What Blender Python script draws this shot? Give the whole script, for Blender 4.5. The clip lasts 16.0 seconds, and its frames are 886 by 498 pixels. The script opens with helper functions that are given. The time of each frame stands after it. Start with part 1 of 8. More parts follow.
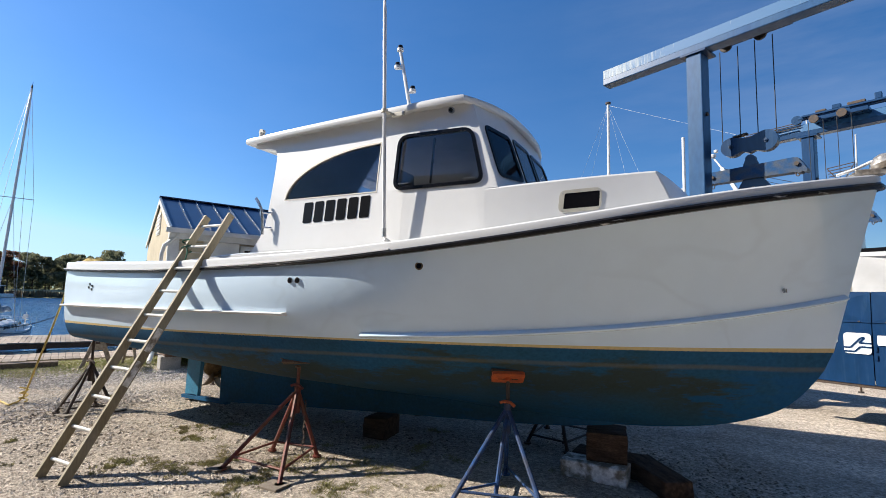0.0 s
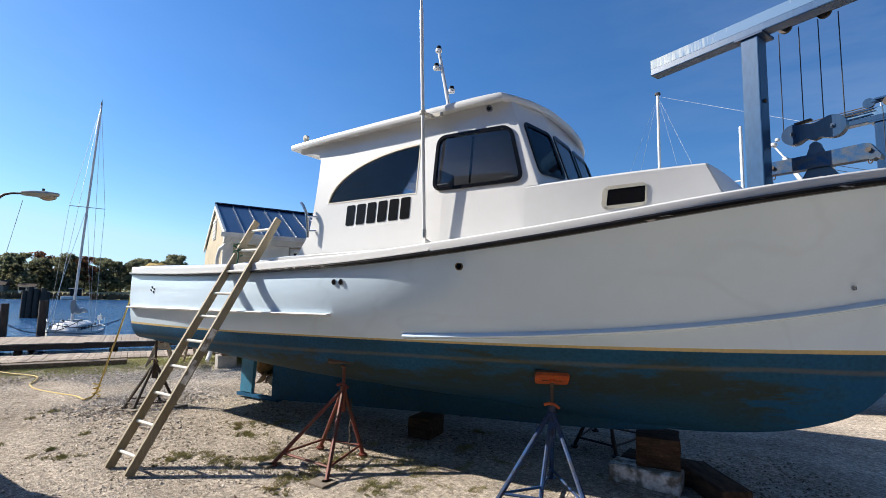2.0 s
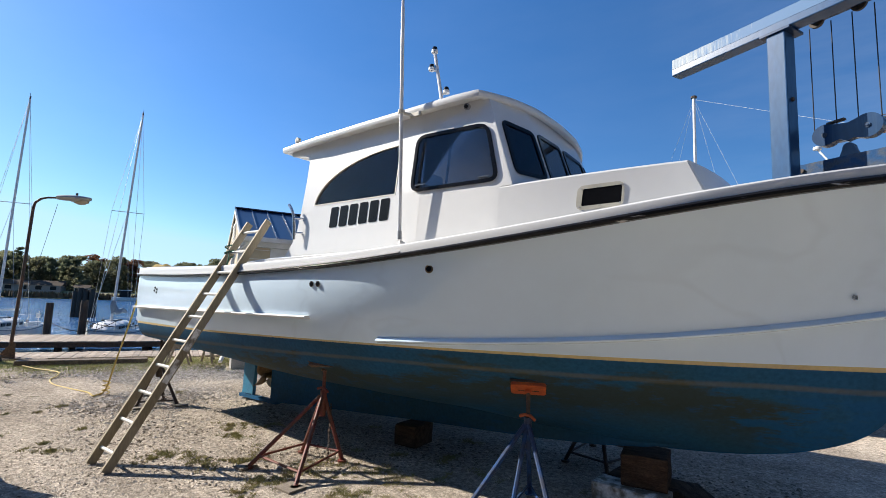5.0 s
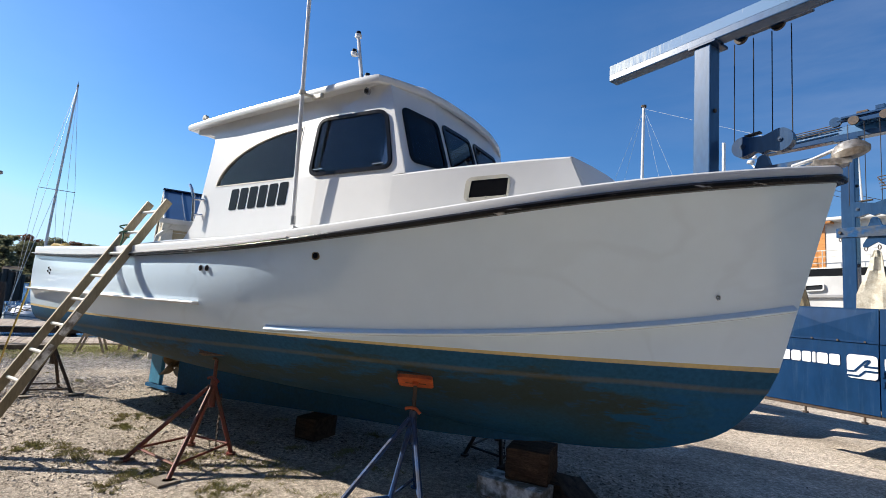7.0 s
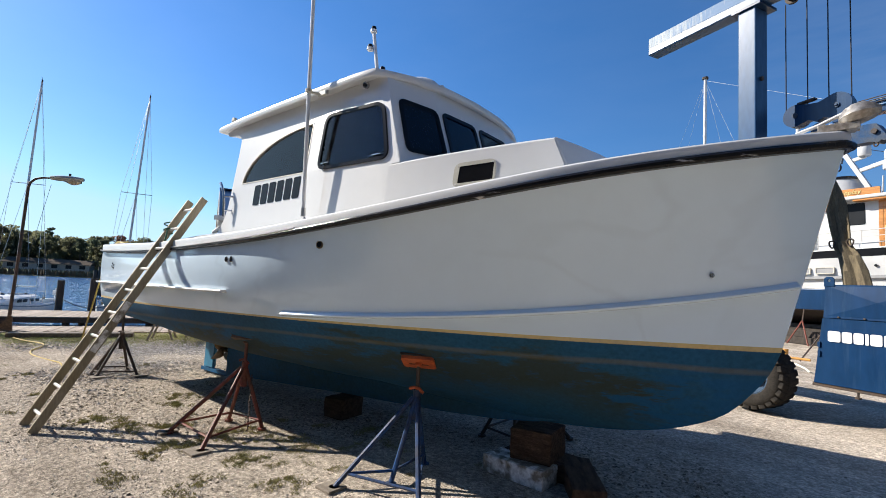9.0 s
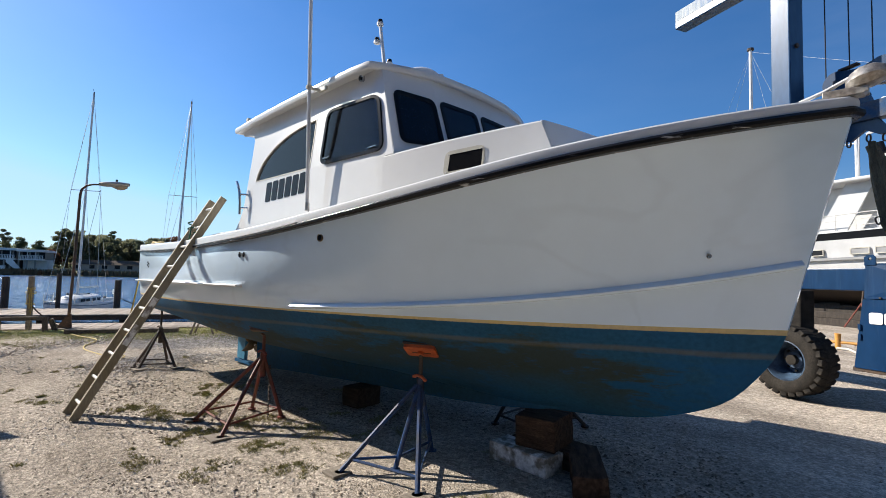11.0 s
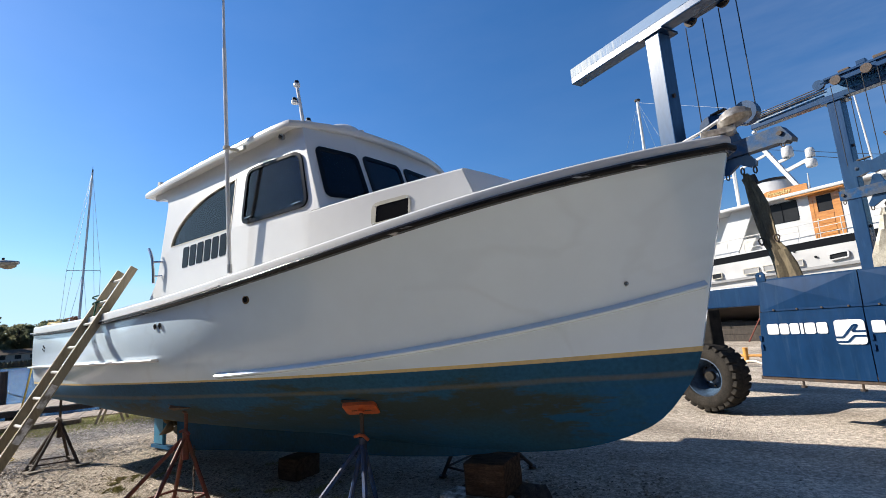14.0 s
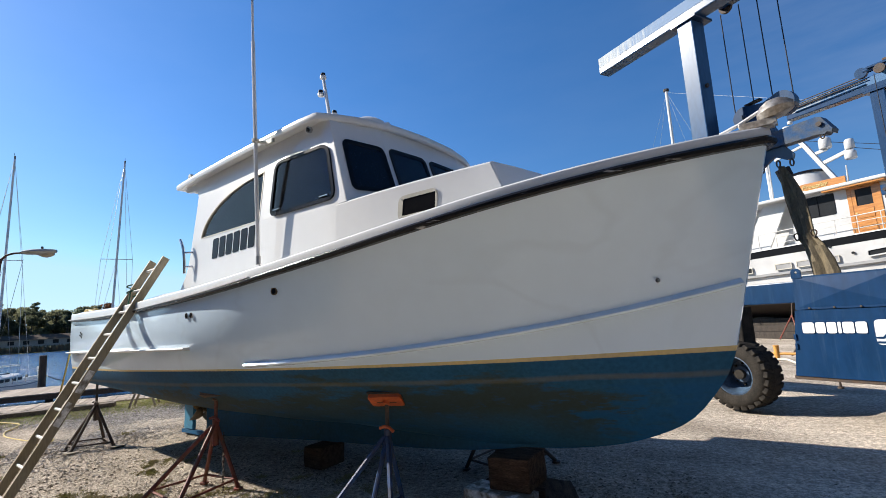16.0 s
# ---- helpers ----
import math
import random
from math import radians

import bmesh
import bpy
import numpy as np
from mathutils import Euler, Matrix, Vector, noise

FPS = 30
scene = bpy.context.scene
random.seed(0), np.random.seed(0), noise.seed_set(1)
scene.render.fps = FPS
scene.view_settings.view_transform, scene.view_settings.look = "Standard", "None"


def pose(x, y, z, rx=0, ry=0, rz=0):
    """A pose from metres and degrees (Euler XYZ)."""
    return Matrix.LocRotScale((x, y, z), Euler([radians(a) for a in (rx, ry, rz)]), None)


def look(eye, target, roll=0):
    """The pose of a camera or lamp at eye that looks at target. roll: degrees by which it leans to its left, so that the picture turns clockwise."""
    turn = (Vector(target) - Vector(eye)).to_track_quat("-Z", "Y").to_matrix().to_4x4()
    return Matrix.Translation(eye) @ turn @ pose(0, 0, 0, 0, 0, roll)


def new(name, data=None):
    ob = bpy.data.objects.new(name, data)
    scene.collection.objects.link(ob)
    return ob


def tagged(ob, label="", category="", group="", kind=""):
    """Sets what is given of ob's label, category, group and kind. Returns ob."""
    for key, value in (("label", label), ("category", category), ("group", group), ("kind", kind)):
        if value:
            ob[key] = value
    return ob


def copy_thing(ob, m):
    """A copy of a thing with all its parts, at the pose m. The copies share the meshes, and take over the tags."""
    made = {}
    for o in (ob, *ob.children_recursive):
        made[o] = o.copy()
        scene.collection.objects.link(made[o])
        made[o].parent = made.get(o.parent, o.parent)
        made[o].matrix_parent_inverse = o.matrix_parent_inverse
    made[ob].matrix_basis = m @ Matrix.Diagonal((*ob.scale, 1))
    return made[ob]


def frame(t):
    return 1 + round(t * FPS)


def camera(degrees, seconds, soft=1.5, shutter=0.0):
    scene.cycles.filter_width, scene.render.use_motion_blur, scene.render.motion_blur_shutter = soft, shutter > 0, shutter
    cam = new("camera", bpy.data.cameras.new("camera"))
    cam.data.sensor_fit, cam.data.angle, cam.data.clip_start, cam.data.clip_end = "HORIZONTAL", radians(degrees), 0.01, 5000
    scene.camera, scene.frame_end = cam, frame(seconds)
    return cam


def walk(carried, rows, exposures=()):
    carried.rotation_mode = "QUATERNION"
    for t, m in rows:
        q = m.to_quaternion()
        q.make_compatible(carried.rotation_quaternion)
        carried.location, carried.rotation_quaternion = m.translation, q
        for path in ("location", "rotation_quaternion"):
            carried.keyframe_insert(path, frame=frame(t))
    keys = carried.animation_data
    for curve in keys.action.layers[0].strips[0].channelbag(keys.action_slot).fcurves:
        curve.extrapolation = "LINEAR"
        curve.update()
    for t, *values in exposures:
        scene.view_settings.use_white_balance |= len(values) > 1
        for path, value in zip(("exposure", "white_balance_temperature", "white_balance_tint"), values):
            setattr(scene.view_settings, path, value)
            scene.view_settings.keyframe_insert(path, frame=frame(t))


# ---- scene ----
cam = camera(85.6, 16.0, soft=0.9)
PATH = [
    (0, (7.951, -5.148, 1.704), (7.044, -3.377, 1.909), 1.5),
    (0.5, (7.934, -5.155, 1.710), (6.992, -3.402, 1.912), 1.8),
    (1, (7.942, -5.151, 1.713), (6.947, -3.427, 1.909), 1.8),
    (1.5, (7.951, -5.142, 1.714), (6.913, -3.444, 1.910), 1.5),
    (2, (7.987, -5.110, 1.713), (6.915, -3.433, 1.912), 1.1),
    (2.5, (8.027, -5.072, 1.722), (6.904, -3.429, 1.925), 0.6),
    (3, (8.066, -4.998, 1.723), (6.876, -3.405, 1.940), 0.8),
    (3.5, (8.093, -4.894, 1.709), (6.851, -3.345, 1.948), 0.9),
    (6, (8.606, -4.490, 1.695), (7.501, -2.838, 1.922), 3.1),
    (6.5, (8.706, -4.357, 1.689), (7.650, -2.675, 1.922), 3.3),
    (7, (8.796, -4.269, 1.684), (7.741, -2.584, 1.900), 3.9),
    (7.5, (8.947, -4.225, 1.684), (7.846, -2.566, 1.876), 3.7),
    (8, (9.107, -4.181, 1.686), (7.909, -2.588, 1.853), 3.8),
    (8.5, (9.209, -4.124, 1.675), (7.967, -2.565, 1.836), 3.3),
    (11, (9.588, -3.811, 1.666), (8.201, -2.374, 1.779), 1.4),
    (11.5, (9.609, -3.805, 1.641), (8.143, -2.450, 1.758), 1.1),
    (12, (9.608, -3.830, 1.673), (8.146, -2.469, 1.776), 0.9),
    (12.5, (9.623, -3.826, 1.672), (8.205, -2.421, 1.787), 0.7),
    (13, (9.636, -3.813, 1.639), (8.301, -2.331, 1.794), 0.5),
    (13.5, (9.604, -3.841, 1.663), (8.382, -2.271, 1.867), -1.5),
    (14, (9.592, -3.842, 1.635), (8.449, -2.233, 1.954), -4.2),
    (14.5, (9.581, -3.821, 1.659), (8.451, -2.204, 1.991), -5.2),
    (15, (9.581, -3.798, 1.651), (8.420, -2.200, 1.967), -4.4),
    (15.5, (9.561, -3.817, 1.638), (8.363, -2.245, 1.941), -3.7),
    (16, (9.551, -3.851, 1.657), (8.331, -2.293, 1.948), -3.3),
]
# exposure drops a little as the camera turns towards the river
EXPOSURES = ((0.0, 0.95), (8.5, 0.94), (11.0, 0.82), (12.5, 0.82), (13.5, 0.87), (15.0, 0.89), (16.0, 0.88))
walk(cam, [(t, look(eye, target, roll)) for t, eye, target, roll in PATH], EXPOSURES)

# ---- world and light ----
world = bpy.data.worlds.new("World")
scene.world = world
world.use_nodes = True
wn = world.node_tree
wn.nodes.clear()
sky = wn.nodes.new("ShaderNodeTexSky")
sky.sky_type = "NISHITA"
sky.sun_disc = False
sky.sun_elevation = radians(33.5)
sky.sun_rotation = radians(248.8)
sky.altitude = 0
sky.air_density = 1.0
sky.dust_density = 0.35
sky.ozone_density = 4.5
wbg = wn.nodes.new("ShaderNodeBackground")
wout = wn.nodes.new("ShaderNodeOutputWorld")
# thin cirrus
wtc = wn.nodes.new("ShaderNodeTexCoord")
wmap = wn.nodes.new("ShaderNodeMapping")
wmap.inputs["Scale"].default_value = (1.4, 3.2, 7.0)
wmap.inputs["Rotation"].default_value = (0.2, 0.25, 0.5)
wno = wn.nodes.new("ShaderNodeTexNoise")
wno.inputs["Scale"].default_value = 1.6
wno.inputs["Detail"].default_value = 7.0
wno.inputs["Roughness"].default_value = 0.62
wra = wn.nodes.new("ShaderNodeValToRGB")
wra.color_ramp.elements[0].position = 0.42
wra.color_ramp.elements[0].color = (0, 0, 0, 1)
wra.color_ramp.elements[1].position = 0.75
wra.color_ramp.elements[1].color = (0.11, 0.11, 0.11, 1)
wmx = wn.nodes.new("ShaderNodeMixRGB")
wmx.inputs["Color2"].default_value = (7.0, 7.4, 8.0, 1)
wn.links.new(wtc.outputs["Generated"], wmap.inputs["Vector"])
wn.links.new(wmap.outputs["Vector"], wno.inputs["Vector"])
wn.links.new(wno.outputs["Fac"], wra.inputs["Fac"])
# cirrus only to the north-east
wdot = wn.nodes.new("ShaderNodeVectorMath")
wdot.operation = "DOT_PRODUCT"
wdot.inputs[1].default_value = (0.42, 0.82, 0.39)
wn.links.new(wtc.outputs["Generated"], wdot.inputs[0])
wmr = wn.nodes.new("ShaderNodeMapRange")
wmr.inputs["From Min"].default_value = 0.8
wmr.inputs["From Max"].default_value = 0.99
wmr.inputs["To Min"].default_value = 0.12
wn.links.new(wdot.outputs["Value"], wmr.inputs["Value"])
wmul = wn.nodes.new("ShaderNodeMath")
wmul.operation = "MULTIPLY"
wn.links.new(wra.outputs["Color"], wmul.inputs[0])
wn.links.new(wmr.outputs["Result"], wmul.inputs[1])
wn.links.new(wmul.outputs[0], wmx.inputs["Fac"])
whs = wn.nodes.new("ShaderNodeHueSaturation")
whs.inputs["Saturation"].default_value = 1.24
whs.inputs["Hue"].default_value = 0.505
wn.links.new(sky.outputs["Color"], whs.inputs["Color"])
# light haze that evens the blue between zenith and horizon
whz = wn.nodes.new("ShaderNodeMixRGB")
whz.inputs["Fac"].default_value = 0.22
whz.inputs["Color2"].default_value = (0.55, 1.55, 3.8, 1)
wn.links.new(whs.outputs["Color"], whz.inputs["Color1"])
whd = wn.nodes.new("ShaderNodeMixRGB")
whd.blend_type = "DARKEN"
whd.inputs["Fac"].default_value = 0.8
whd.inputs["Color2"].default_value = (2.9, 4.5, 6.0, 1)
wn.links.new(whz.outputs["Color"], whd.inputs["Color1"])
wn.links.new(whd.outputs["Color"], wmx.inputs["Color1"])
wn.links.new(wmx.outputs["Color"], wbg.inputs["Color"])
# brighter on the sun's side
wsd = wn.nodes.new("ShaderNodeVectorMath")
wsd.operation = "DOT_PRODUCT"
wsd.inputs[1].default_value = (-0.932, -0.362, 0)
wn.links.new(wtc.outputs["Generated"], wsd.inputs[0])
wsr = wn.nodes.new("ShaderNodeMapRange")
wsr.inputs["From Min"].default_value = -0.7
wsr.inputs["From Max"].default_value = 0.8
wsr.inputs["To Min"].default_value = 0.062
wsr.inputs["To Max"].default_value = 0.103
wn.links.new(wsd.outputs["Value"], wsr.inputs["Value"])
wn.links.new(wsr.outputs["Result"], wbg.inputs["Strength"])
wn.links.new(wbg.outputs["Background"], wout.inputs["Surface"])

sun_data = bpy.data.lights.new("sun", "SUN")
sun_data.energy = 5.0
sun_data.angle = radians(0.53)
sun_data.color = (1.0, 0.93, 0.83)
sun_ob = new("sun", sun_data)
SUN_WAY = Vector((0.932 * math.cos(radians(33.5)), 0.362 * math.cos(radians(33.5)), -math.sin(radians(33.5))))
sun_ob.matrix_world = Matrix.Translation((-20, -10, 30)) @ SUN_WAY.to_track_quat("-Z", "Y").to_matrix().to_4x4()


# ---- materials ----
def mat(name, col, rough=0.5, metal=0.0, col2=None, scale=3.0, fine=40.0, var=0.12, bump=0.0, bscale=None,
        coat=0.0, stretch=(1, 1, 1), contrast=0.5, rand=0.0, spec=0.5):
    m = bpy.data.materials.new(name)
    m.use_nodes = True
    nt = m.node_tree
    b = nt.nodes["Principled BSDF"]
    tc = nt.nodes.new("ShaderNodeTexCoord")
    mp = nt.nodes.new("ShaderNodeMapping")
    mp.inputs["Scale"].default_value = stretch
    nt.links.new(tc.outputs["Object"], mp.inputs["Vector"])
    n1 = nt.nodes.new("ShaderNodeTexNoise")
    n1.inputs["Scale"].default_value = scale
    n1.inputs["Detail"].default_value = 5
    n2 = nt.nodes.new("ShaderNodeTexNoise")
    n2.inputs["Scale"].default_value = fine
    n2.inputs["Detail"].default_value = 4
    for n in (n1, n2):
        nt.links.new(mp.outputs["Vector"], n.inputs["Vector"])
    ramp = nt.nodes.new("ShaderNodeValToRGB")
    ramp.color_ramp.elements[0].position = 0.5 - contrast / 2 * 0.6
    ramp.color_ramp.elements[1].position = 0.5 + contrast / 2 * 0.6
    c2 = col2 or tuple(c * 0.8 for c in col)
    ramp.color_ramp.elements[0].color = (*c2, 1)
    ramp.color_ramp.elements[1].color = (*col, 1)
    nt.links.new(n1.outputs["Fac"], ramp.inputs["Fac"])
    hsv = nt.nodes.new("ShaderNodeHueSaturation")
    mr = nt.nodes.new("ShaderNodeMapRange")
    mr.inputs["From Min"].default_value = 0.3
    mr.inputs["From Max"].default_value = 0.7
    mr.inputs["To Min"].default_value = 1 - var
    mr.inputs["To Max"].default_value = 1 + var
    nt.links.new(n2.outputs["Fac"], mr.inputs["Value"])
    val = mr.outputs["Result"]
    if rand:
        oi = nt.nodes.new("ShaderNodeObjectInfo")
        m2 = nt.nodes.new("ShaderNodeMapRange")
        m2.inputs["To Min"].default_value = 1 - rand
        m2.inputs["To Max"].default_value = 1 + rand
        nt.links.new(oi.outputs["Random"], m2.inputs["Value"])
        mul = nt.nodes.new("ShaderNodeMath")
        mul.operation = "MULTIPLY"
        nt.links.new(val, mul.inputs[0])
        nt.links.new(m2.outputs["Result"], mul.inputs[1])
        val = mul.outputs[0]
    nt.links.new(val, hsv.inputs["Value"])
    nt.links.new(ramp.outputs["Color"], hsv.inputs["Color"])
    nt.links.new(hsv.outputs["Color"], b.inputs["Base Color"])
    b.inputs["Roughness"].default_value = rough
    b.inputs["Metallic"].default_value = metal
    b.inputs["Coat Weight"].default_value = coat
    b.inputs["Coat Roughness"].default_value = 0.08
    b.inputs["Specular IOR Level"].default_value = spec
    if bump:
        n3 = nt.nodes.new("ShaderNodeTexNoise")
        n3.inputs["Scale"].default_value = bscale or fine
        n3.inputs["Detail"].default_value = 6
        nt.links.new(mp.outputs["Vector"], n3.inputs["Vector"])
        bp = nt.nodes.new("ShaderNodeBump")
        bp.inputs["Strength"].default_value = bump
        bp.inputs["Distance"].default_value = 0.02
        nt.links.new(n3.outputs["Fac"], bp.inputs["Height"])
        nt.links.new(bp.outputs["Normal"], b.inputs["Normal"])
    return m


def glass(name, tint=0.12, refl=0.05):
    m = bpy.data.materials.new(name)
    m.use_nodes = True
    nt = m.node_tree
    nt.nodes.clear()
    out = nt.nodes.new("ShaderNodeOutputMaterial")
    mix = nt.nodes.new("ShaderNodeMixShader")
    tr = nt.nodes.new("ShaderNodeBsdfTransparent")
    tr.inputs["Color"].default_value = (tint, tint * 1.02, tint * 1.06, 1)
    gl = nt.nodes.new("ShaderNodeBsdfGlossy")
    gl.inputs["Roughness"].default_value = 0.02
    fr = nt.nodes.new("ShaderNodeFresnel")
    fr.inputs["IOR"].default_value = 1.5
    nt.links.new(fr.outputs["Fac"], mix.inputs["Fac"])
    nt.links.new(tr.outputs["BSDF"], mix.inputs[1])
    nt.links.new(gl.outputs["BSDF"], mix.inputs[2])
    nt.links.new(mix.outputs["Shader"], out.inputs["Surface"])
    return m


def bottom_paint():
    """Blue antifouling paint: fresh band under the waterline, a tan scum line, worn and overgrown below."""
    m = mat("bottom_paint", (0.014, 0.085, 0.185), rough=0.62, spec=0.12, col2=(0.018, 0.072, 0.125), scale=1.2, fine=30, var=0.16, bump=0.12, bscale=25)
    nt = m.node_tree
    b = nt.nodes["Principled BSDF"]
    base = b.inputs["Base Color"].links[0].from_socket
    tc = nt.nodes.new("ShaderNodeTexCoord")
    sp = nt.nodes.new("ShaderNodeSeparateXYZ")
    nt.links.new(tc.outputs["Object"], sp.inputs["Vector"])

    def math_node(op, a, bb, c=None):
        n = nt.nodes.new("ShaderNodeMath")
        n.operation = op
        for k, v in enumerate((a, bb, c)):
            if v is None:
                continue
            if isinstance(v, (int, float)):
                n.inputs[k].default_value = v
            else:
                nt.links.new(v, n.inputs[k])
        return n.outputs[0]

    depth = math_node("SUBTRACT", math_node("MULTIPLY_ADD", sp.outputs["X"], 0.0155, 1.200), sp.outputs["Z"])
    big = nt.nodes.new("ShaderNodeTexNoise")
    big.inputs["Scale"].default_value = 1.1
    big.inputs["Detail"].default_value = 8
    big.inputs["Roughness"].default_value = 0.65
    mp = nt.nodes.new("ShaderNodeMapping")
    mp.inputs["Scale"].default_value = (0.8, 1.0, 2.4)
    nt.links.new(tc.outputs["Object"], mp.inputs["Vector"])
    nt.links.new(mp.outputs["Vector"], big.inputs["Vector"])
    # long scrapes along the hull
    scrape = nt.nodes.new("ShaderNodeTexNoise")
    scrape.inputs["Scale"].default_value = 3.4
    scrape.inputs["Detail"].default_value = 9
    scrape.inputs["Roughness"].default_value = 0.72
    mq = nt.nodes.new("ShaderNodeMapping")
    mq.inputs["Scale"].default_value = (0.55, 1.0, 3.4)
    mq.inputs["Rotation"].default_value = (0, radians(-7), 0)
    nt.links.new(tc.outputs["Object"], mq.inputs["Vector"])
    nt.links.new(mq.outputs["Vector"], scrape.inputs["Vector"])
    # growth: dark olive, well below the scum line
    grow = nt.nodes.new("ShaderNodeMapRange")
    grow.inputs["From Min"].default_value = 0.20
    grow.inputs["From Max"].default_value = 0.29
    wob = math_node("ADD", depth, math_node("ADD", math_node("MULTIPLY_ADD", big.outputs["Fac"], 1.0, -0.48), math_node("MULTIPLY_ADD", scrape.outputs["Fac"], 0.5, -0.25)))
    nt.links.new(wob, grow.inputs["Value"])
    # cleaner towards the bow
    bow = nt.nodes.new("ShaderNodeMapRange")
    bow.inputs["From Min"].default_value = 8.45
    bow.inputs["From Max"].default_value = 8.15
    nt.links.new(math_node("ADD", sp.outputs["X"], math_node("ADD", math_node("MULTIPLY_ADD", big.outputs["Fac"], 1.6, -0.8), math_node("MULTIPLY_ADD", scrape.outputs["Fac"], 3.0, -1.5))), bow.inputs["Value"])
    deep = nt.nodes.new("ShaderNodeMapRange")
    deep.inputs["From Min"].default_value = 0.70
    deep.inputs["From Max"].default_value = 0.38
    deep.inputs["To Min"].default_value = 0.08
    nt.links.new(math_node("ADD", depth, math_node("MULTIPLY_ADD", big.outputs["Fac"], -0.6, 0.3)), deep.inputs["Value"])
    stern = nt.nodes.new("ShaderNodeMapRange")
    stern.inputs["From Min"].default_value = 1.2
    stern.inputs["From Max"].default_value = 3.2
    nt.links.new(math_node("ADD", sp.outputs["X"], math_node("MULTIPLY_ADD", big.outputs["Fac"], 2.0, -1.0)), stern.inputs["Value"])
    gfac = math_node("MULTIPLY", math_node("MULTIPLY", math_node("MULTIPLY", grow.outputs["Result"], deep.outputs["Result"]), math_node("MULTIPLY", bow.outputs["Result"], stern.outputs["Result"])), 0.82)
    mixg = nt.nodes.new("ShaderNodeMixRGB")
    mixg.inputs["Color2"].default_value = (0.036, 0.044, 0.030, 1)
    nt.links.new(gfac, mixg.inputs["Fac"])
    nt.links.new(base, mixg.inputs["Color1"])
    # brighter worn blue patches
    sc = nt.nodes.new("ShaderNodeTexNoise")
    sc.inputs["Scale"].default_value = 5.0
    sc.inputs["Detail"].default_value = 9
    sc.inputs["Roughness"].default_value = 0.7
    nt.links.new(mp.outputs["Vector"], sc.inputs["Vector"])
    rs = nt.nodes.new("ShaderNodeMapRange")
    rs.inputs["From Min"].default_value = 0.53
    rs.inputs["From Max"].default_value = 0.62
    rs.inputs["To Max"].default_value = 0.45
    nt.links.new(math_node("ADD", sc.outputs["Fac"], math_node("MULTIPLY_ADD", bow.outputs["Result"], -0.14, 0.12)), rs.inputs["Value"])
    below = nt.nodes.new("ShaderNodeMapRange")
    below.inputs["From Min"].default_value = 0.17
    below.inputs["From Max"].default_value = 0.24
    nt.links.new(depth, below.inputs["Value"])
    mixb = nt.nodes.new("ShaderNodeMixRGB")
    mixb.inputs["Color2"].default_value = (0.006, 0.085, 0.24, 1)
    nt.links.new(math_node("MULTIPLY", rs.outputs["Result"], below.outputs["Result"]), mixb.inputs["Fac"])
    nt.links.new(mixg.outputs["Color"], mixb.inputs["Color1"])
    # scum line
    tri = math_node("SUBTRACT", 0.028, math_node("ABSOLUTE", math_node("SUBTRACT", depth, math_node("MULTIPLY_ADD", big.outputs["Fac"], 0.05, 0.125)), 0))
    line = nt.nodes.new("ShaderNodeMapRange")
    line.inputs["From Min"].default_value = 0.0
    line.inputs["From Max"].default_value = 0.02
    line.inputs["To Max"].default_value = 0.42
    nt.links.new(tri, line.inputs["Value"])
    mixl = nt.nodes.new("ShaderNodeMixRGB")
    mixl.inputs["Color2"].default_value = (0.20, 0.155, 0.07, 1)
    nt.links.new(math_node("MULTIPLY", line.outputs["Result"], math_node("MULTIPLY_ADD", sc.outputs["Fac"], 1.2, 0.2)), mixl.inputs["Fac"])
    nt.links.new(mixb.outputs["Color"], mixl.inputs["Color1"])
    nt.links.new(mixl.outputs["Color"], b.inputs["Base Color"])
    return m


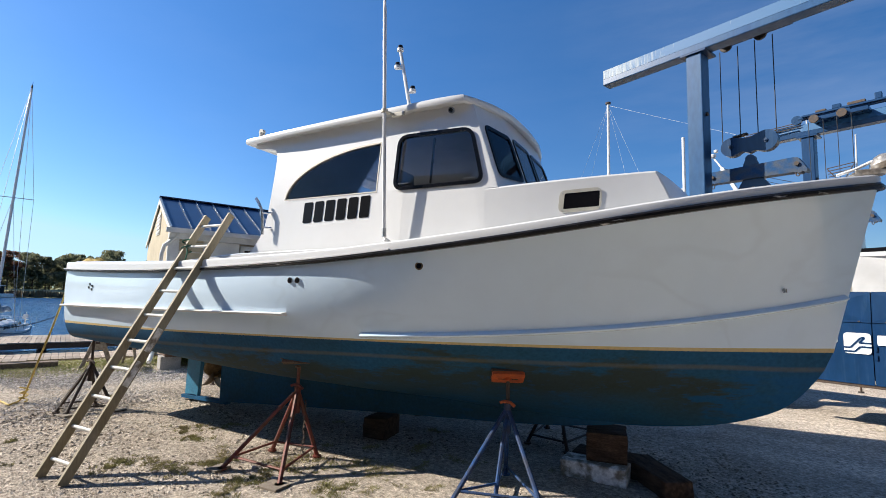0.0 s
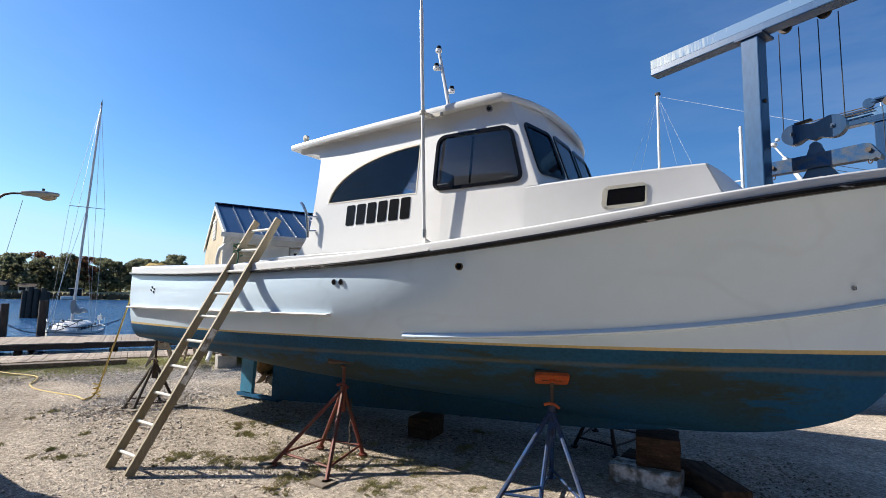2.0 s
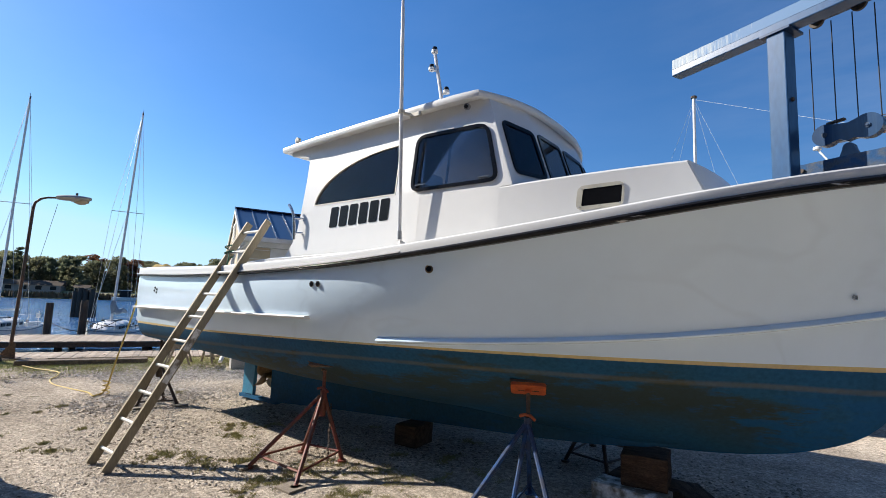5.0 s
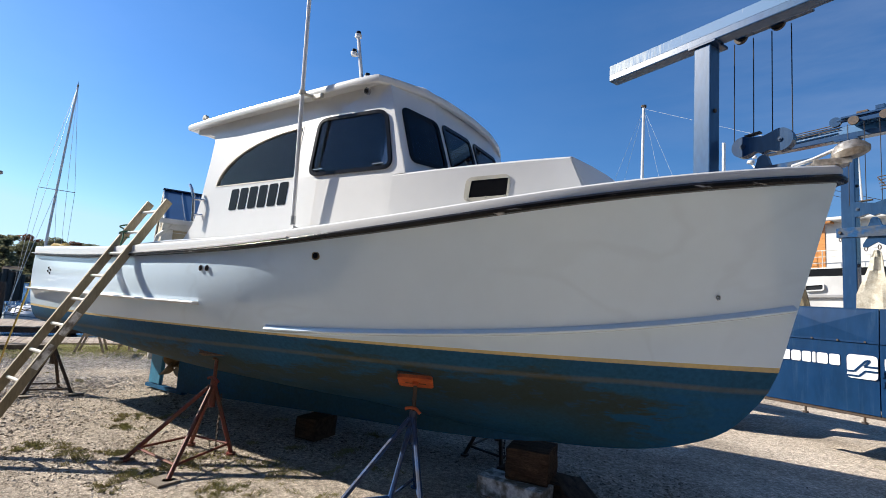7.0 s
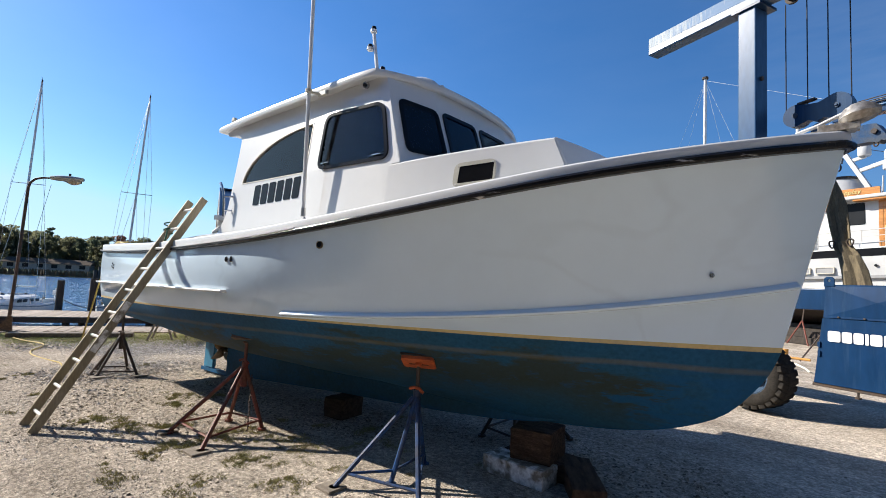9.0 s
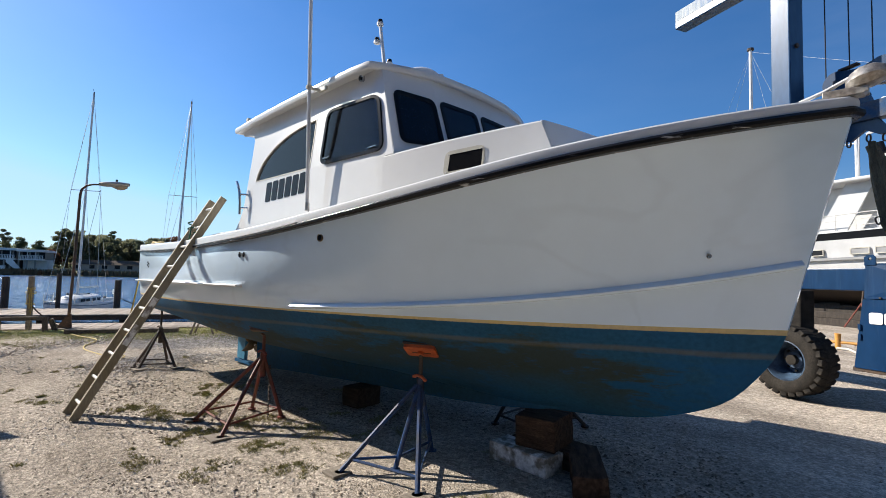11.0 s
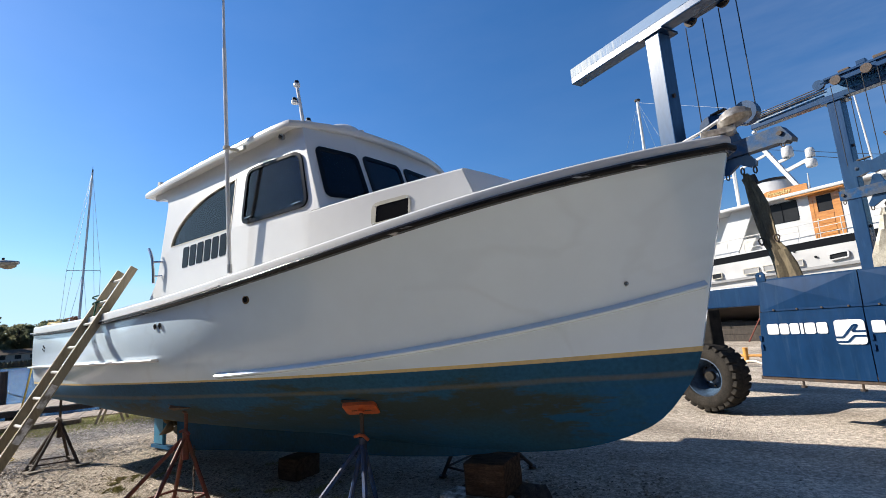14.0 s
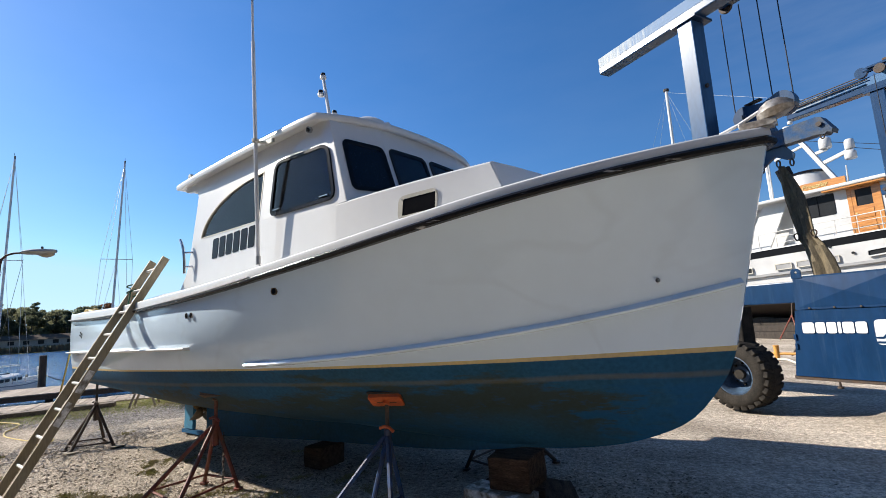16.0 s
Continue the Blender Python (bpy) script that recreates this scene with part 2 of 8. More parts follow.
def ground_mat():
    m = mat("sandy_ground", (0.455, 0.394, 0.326), rough=0.95, col2=(0.362, 0.310, 0.253), scale=0.9, fine=18, var=0.28,
            bump=0.9, bscale=60, spec=0.0)
    nt = m.node_tree
    b = nt.nodes["Principled BSDF"]
    base = b.inputs["Base Color"].links[0].from_socket
    tc = nt.nodes.new("ShaderNodeTexCoord")
    # pebbly speckle
    vo = nt.nodes.new("ShaderNodeTexVoronoi")
    vo.inputs["Scale"].default_value = 44
    nt.links.new(tc.outputs["Object"], vo.inputs["Vector"])
    mr = nt.nodes.new("ShaderNodeMapRange")
    mr.inputs["From Min"].default_value = 0.0
    mr.inputs["From Max"].default_value = 1.0
    mr.inputs["To Min"].default_value = 0.72
    mr.inputs["To Max"].default_value = 1.24
    sepc = nt.nodes.new("ShaderNodeSeparateColor")
    nt.links.new(vo.outputs["Color"], sepc.inputs["Color"])
    nt.links.new(sepc.outputs[0], mr.inputs["Value"])
    mu = nt.nodes.new("ShaderNodeMixRGB")
    mu.blend_type = "MULTIPLY"
    mu.inputs["Fac"].default_value = 1
    nt.links.new(base, mu.inputs["Color1"])
    nt.links.new(mr.outputs["Result"], mu.inputs["Color2"])
    vo2 = nt.nodes.new("ShaderNodeTexVoronoi")
    vo2.inputs["Scale"].default_value = 95
    nt.links.new(tc.outputs["Object"], vo2.inputs["Vector"])
    mr2 = nt.nodes.new("ShaderNodeMapRange")
    mr2.inputs["To Min"].default_value = 0.74
    mr2.inputs["To Max"].default_value = 1.24
    sepc2 = nt.nodes.new("ShaderNodeSeparateColor")
    nt.links.new(vo2.outputs["Color"], sepc2.inputs["Color"])
    nt.links.new(sepc2.outputs[0], mr2.inputs["Value"])
    mu2 = nt.nodes.new("ShaderNodeMixRGB")
    mu2.blend_type = "MULTIPLY"
    mu2.inputs["Fac"].default_value = 1
    nt.links.new(mu.outputs["Color"], mu2.inputs["Color1"])
    nt.links.new(mr2.outputs["Result"], mu2.inputs["Color2"])
    # broad tone of wheel tracks and worn patches
    tk = nt.nodes.new("ShaderNodeTexNoise")
    tk.inputs["Scale"].default_value = 0.8
    tk.inputs["Detail"].default_value = 6
    tmp_ = nt.nodes.new("ShaderNodeMapping")
    tmp_.inputs["Rotation"].default_value = (0, 0, radians(24))
    tmp_.inputs["Scale"].default_value = (0.35, 1.8, 1)
    nt.links.new(tc.outputs["Object"], tmp_.inputs["Vector"])
    nt.links.new(tmp_.outputs["Vector"], tk.inputs["Vector"])
    tr = nt.nodes.new("ShaderNodeMapRange")
    tr.inputs["From Min"].default_value = 0.35
    tr.inputs["From Max"].default_value = 0.65
    tr.inputs["To Min"].default_value = 0.82
    tr.inputs["To Max"].default_value = 1.16
    nt.links.new(tk.outputs["Fac"], tr.inputs["Value"])
    mut = nt.nodes.new("ShaderNodeMixRGB")
    mut.blend_type = "MULTIPLY"
    mut.inputs["Fac"].default_value = 1
    nt.links.new(mu2.outputs["Color"], mut.inputs["Color1"])
    nt.links.new(tr.outputs["Result"], mut.inputs["Color2"])
    mu2 = mut
    # paler driven sand on the lift's way, east of the boat
    sx = nt.nodes.new("ShaderNodeSeparateXYZ")
    nt.links.new(tc.outputs["Object"], sx.inputs["Vector"])
    we = nt.nodes.new("ShaderNodeMath")
    we.operation = "MULTIPLY_ADD"
    we.inputs[1].default_value = 3.0
    nt.links.new(tk.outputs["Fac"], we.inputs[0])
    nt.links.new(sx.outputs["X"], we.inputs[2])
    pale = nt.nodes.new("ShaderNodeMapRange")
    pale.inputs["From Min"].default_value = 8.6
    pale.inputs["From Max"].default_value = 11.6
    pale.inputs["To Max"].default_value = 0.75
    nt.links.new(we.outputs[0], pale.inputs["Value"])
    mup = nt.nodes.new("ShaderNodeMixRGB")
    mup.blend_type = "MULTIPLY"
    mup.inputs["Color2"].default_value = (1.18, 1.18, 1.18, 1)
    nt.links.new(pale.outputs["Result"], mup.inputs["Fac"])
    nt.links.new(mu2.outputs["Color"], mup.inputs["Color1"])
    mu2 = mup
    # dark damp soil showing through in blotches
    so = nt.nodes.new("ShaderNodeTexNoise")
    so.inputs["Scale"].default_value = 3.2
    so.inputs["Detail"].default_value = 9
    so.inputs["Roughness"].default_value = 0.72
    nt.links.new(tc.outputs["Object"], so.inputs["Vector"])
    sr = nt.nodes.new("ShaderNodeMapRange")
    sr.inputs["From Min"].default_value = 0.55
    sr.inputs["From Max"].default_value = 0.72
    sr.inputs["To Max"].default_value = 0.45
    nt.links.new(so.outputs["Fac"], sr.inputs["Value"])
    mu3 = nt.nodes.new("ShaderNodeMixRGB")
    mu3.inputs["Color2"].default_value = (0.15, 0.12, 0.085, 1)
    nt.links.new(sr.outputs["Result"], mu3.inputs["Fac"])
    nt.links.new(mu2.outputs["Color"], mu3.inputs["Color1"])
    mu = mu3
    # dry grass and moss by the bank and in patches
    no = nt.nodes.new("ShaderNodeTexNoise")
    no.inputs["Scale"].default_value = 0.8
    no.inputs["Detail"].default_value = 8
    no.inputs["Roughness"].default_value = 0.7
    nt.links.new(tc.outputs["Object"], no.inputs["Vector"])
    vm = nt.nodes.new("ShaderNodeVectorMath")
    vm.operation = "DOT_PRODUCT"
    vm.inputs[1].default_value = (-0.909, 0.416, 0)
    nt.links.new(tc.outputs["Object"], vm.inputs[0])
    bank = nt.nodes.new("ShaderNodeMapRange")
    bank.inputs["From Min"].default_value = 1.4
    bank.inputs["From Max"].default_value = 5.0
    bank.inputs["To Min"].default_value = -0.12
    bank.inputs["To Max"].default_value = 0.17
    nt.links.new(vm.outputs["Value"], bank.inputs["Value"])
    ad = nt.nodes.new("ShaderNodeMath")
    ad.operation = "ADD"
    nt.links.new(bank.outputs["Result"], ad.inputs[0])
    nt.links.new(no.outputs["Fac"], ad.inputs[1])
    gr = nt.nodes.new("ShaderNodeMapRange")
    gr.inputs["From Min"].default_value = 0.53
    gr.inputs["From Max"].default_value = 0.68
    gr.inputs["To Max"].default_value = 0.75
    nt.links.new(ad.outputs[0], gr.inputs["Value"])
    mg = nt.nodes.new("ShaderNodeMixRGB")
    mg.inputs["Color2"].default_value = (0.27, 0.265, 0.105, 1)
    nt.links.new(gr.outputs["Result"], mg.inputs["Fac"])
    nt.links.new(mu.outputs["Color"], mg.inputs["Color1"])
    nt.links.new(mg.outputs["Color"], b.inputs["Base Color"])
    # lumps a hand wide under the fine grit
    lump = nt.nodes.new("ShaderNodeTexNoise")
    lump.inputs["Scale"].default_value = 11
    lump.inputs["Detail"].default_value = 7
    lump.inputs["Roughness"].default_value = 0.68
    nt.links.new(tc.outputs["Object"], lump.inputs["Vector"])
    bl = nt.nodes.new("ShaderNodeBump")
    bl.inputs["Strength"].default_value = 0.8
    bl.inputs["Distance"].default_value = 0.07
    nt.links.new(lump.outputs["Fac"], bl.inputs["Height"])
    flat = nt.nodes.new("ShaderNodeMapRange")
    flat.inputs["To Min"].default_value = 0.75
    flat.inputs["To Max"].default_value = 0.22
    nt.links.new(pale.outputs["Result"], flat.inputs["Value"])
    nt.links.new(flat.outputs["Result"], bl.inputs["Strength"])
    # pebbles about a centimetre wide
    peb = nt.nodes.new("ShaderNodeTexVoronoi")
    peb.feature = "SMOOTH_F1"
    peb.inputs["Scale"].default_value = 62
    nt.links.new(tc.outputs["Object"], peb.inputs["Vector"])
    bv = nt.nodes.new("ShaderNodeBump")
    bv.invert = True
    nt.links.new(flat.outputs["Result"], bv.inputs["Strength"])
    bv.inputs["Distance"].default_value = 0.012
    nt.links.new(peb.outputs["Distance"], bv.inputs["Height"])
    nt.links.new(bl.outputs["Normal"], bv.inputs["Normal"])
    grit = b.inputs["Normal"].links[0].from_node
    nt.links.new(bv.outputs["Normal"], grit.inputs["Normal"])
    return m


M_GEL = mat("white_gelcoat", (0.651, 0.651, 0.644), rough=0.28, col2=(0.618, 0.618, 0.614), scale=0.8, fine=9, var=0.012, coat=0.25)
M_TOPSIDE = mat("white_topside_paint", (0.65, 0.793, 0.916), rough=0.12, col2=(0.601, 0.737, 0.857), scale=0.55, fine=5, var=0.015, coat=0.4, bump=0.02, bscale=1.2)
nt_ = M_TOPSIDE.node_tree
b_ = nt_.nodes["Principled BSDF"]
src_ = b_.inputs["Base Color"].links[0].from_socket
tc_ = nt_.nodes.new("ShaderNodeTexCoord")
mp_ = nt_.nodes.new("ShaderNodeMapping")
mp_.inputs["Scale"].default_value = (0.55, 0.55, 1.1)
nt_.links.new(tc_.outputs["Object"], mp_.inputs["Vector"])
no_ = nt_.nodes.new("ShaderNodeTexNoise")
no_.inputs["Scale"].default_value = 0.75
no_.inputs["Detail"].default_value = 3
no_.inputs["Distortion"].default_value = 0.9
nt_.links.new(mp_.outputs["Vector"], no_.inputs["Vector"])
# thin wandering smears where the noise crosses its middle
ab_ = nt_.nodes.new("ShaderNodeMath")
ab_.operation = "SUBTRACT"
ab_.inputs[1].default_value = 0.52
nt_.links.new(no_.outputs["Fac"], ab_.inputs[0])
ac_ = nt_.nodes.new("ShaderNodeMath")
ac_.operation = "ABSOLUTE"
nt_.links.new(ab_.outputs[0], ac_.inputs[0])
mr_ = nt_.nodes.new("ShaderNodeMapRange")
mr_.interpolation_type = "SMOOTHSTEP"
mr_.inputs["From Max"].default_value = 0.035
mr_.inputs["To Min"].default_value = 0.945
mr_.inputs["To Max"].default_value = 1.0
nt_.links.new(ac_.outputs[0], mr_.inputs["Value"])
mx_ = nt_.nodes.new("ShaderNodeMixRGB")
mx_.blend_type = "MULTIPLY"
mx_.inputs["Fac"].default_value = 0.8
nt_.links.new(src_, mx_.inputs["Color1"])
nt_.links.new(mr_.outputs["Result"], mx_.inputs["Color2"])
nt_.links.new(mx_.outputs["Color"], b_.inputs["Base Color"])
M_BOTTOM = bottom_paint()
M_YELLOW = mat("buff_boot_stripe", (0.62, 0.45, 0.17), rough=0.6, col2=(0.52, 0.41, 0.21), scale=4, fine=30, var=0.1)
M_RUB = mat("black_rubber", (0.006, 0.006, 0.007), rough=0.27, col2=(0.013, 0.012, 0.012), scale=5, fine=40, var=0.2, spec=0.2, bump=0.05, bscale=14)
nt_ = M_RUB.node_tree
b_ = nt_.nodes["Principled BSDF"]
src_ = b_.inputs["Base Color"].links[0].from_socket
tc_ = nt_.nodes.new("ShaderNodeTexCoord")
mp_ = nt_.nodes.new("ShaderNodeMapping")
mp_.inputs["Scale"].default_value = (1.6, 1.6, 14)
nt_.links.new(tc_.outputs["Object"], mp_.inputs["Vector"])
no_ = nt_.nodes.new("ShaderNodeTexNoise")
no_.inputs["Scale"].default_value = 2.6
no_.inputs["Detail"].default_value = 8
nt_.links.new(mp_.outputs["Vector"], no_.inputs["Vector"])
fz_ = nt_.nodes.new("ShaderNodeMapRange")
fz_.inputs["From Min"].default_value = 0.65
fz_.inputs["From Max"].default_value = 0.69
nt_.links.new(no_.outputs["Fac"], fz_.inputs["Value"])
mx_ = nt_.nodes.new("ShaderNodeMixRGB")
mx_.inputs["Color2"].default_value = (0.42, 0.41, 0.40, 1)
nt_.links.new(fz_.outputs["Result"], mx_.inputs["Fac"])
nt_.links.new(src_, mx_.inputs["Color1"])
nt_.links.new(mx_.outputs["Color"], b_.inputs["Base Color"])
M_BLACK = mat("black_paint", (0.008, 0.008, 0.009), rough=0.2, var=0.1, spec=0.15)
M_FRAMEB = mat("black_window_frame", (0.005, 0.005, 0.006), rough=0.18, var=0.1, spec=0.15)
M_GLASS = glass("tinted_glass", 0.62)
M_CREAM = mat("cream_plastic", (0.53, 0.50, 0.42), rough=0.4, var=0.05)
M_STEEL = mat("stainless_steel", (0.6, 0.6, 0.6), rough=0.22, metal=1.0, var=0.05)
M_GALV = mat("dull_aluminium", (0.5, 0.5, 0.5), rough=0.4, metal=1.0, var=0.1, scale=8)
M_BRONZE = mat("bronze", (0.243, 0.162, 0.081), rough=0.5, metal=0.8, col2=(0.130, 0.089, 0.049), scale=12, var=0.2)
M_DARKIN = mat("cabin_lining", (0.30, 0.30, 0.305), rough=0.8)
M_GROUND = ground_mat()
M_LADDER = mat("weathered_fibreglass", (0.255, 0.22, 0.155), rough=0.7, col2=(0.219, 0.178, 0.105), scale=7, fine=60, var=0.15, bump=0.2, stretch=(1, 1, 0.25))
M_RUNG = mat("white_rung", (0.583, 0.567, 0.527), rough=0.5, var=0.1, scale=15)
M_REDP = mat("rusty_red_steel", (0.178, 0.032, 0.021), rough=0.65, col2=(0.121, 0.045, 0.024), scale=9, fine=60, var=0.25, bump=0.15)
M_BLUEP = mat("worn_blue_steel", (0.02, 0.062, 0.175), rough=0.45, spec=0.2, col2=(0.041, 0.049, 0.073), scale=9, fine=60, var=0.25, bump=0.1)
M_DARKP = mat("dark_rusty_steel", (0.045, 0.036, 0.032), rough=0.75, col2=(0.073, 0.045, 0.028), scale=10, fine=60, var=0.3, bump=0.15)
M_ORANGE = mat("orange_paint", (0.502, 0.105, 0.020), rough=0.55, col2=(0.340, 0.073, 0.024), scale=10, fine=50, var=0.15)
M_WOOD = mat("grey_weathered_wood", (0.267, 0.227, 0.178), rough=0.85, col2=(0.154, 0.126, 0.097), scale=3, fine=30, var=0.25, bump=0.4, stretch=(1, 6, 6))
M_WOODB = mat("brown_weathered_wood", (0.150, 0.112, 0.082), rough=0.85, col2=(0.085, 0.062, 0.045), scale=3, fine=30, var=0.28, bump=0.4, stretch=(1, 6, 6))
M_WOODP = mat("weathered_plank", (0.35, 0.285, 0.222), rough=0.85, col2=(0.225, 0.178, 0.136), scale=3, fine=30, var=0.25, bump=0.3, rand=0.2)
M_WOODR = mat("brown_timber", (0.138, 0.077, 0.045), rough=0.8, col2=(0.073, 0.041, 0.024), scale=5, fine=40, var=0.3, bump=0.5, stretch=(1, 5, 5))
M_BENCH = mat("red_brown_board", (0.36, 0.255, 0.19), rough=0.8, col2=(0.23, 0.15, 0.105), scale=4, fine=40, var=0.25, bump=0.3, stretch=(5, 5, 1), spec=0.1)
M_WOODK = mat("dark_oily_timber", (0.105, 0.068, 0.048), rough=0.9, spec=0.05, col2=(0.05, 0.032, 0.023), scale=5, fine=40, var=0.35, bump=0.6, stretch=(1, 5, 5))
M_WHITEW = mat("flaking_white_paint", (0.74, 0.73, 0.70), rough=0.8, spec=0.1, col2=(0.22, 0.19, 0.15), scale=9, fine=40, var=0.2, bump=0.3, contrast=0.25)
# lighter blue for the lift's near columns and top beam
M_LIFTC = mat("lighter_lift_blue", (0.013, 0.056, 0.145), rough=0.26, col2=(0.035, 0.085, 0.165), scale=1.4, fine=9, var=0.12, bump=0.02, spec=0.5, stretch=(1.6, 1.6, 0.5), contrast=0.9)
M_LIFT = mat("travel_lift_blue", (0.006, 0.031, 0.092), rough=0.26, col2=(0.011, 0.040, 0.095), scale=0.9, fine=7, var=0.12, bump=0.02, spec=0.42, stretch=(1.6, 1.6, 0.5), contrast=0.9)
nt_ = M_LIFT.node_tree
b_ = nt_.nodes["Principled BSDF"]
src_ = b_.inputs["Base Color"].links[0].from_socket
tc_ = nt_.nodes.new("ShaderNodeTexCoord")
mp_ = nt_.nodes.new("ShaderNodeMapping")
mp_.inputs["Scale"].default_value = (9.0, 9.0, 0.7)
nt_.links.new(tc_.outputs["Object"], mp_.inputs["Vector"])
no_ = nt_.nodes.new("ShaderNodeTexNoise")
no_.inputs["Scale"].default_value = 1.3
no_.inputs["Detail"].default_value = 8
no_.inputs["Roughness"].default_value = 0.7
nt_.links.new(mp_.outputs["Vector"], no_.inputs["Vector"])
mr_ = nt_.nodes.new("ShaderNodeMapRange")
mr_.inputs["From Min"].default_value = 0.54
mr_.inputs["From Max"].default_value = 0.78
mr_.inputs["To Max"].default_value = 0.36
nt_.links.new(no_.outputs["Fac"], mr_.inputs["Value"])
mx_ = nt_.nodes.new("ShaderNodeMixRGB")
mx_.inputs["Color2"].default_value = (0.055, 0.105, 0.17, 1)
nt_.links.new(mr_.outputs["Result"], mx_.inputs["Fac"])
nt_.links.new(src_, mx_.inputs["Color1"])
nt_.links.new(mx_.outputs["Color"], b_.inputs["Base Color"])
M_LIFTW = mat("chalky_blue_white", (0.34, 0.37, 0.38), rough=0.6, col2=(0.12, 0.18, 0.245), scale=4, fine=30, var=0.2, stretch=(5, 1, 0.4), contrast=0.7)
nt_ = M_LIFTW.node_tree
b_ = nt_.nodes["Principled BSDF"]
src_ = b_.inputs["Base Color"].links[0].from_socket
tc_ = nt_.nodes.new("ShaderNodeTexCoord")
sp_ = nt_.nodes.new("ShaderNodeSeparateXYZ")
nt_.links.new(tc_.outputs["Object"], sp_.inputs["Vector"])
no_ = nt_.nodes.new("ShaderNodeTexNoise")
no_.inputs["Scale"].default_value = 5
no_.inputs["Detail"].default_value = 7
mp_ = nt_.nodes.new("ShaderNodeMapping")
mp_.inputs["Scale"].default_value = (3.0, 1, 0.45)
nt_.links.new(tc_.outputs["Object"], mp_.inputs["Vector"])
nt_.links.new(mp_.outputs["Vector"], no_.inputs["Vector"])
fx_ = nt_.nodes.new("ShaderNodeMapRange")
fx_.inputs["From Min"].default_value = 2.8
fx_.inputs["From Max"].default_value = 5.2
fx_.inputs["To Min"].default_value = 0.3
fx_.inputs["To Max"].default_value = -0.25
nt_.links.new(sp_.outputs["X"], fx_.inputs["Value"])
ad_ = nt_.nodes.new("ShaderNodeMath")
ad_.operation = "ADD"
nt_.links.new(fx_.outputs["Result"], ad_.inputs[0])
nt_.links.new(no_.outputs["Fac"], ad_.inputs[1])
fz_ = nt_.nodes.new("ShaderNodeMapRange")
fz_.inputs["From Min"].default_value = 0.42
fz_.inputs["From Max"].default_value = 0.72
nt_.links.new(ad_.outputs[0], fz_.inputs["Value"])
mx_ = nt_.nodes.new("ShaderNodeMixRGB")
mx_.inputs["Color1"].default_value = (0.018, 0.10, 0.23, 1)
nt_.links.new(fz_.outputs["Result"], mx_.inputs["Fac"])
nt_.links.new(src_, mx_.inputs["Color2"])
nt_.links.new(mx_.outputs["Color"], b_.inputs["Base Color"])
M_CABLE = mat("steel_cable", (0.041, 0.041, 0.045), rough=0.5, metal=0.5)
M_TYRE = mat("black_tyre", (0.024, 0.022, 0.020), rough=0.9, col2=(0.045, 0.040, 0.034), scale=6, fine=60, var=0.25, bump=0.2, spec=0.08)
M_SLING = mat("khaki_sling", (0.178, 0.142, 0.085), rough=0.95, col2=(0.097, 0.077, 0.049), scale=5, fine=40, var=0.3, bump=0.5, stretch=(4, 4, 0.6))
M_CANVAS = mat("off_white_canvas", (0.502, 0.470, 0.389), rough=0.9, col2=(0.340, 0.308, 0.243), scale=6, fine=40, var=0.2)
M_YACHT = mat("yacht_white", (0.57, 0.57, 0.563), rough=0.3, var=0.02, scale=0.8, fine=6, coat=0.2)
M_YGREY = mat("yacht_grey_band", (0.275, 0.275, 0.275), rough=0.5, var=0.05)
M_YBOT = mat("yacht_dark_bottom", (0.045, 0.032, 0.024), rough=0.8, var=0.2, scale=1.5)
M_TEAK = mat("varnished_teak", (0.50, 0.215, 0.05), rough=0.3, col2=(0.38, 0.15, 0.032), scale=3, fine=40, var=0.15, stretch=(1, 1, 6), coat=0.4)
M_GOLD = mat("gold_leaf", (0.648, 0.502, 0.203), rough=0.35, metal=0.3, var=0.05)
M_BEIGE = mat("beige_siding", (0.421, 0.356, 0.243), rough=0.75, var=0.06, scale=2, fine=20)
M_TRIM = mat("white_trim", (0.608, 0.599, 0.567), rough=0.55, var=0.05)
M_ROOF = mat("blue_metal_roof", (0.021, 0.053, 0.117), rough=0.33, col2=(0.018, 0.041, 0.097), scale=2, fine=20, var=0.08, spec=0.6)
M_CONC = mat("concrete_block", (0.292, 0.275, 0.251), rough=0.9, var=0.15, scale=8, bump=0.3)
M_PILE = mat("dark_piling", (0.061, 0.049, 0.039), rough=0.9, col2=(0.036, 0.029, 0.024), scale=5, fine=40, var=0.3, bump=0.5, stretch=(3, 3, 0.5))
M_HOSE = mat("yellow_hose", (0.502, 0.356, 0.081), rough=0.55, var=0.1, scale=10)
M_GREEN = mat("green_rope", (0.016, 0.097, 0.057), rough=0.8, var=0.2)
M_SAILW = mat("sailboat_white", (0.72, 0.71, 0.68), rough=0.4, var=0.05, scale=2)
M_SAILC = mat("blue_grey_sail_cover", (0.20, 0.25, 0.30), rough=0.8, var=0.1)
M_MAST = mat("mast_alloy", (0.66, 0.66, 0.65), rough=0.4, metal=0.0, var=0.05)
M_LAMPB = mat("lamp_pole", (0.032, 0.026, 0.022), rough=0.7, col2=(0.085, 0.042, 0.026), var=0.25, scale=4, contrast=0.4)
M_LAMPH = mat("lamp_grey", (0.365, 0.356, 0.332), rough=0.5, var=0.1)
M_BARK = mat("bark", (0.081, 0.061, 0.045), rough=0.95, var=0.25, scale=6)
M_LEAF = mat("leaf_green", (0.175, 0.195, 0.115), rough=0.8, col2=(0.13, 0.147, 0.088), scale=0.5, fine=3, var=0.3, rand=0.25)
M_LEAF2 = mat("leaf_olive", (0.195, 0.20, 0.115), rough=0.8, col2=(0.15, 0.15, 0.09), scale=0.5, fine=3, var=0.3, rand=0.25)
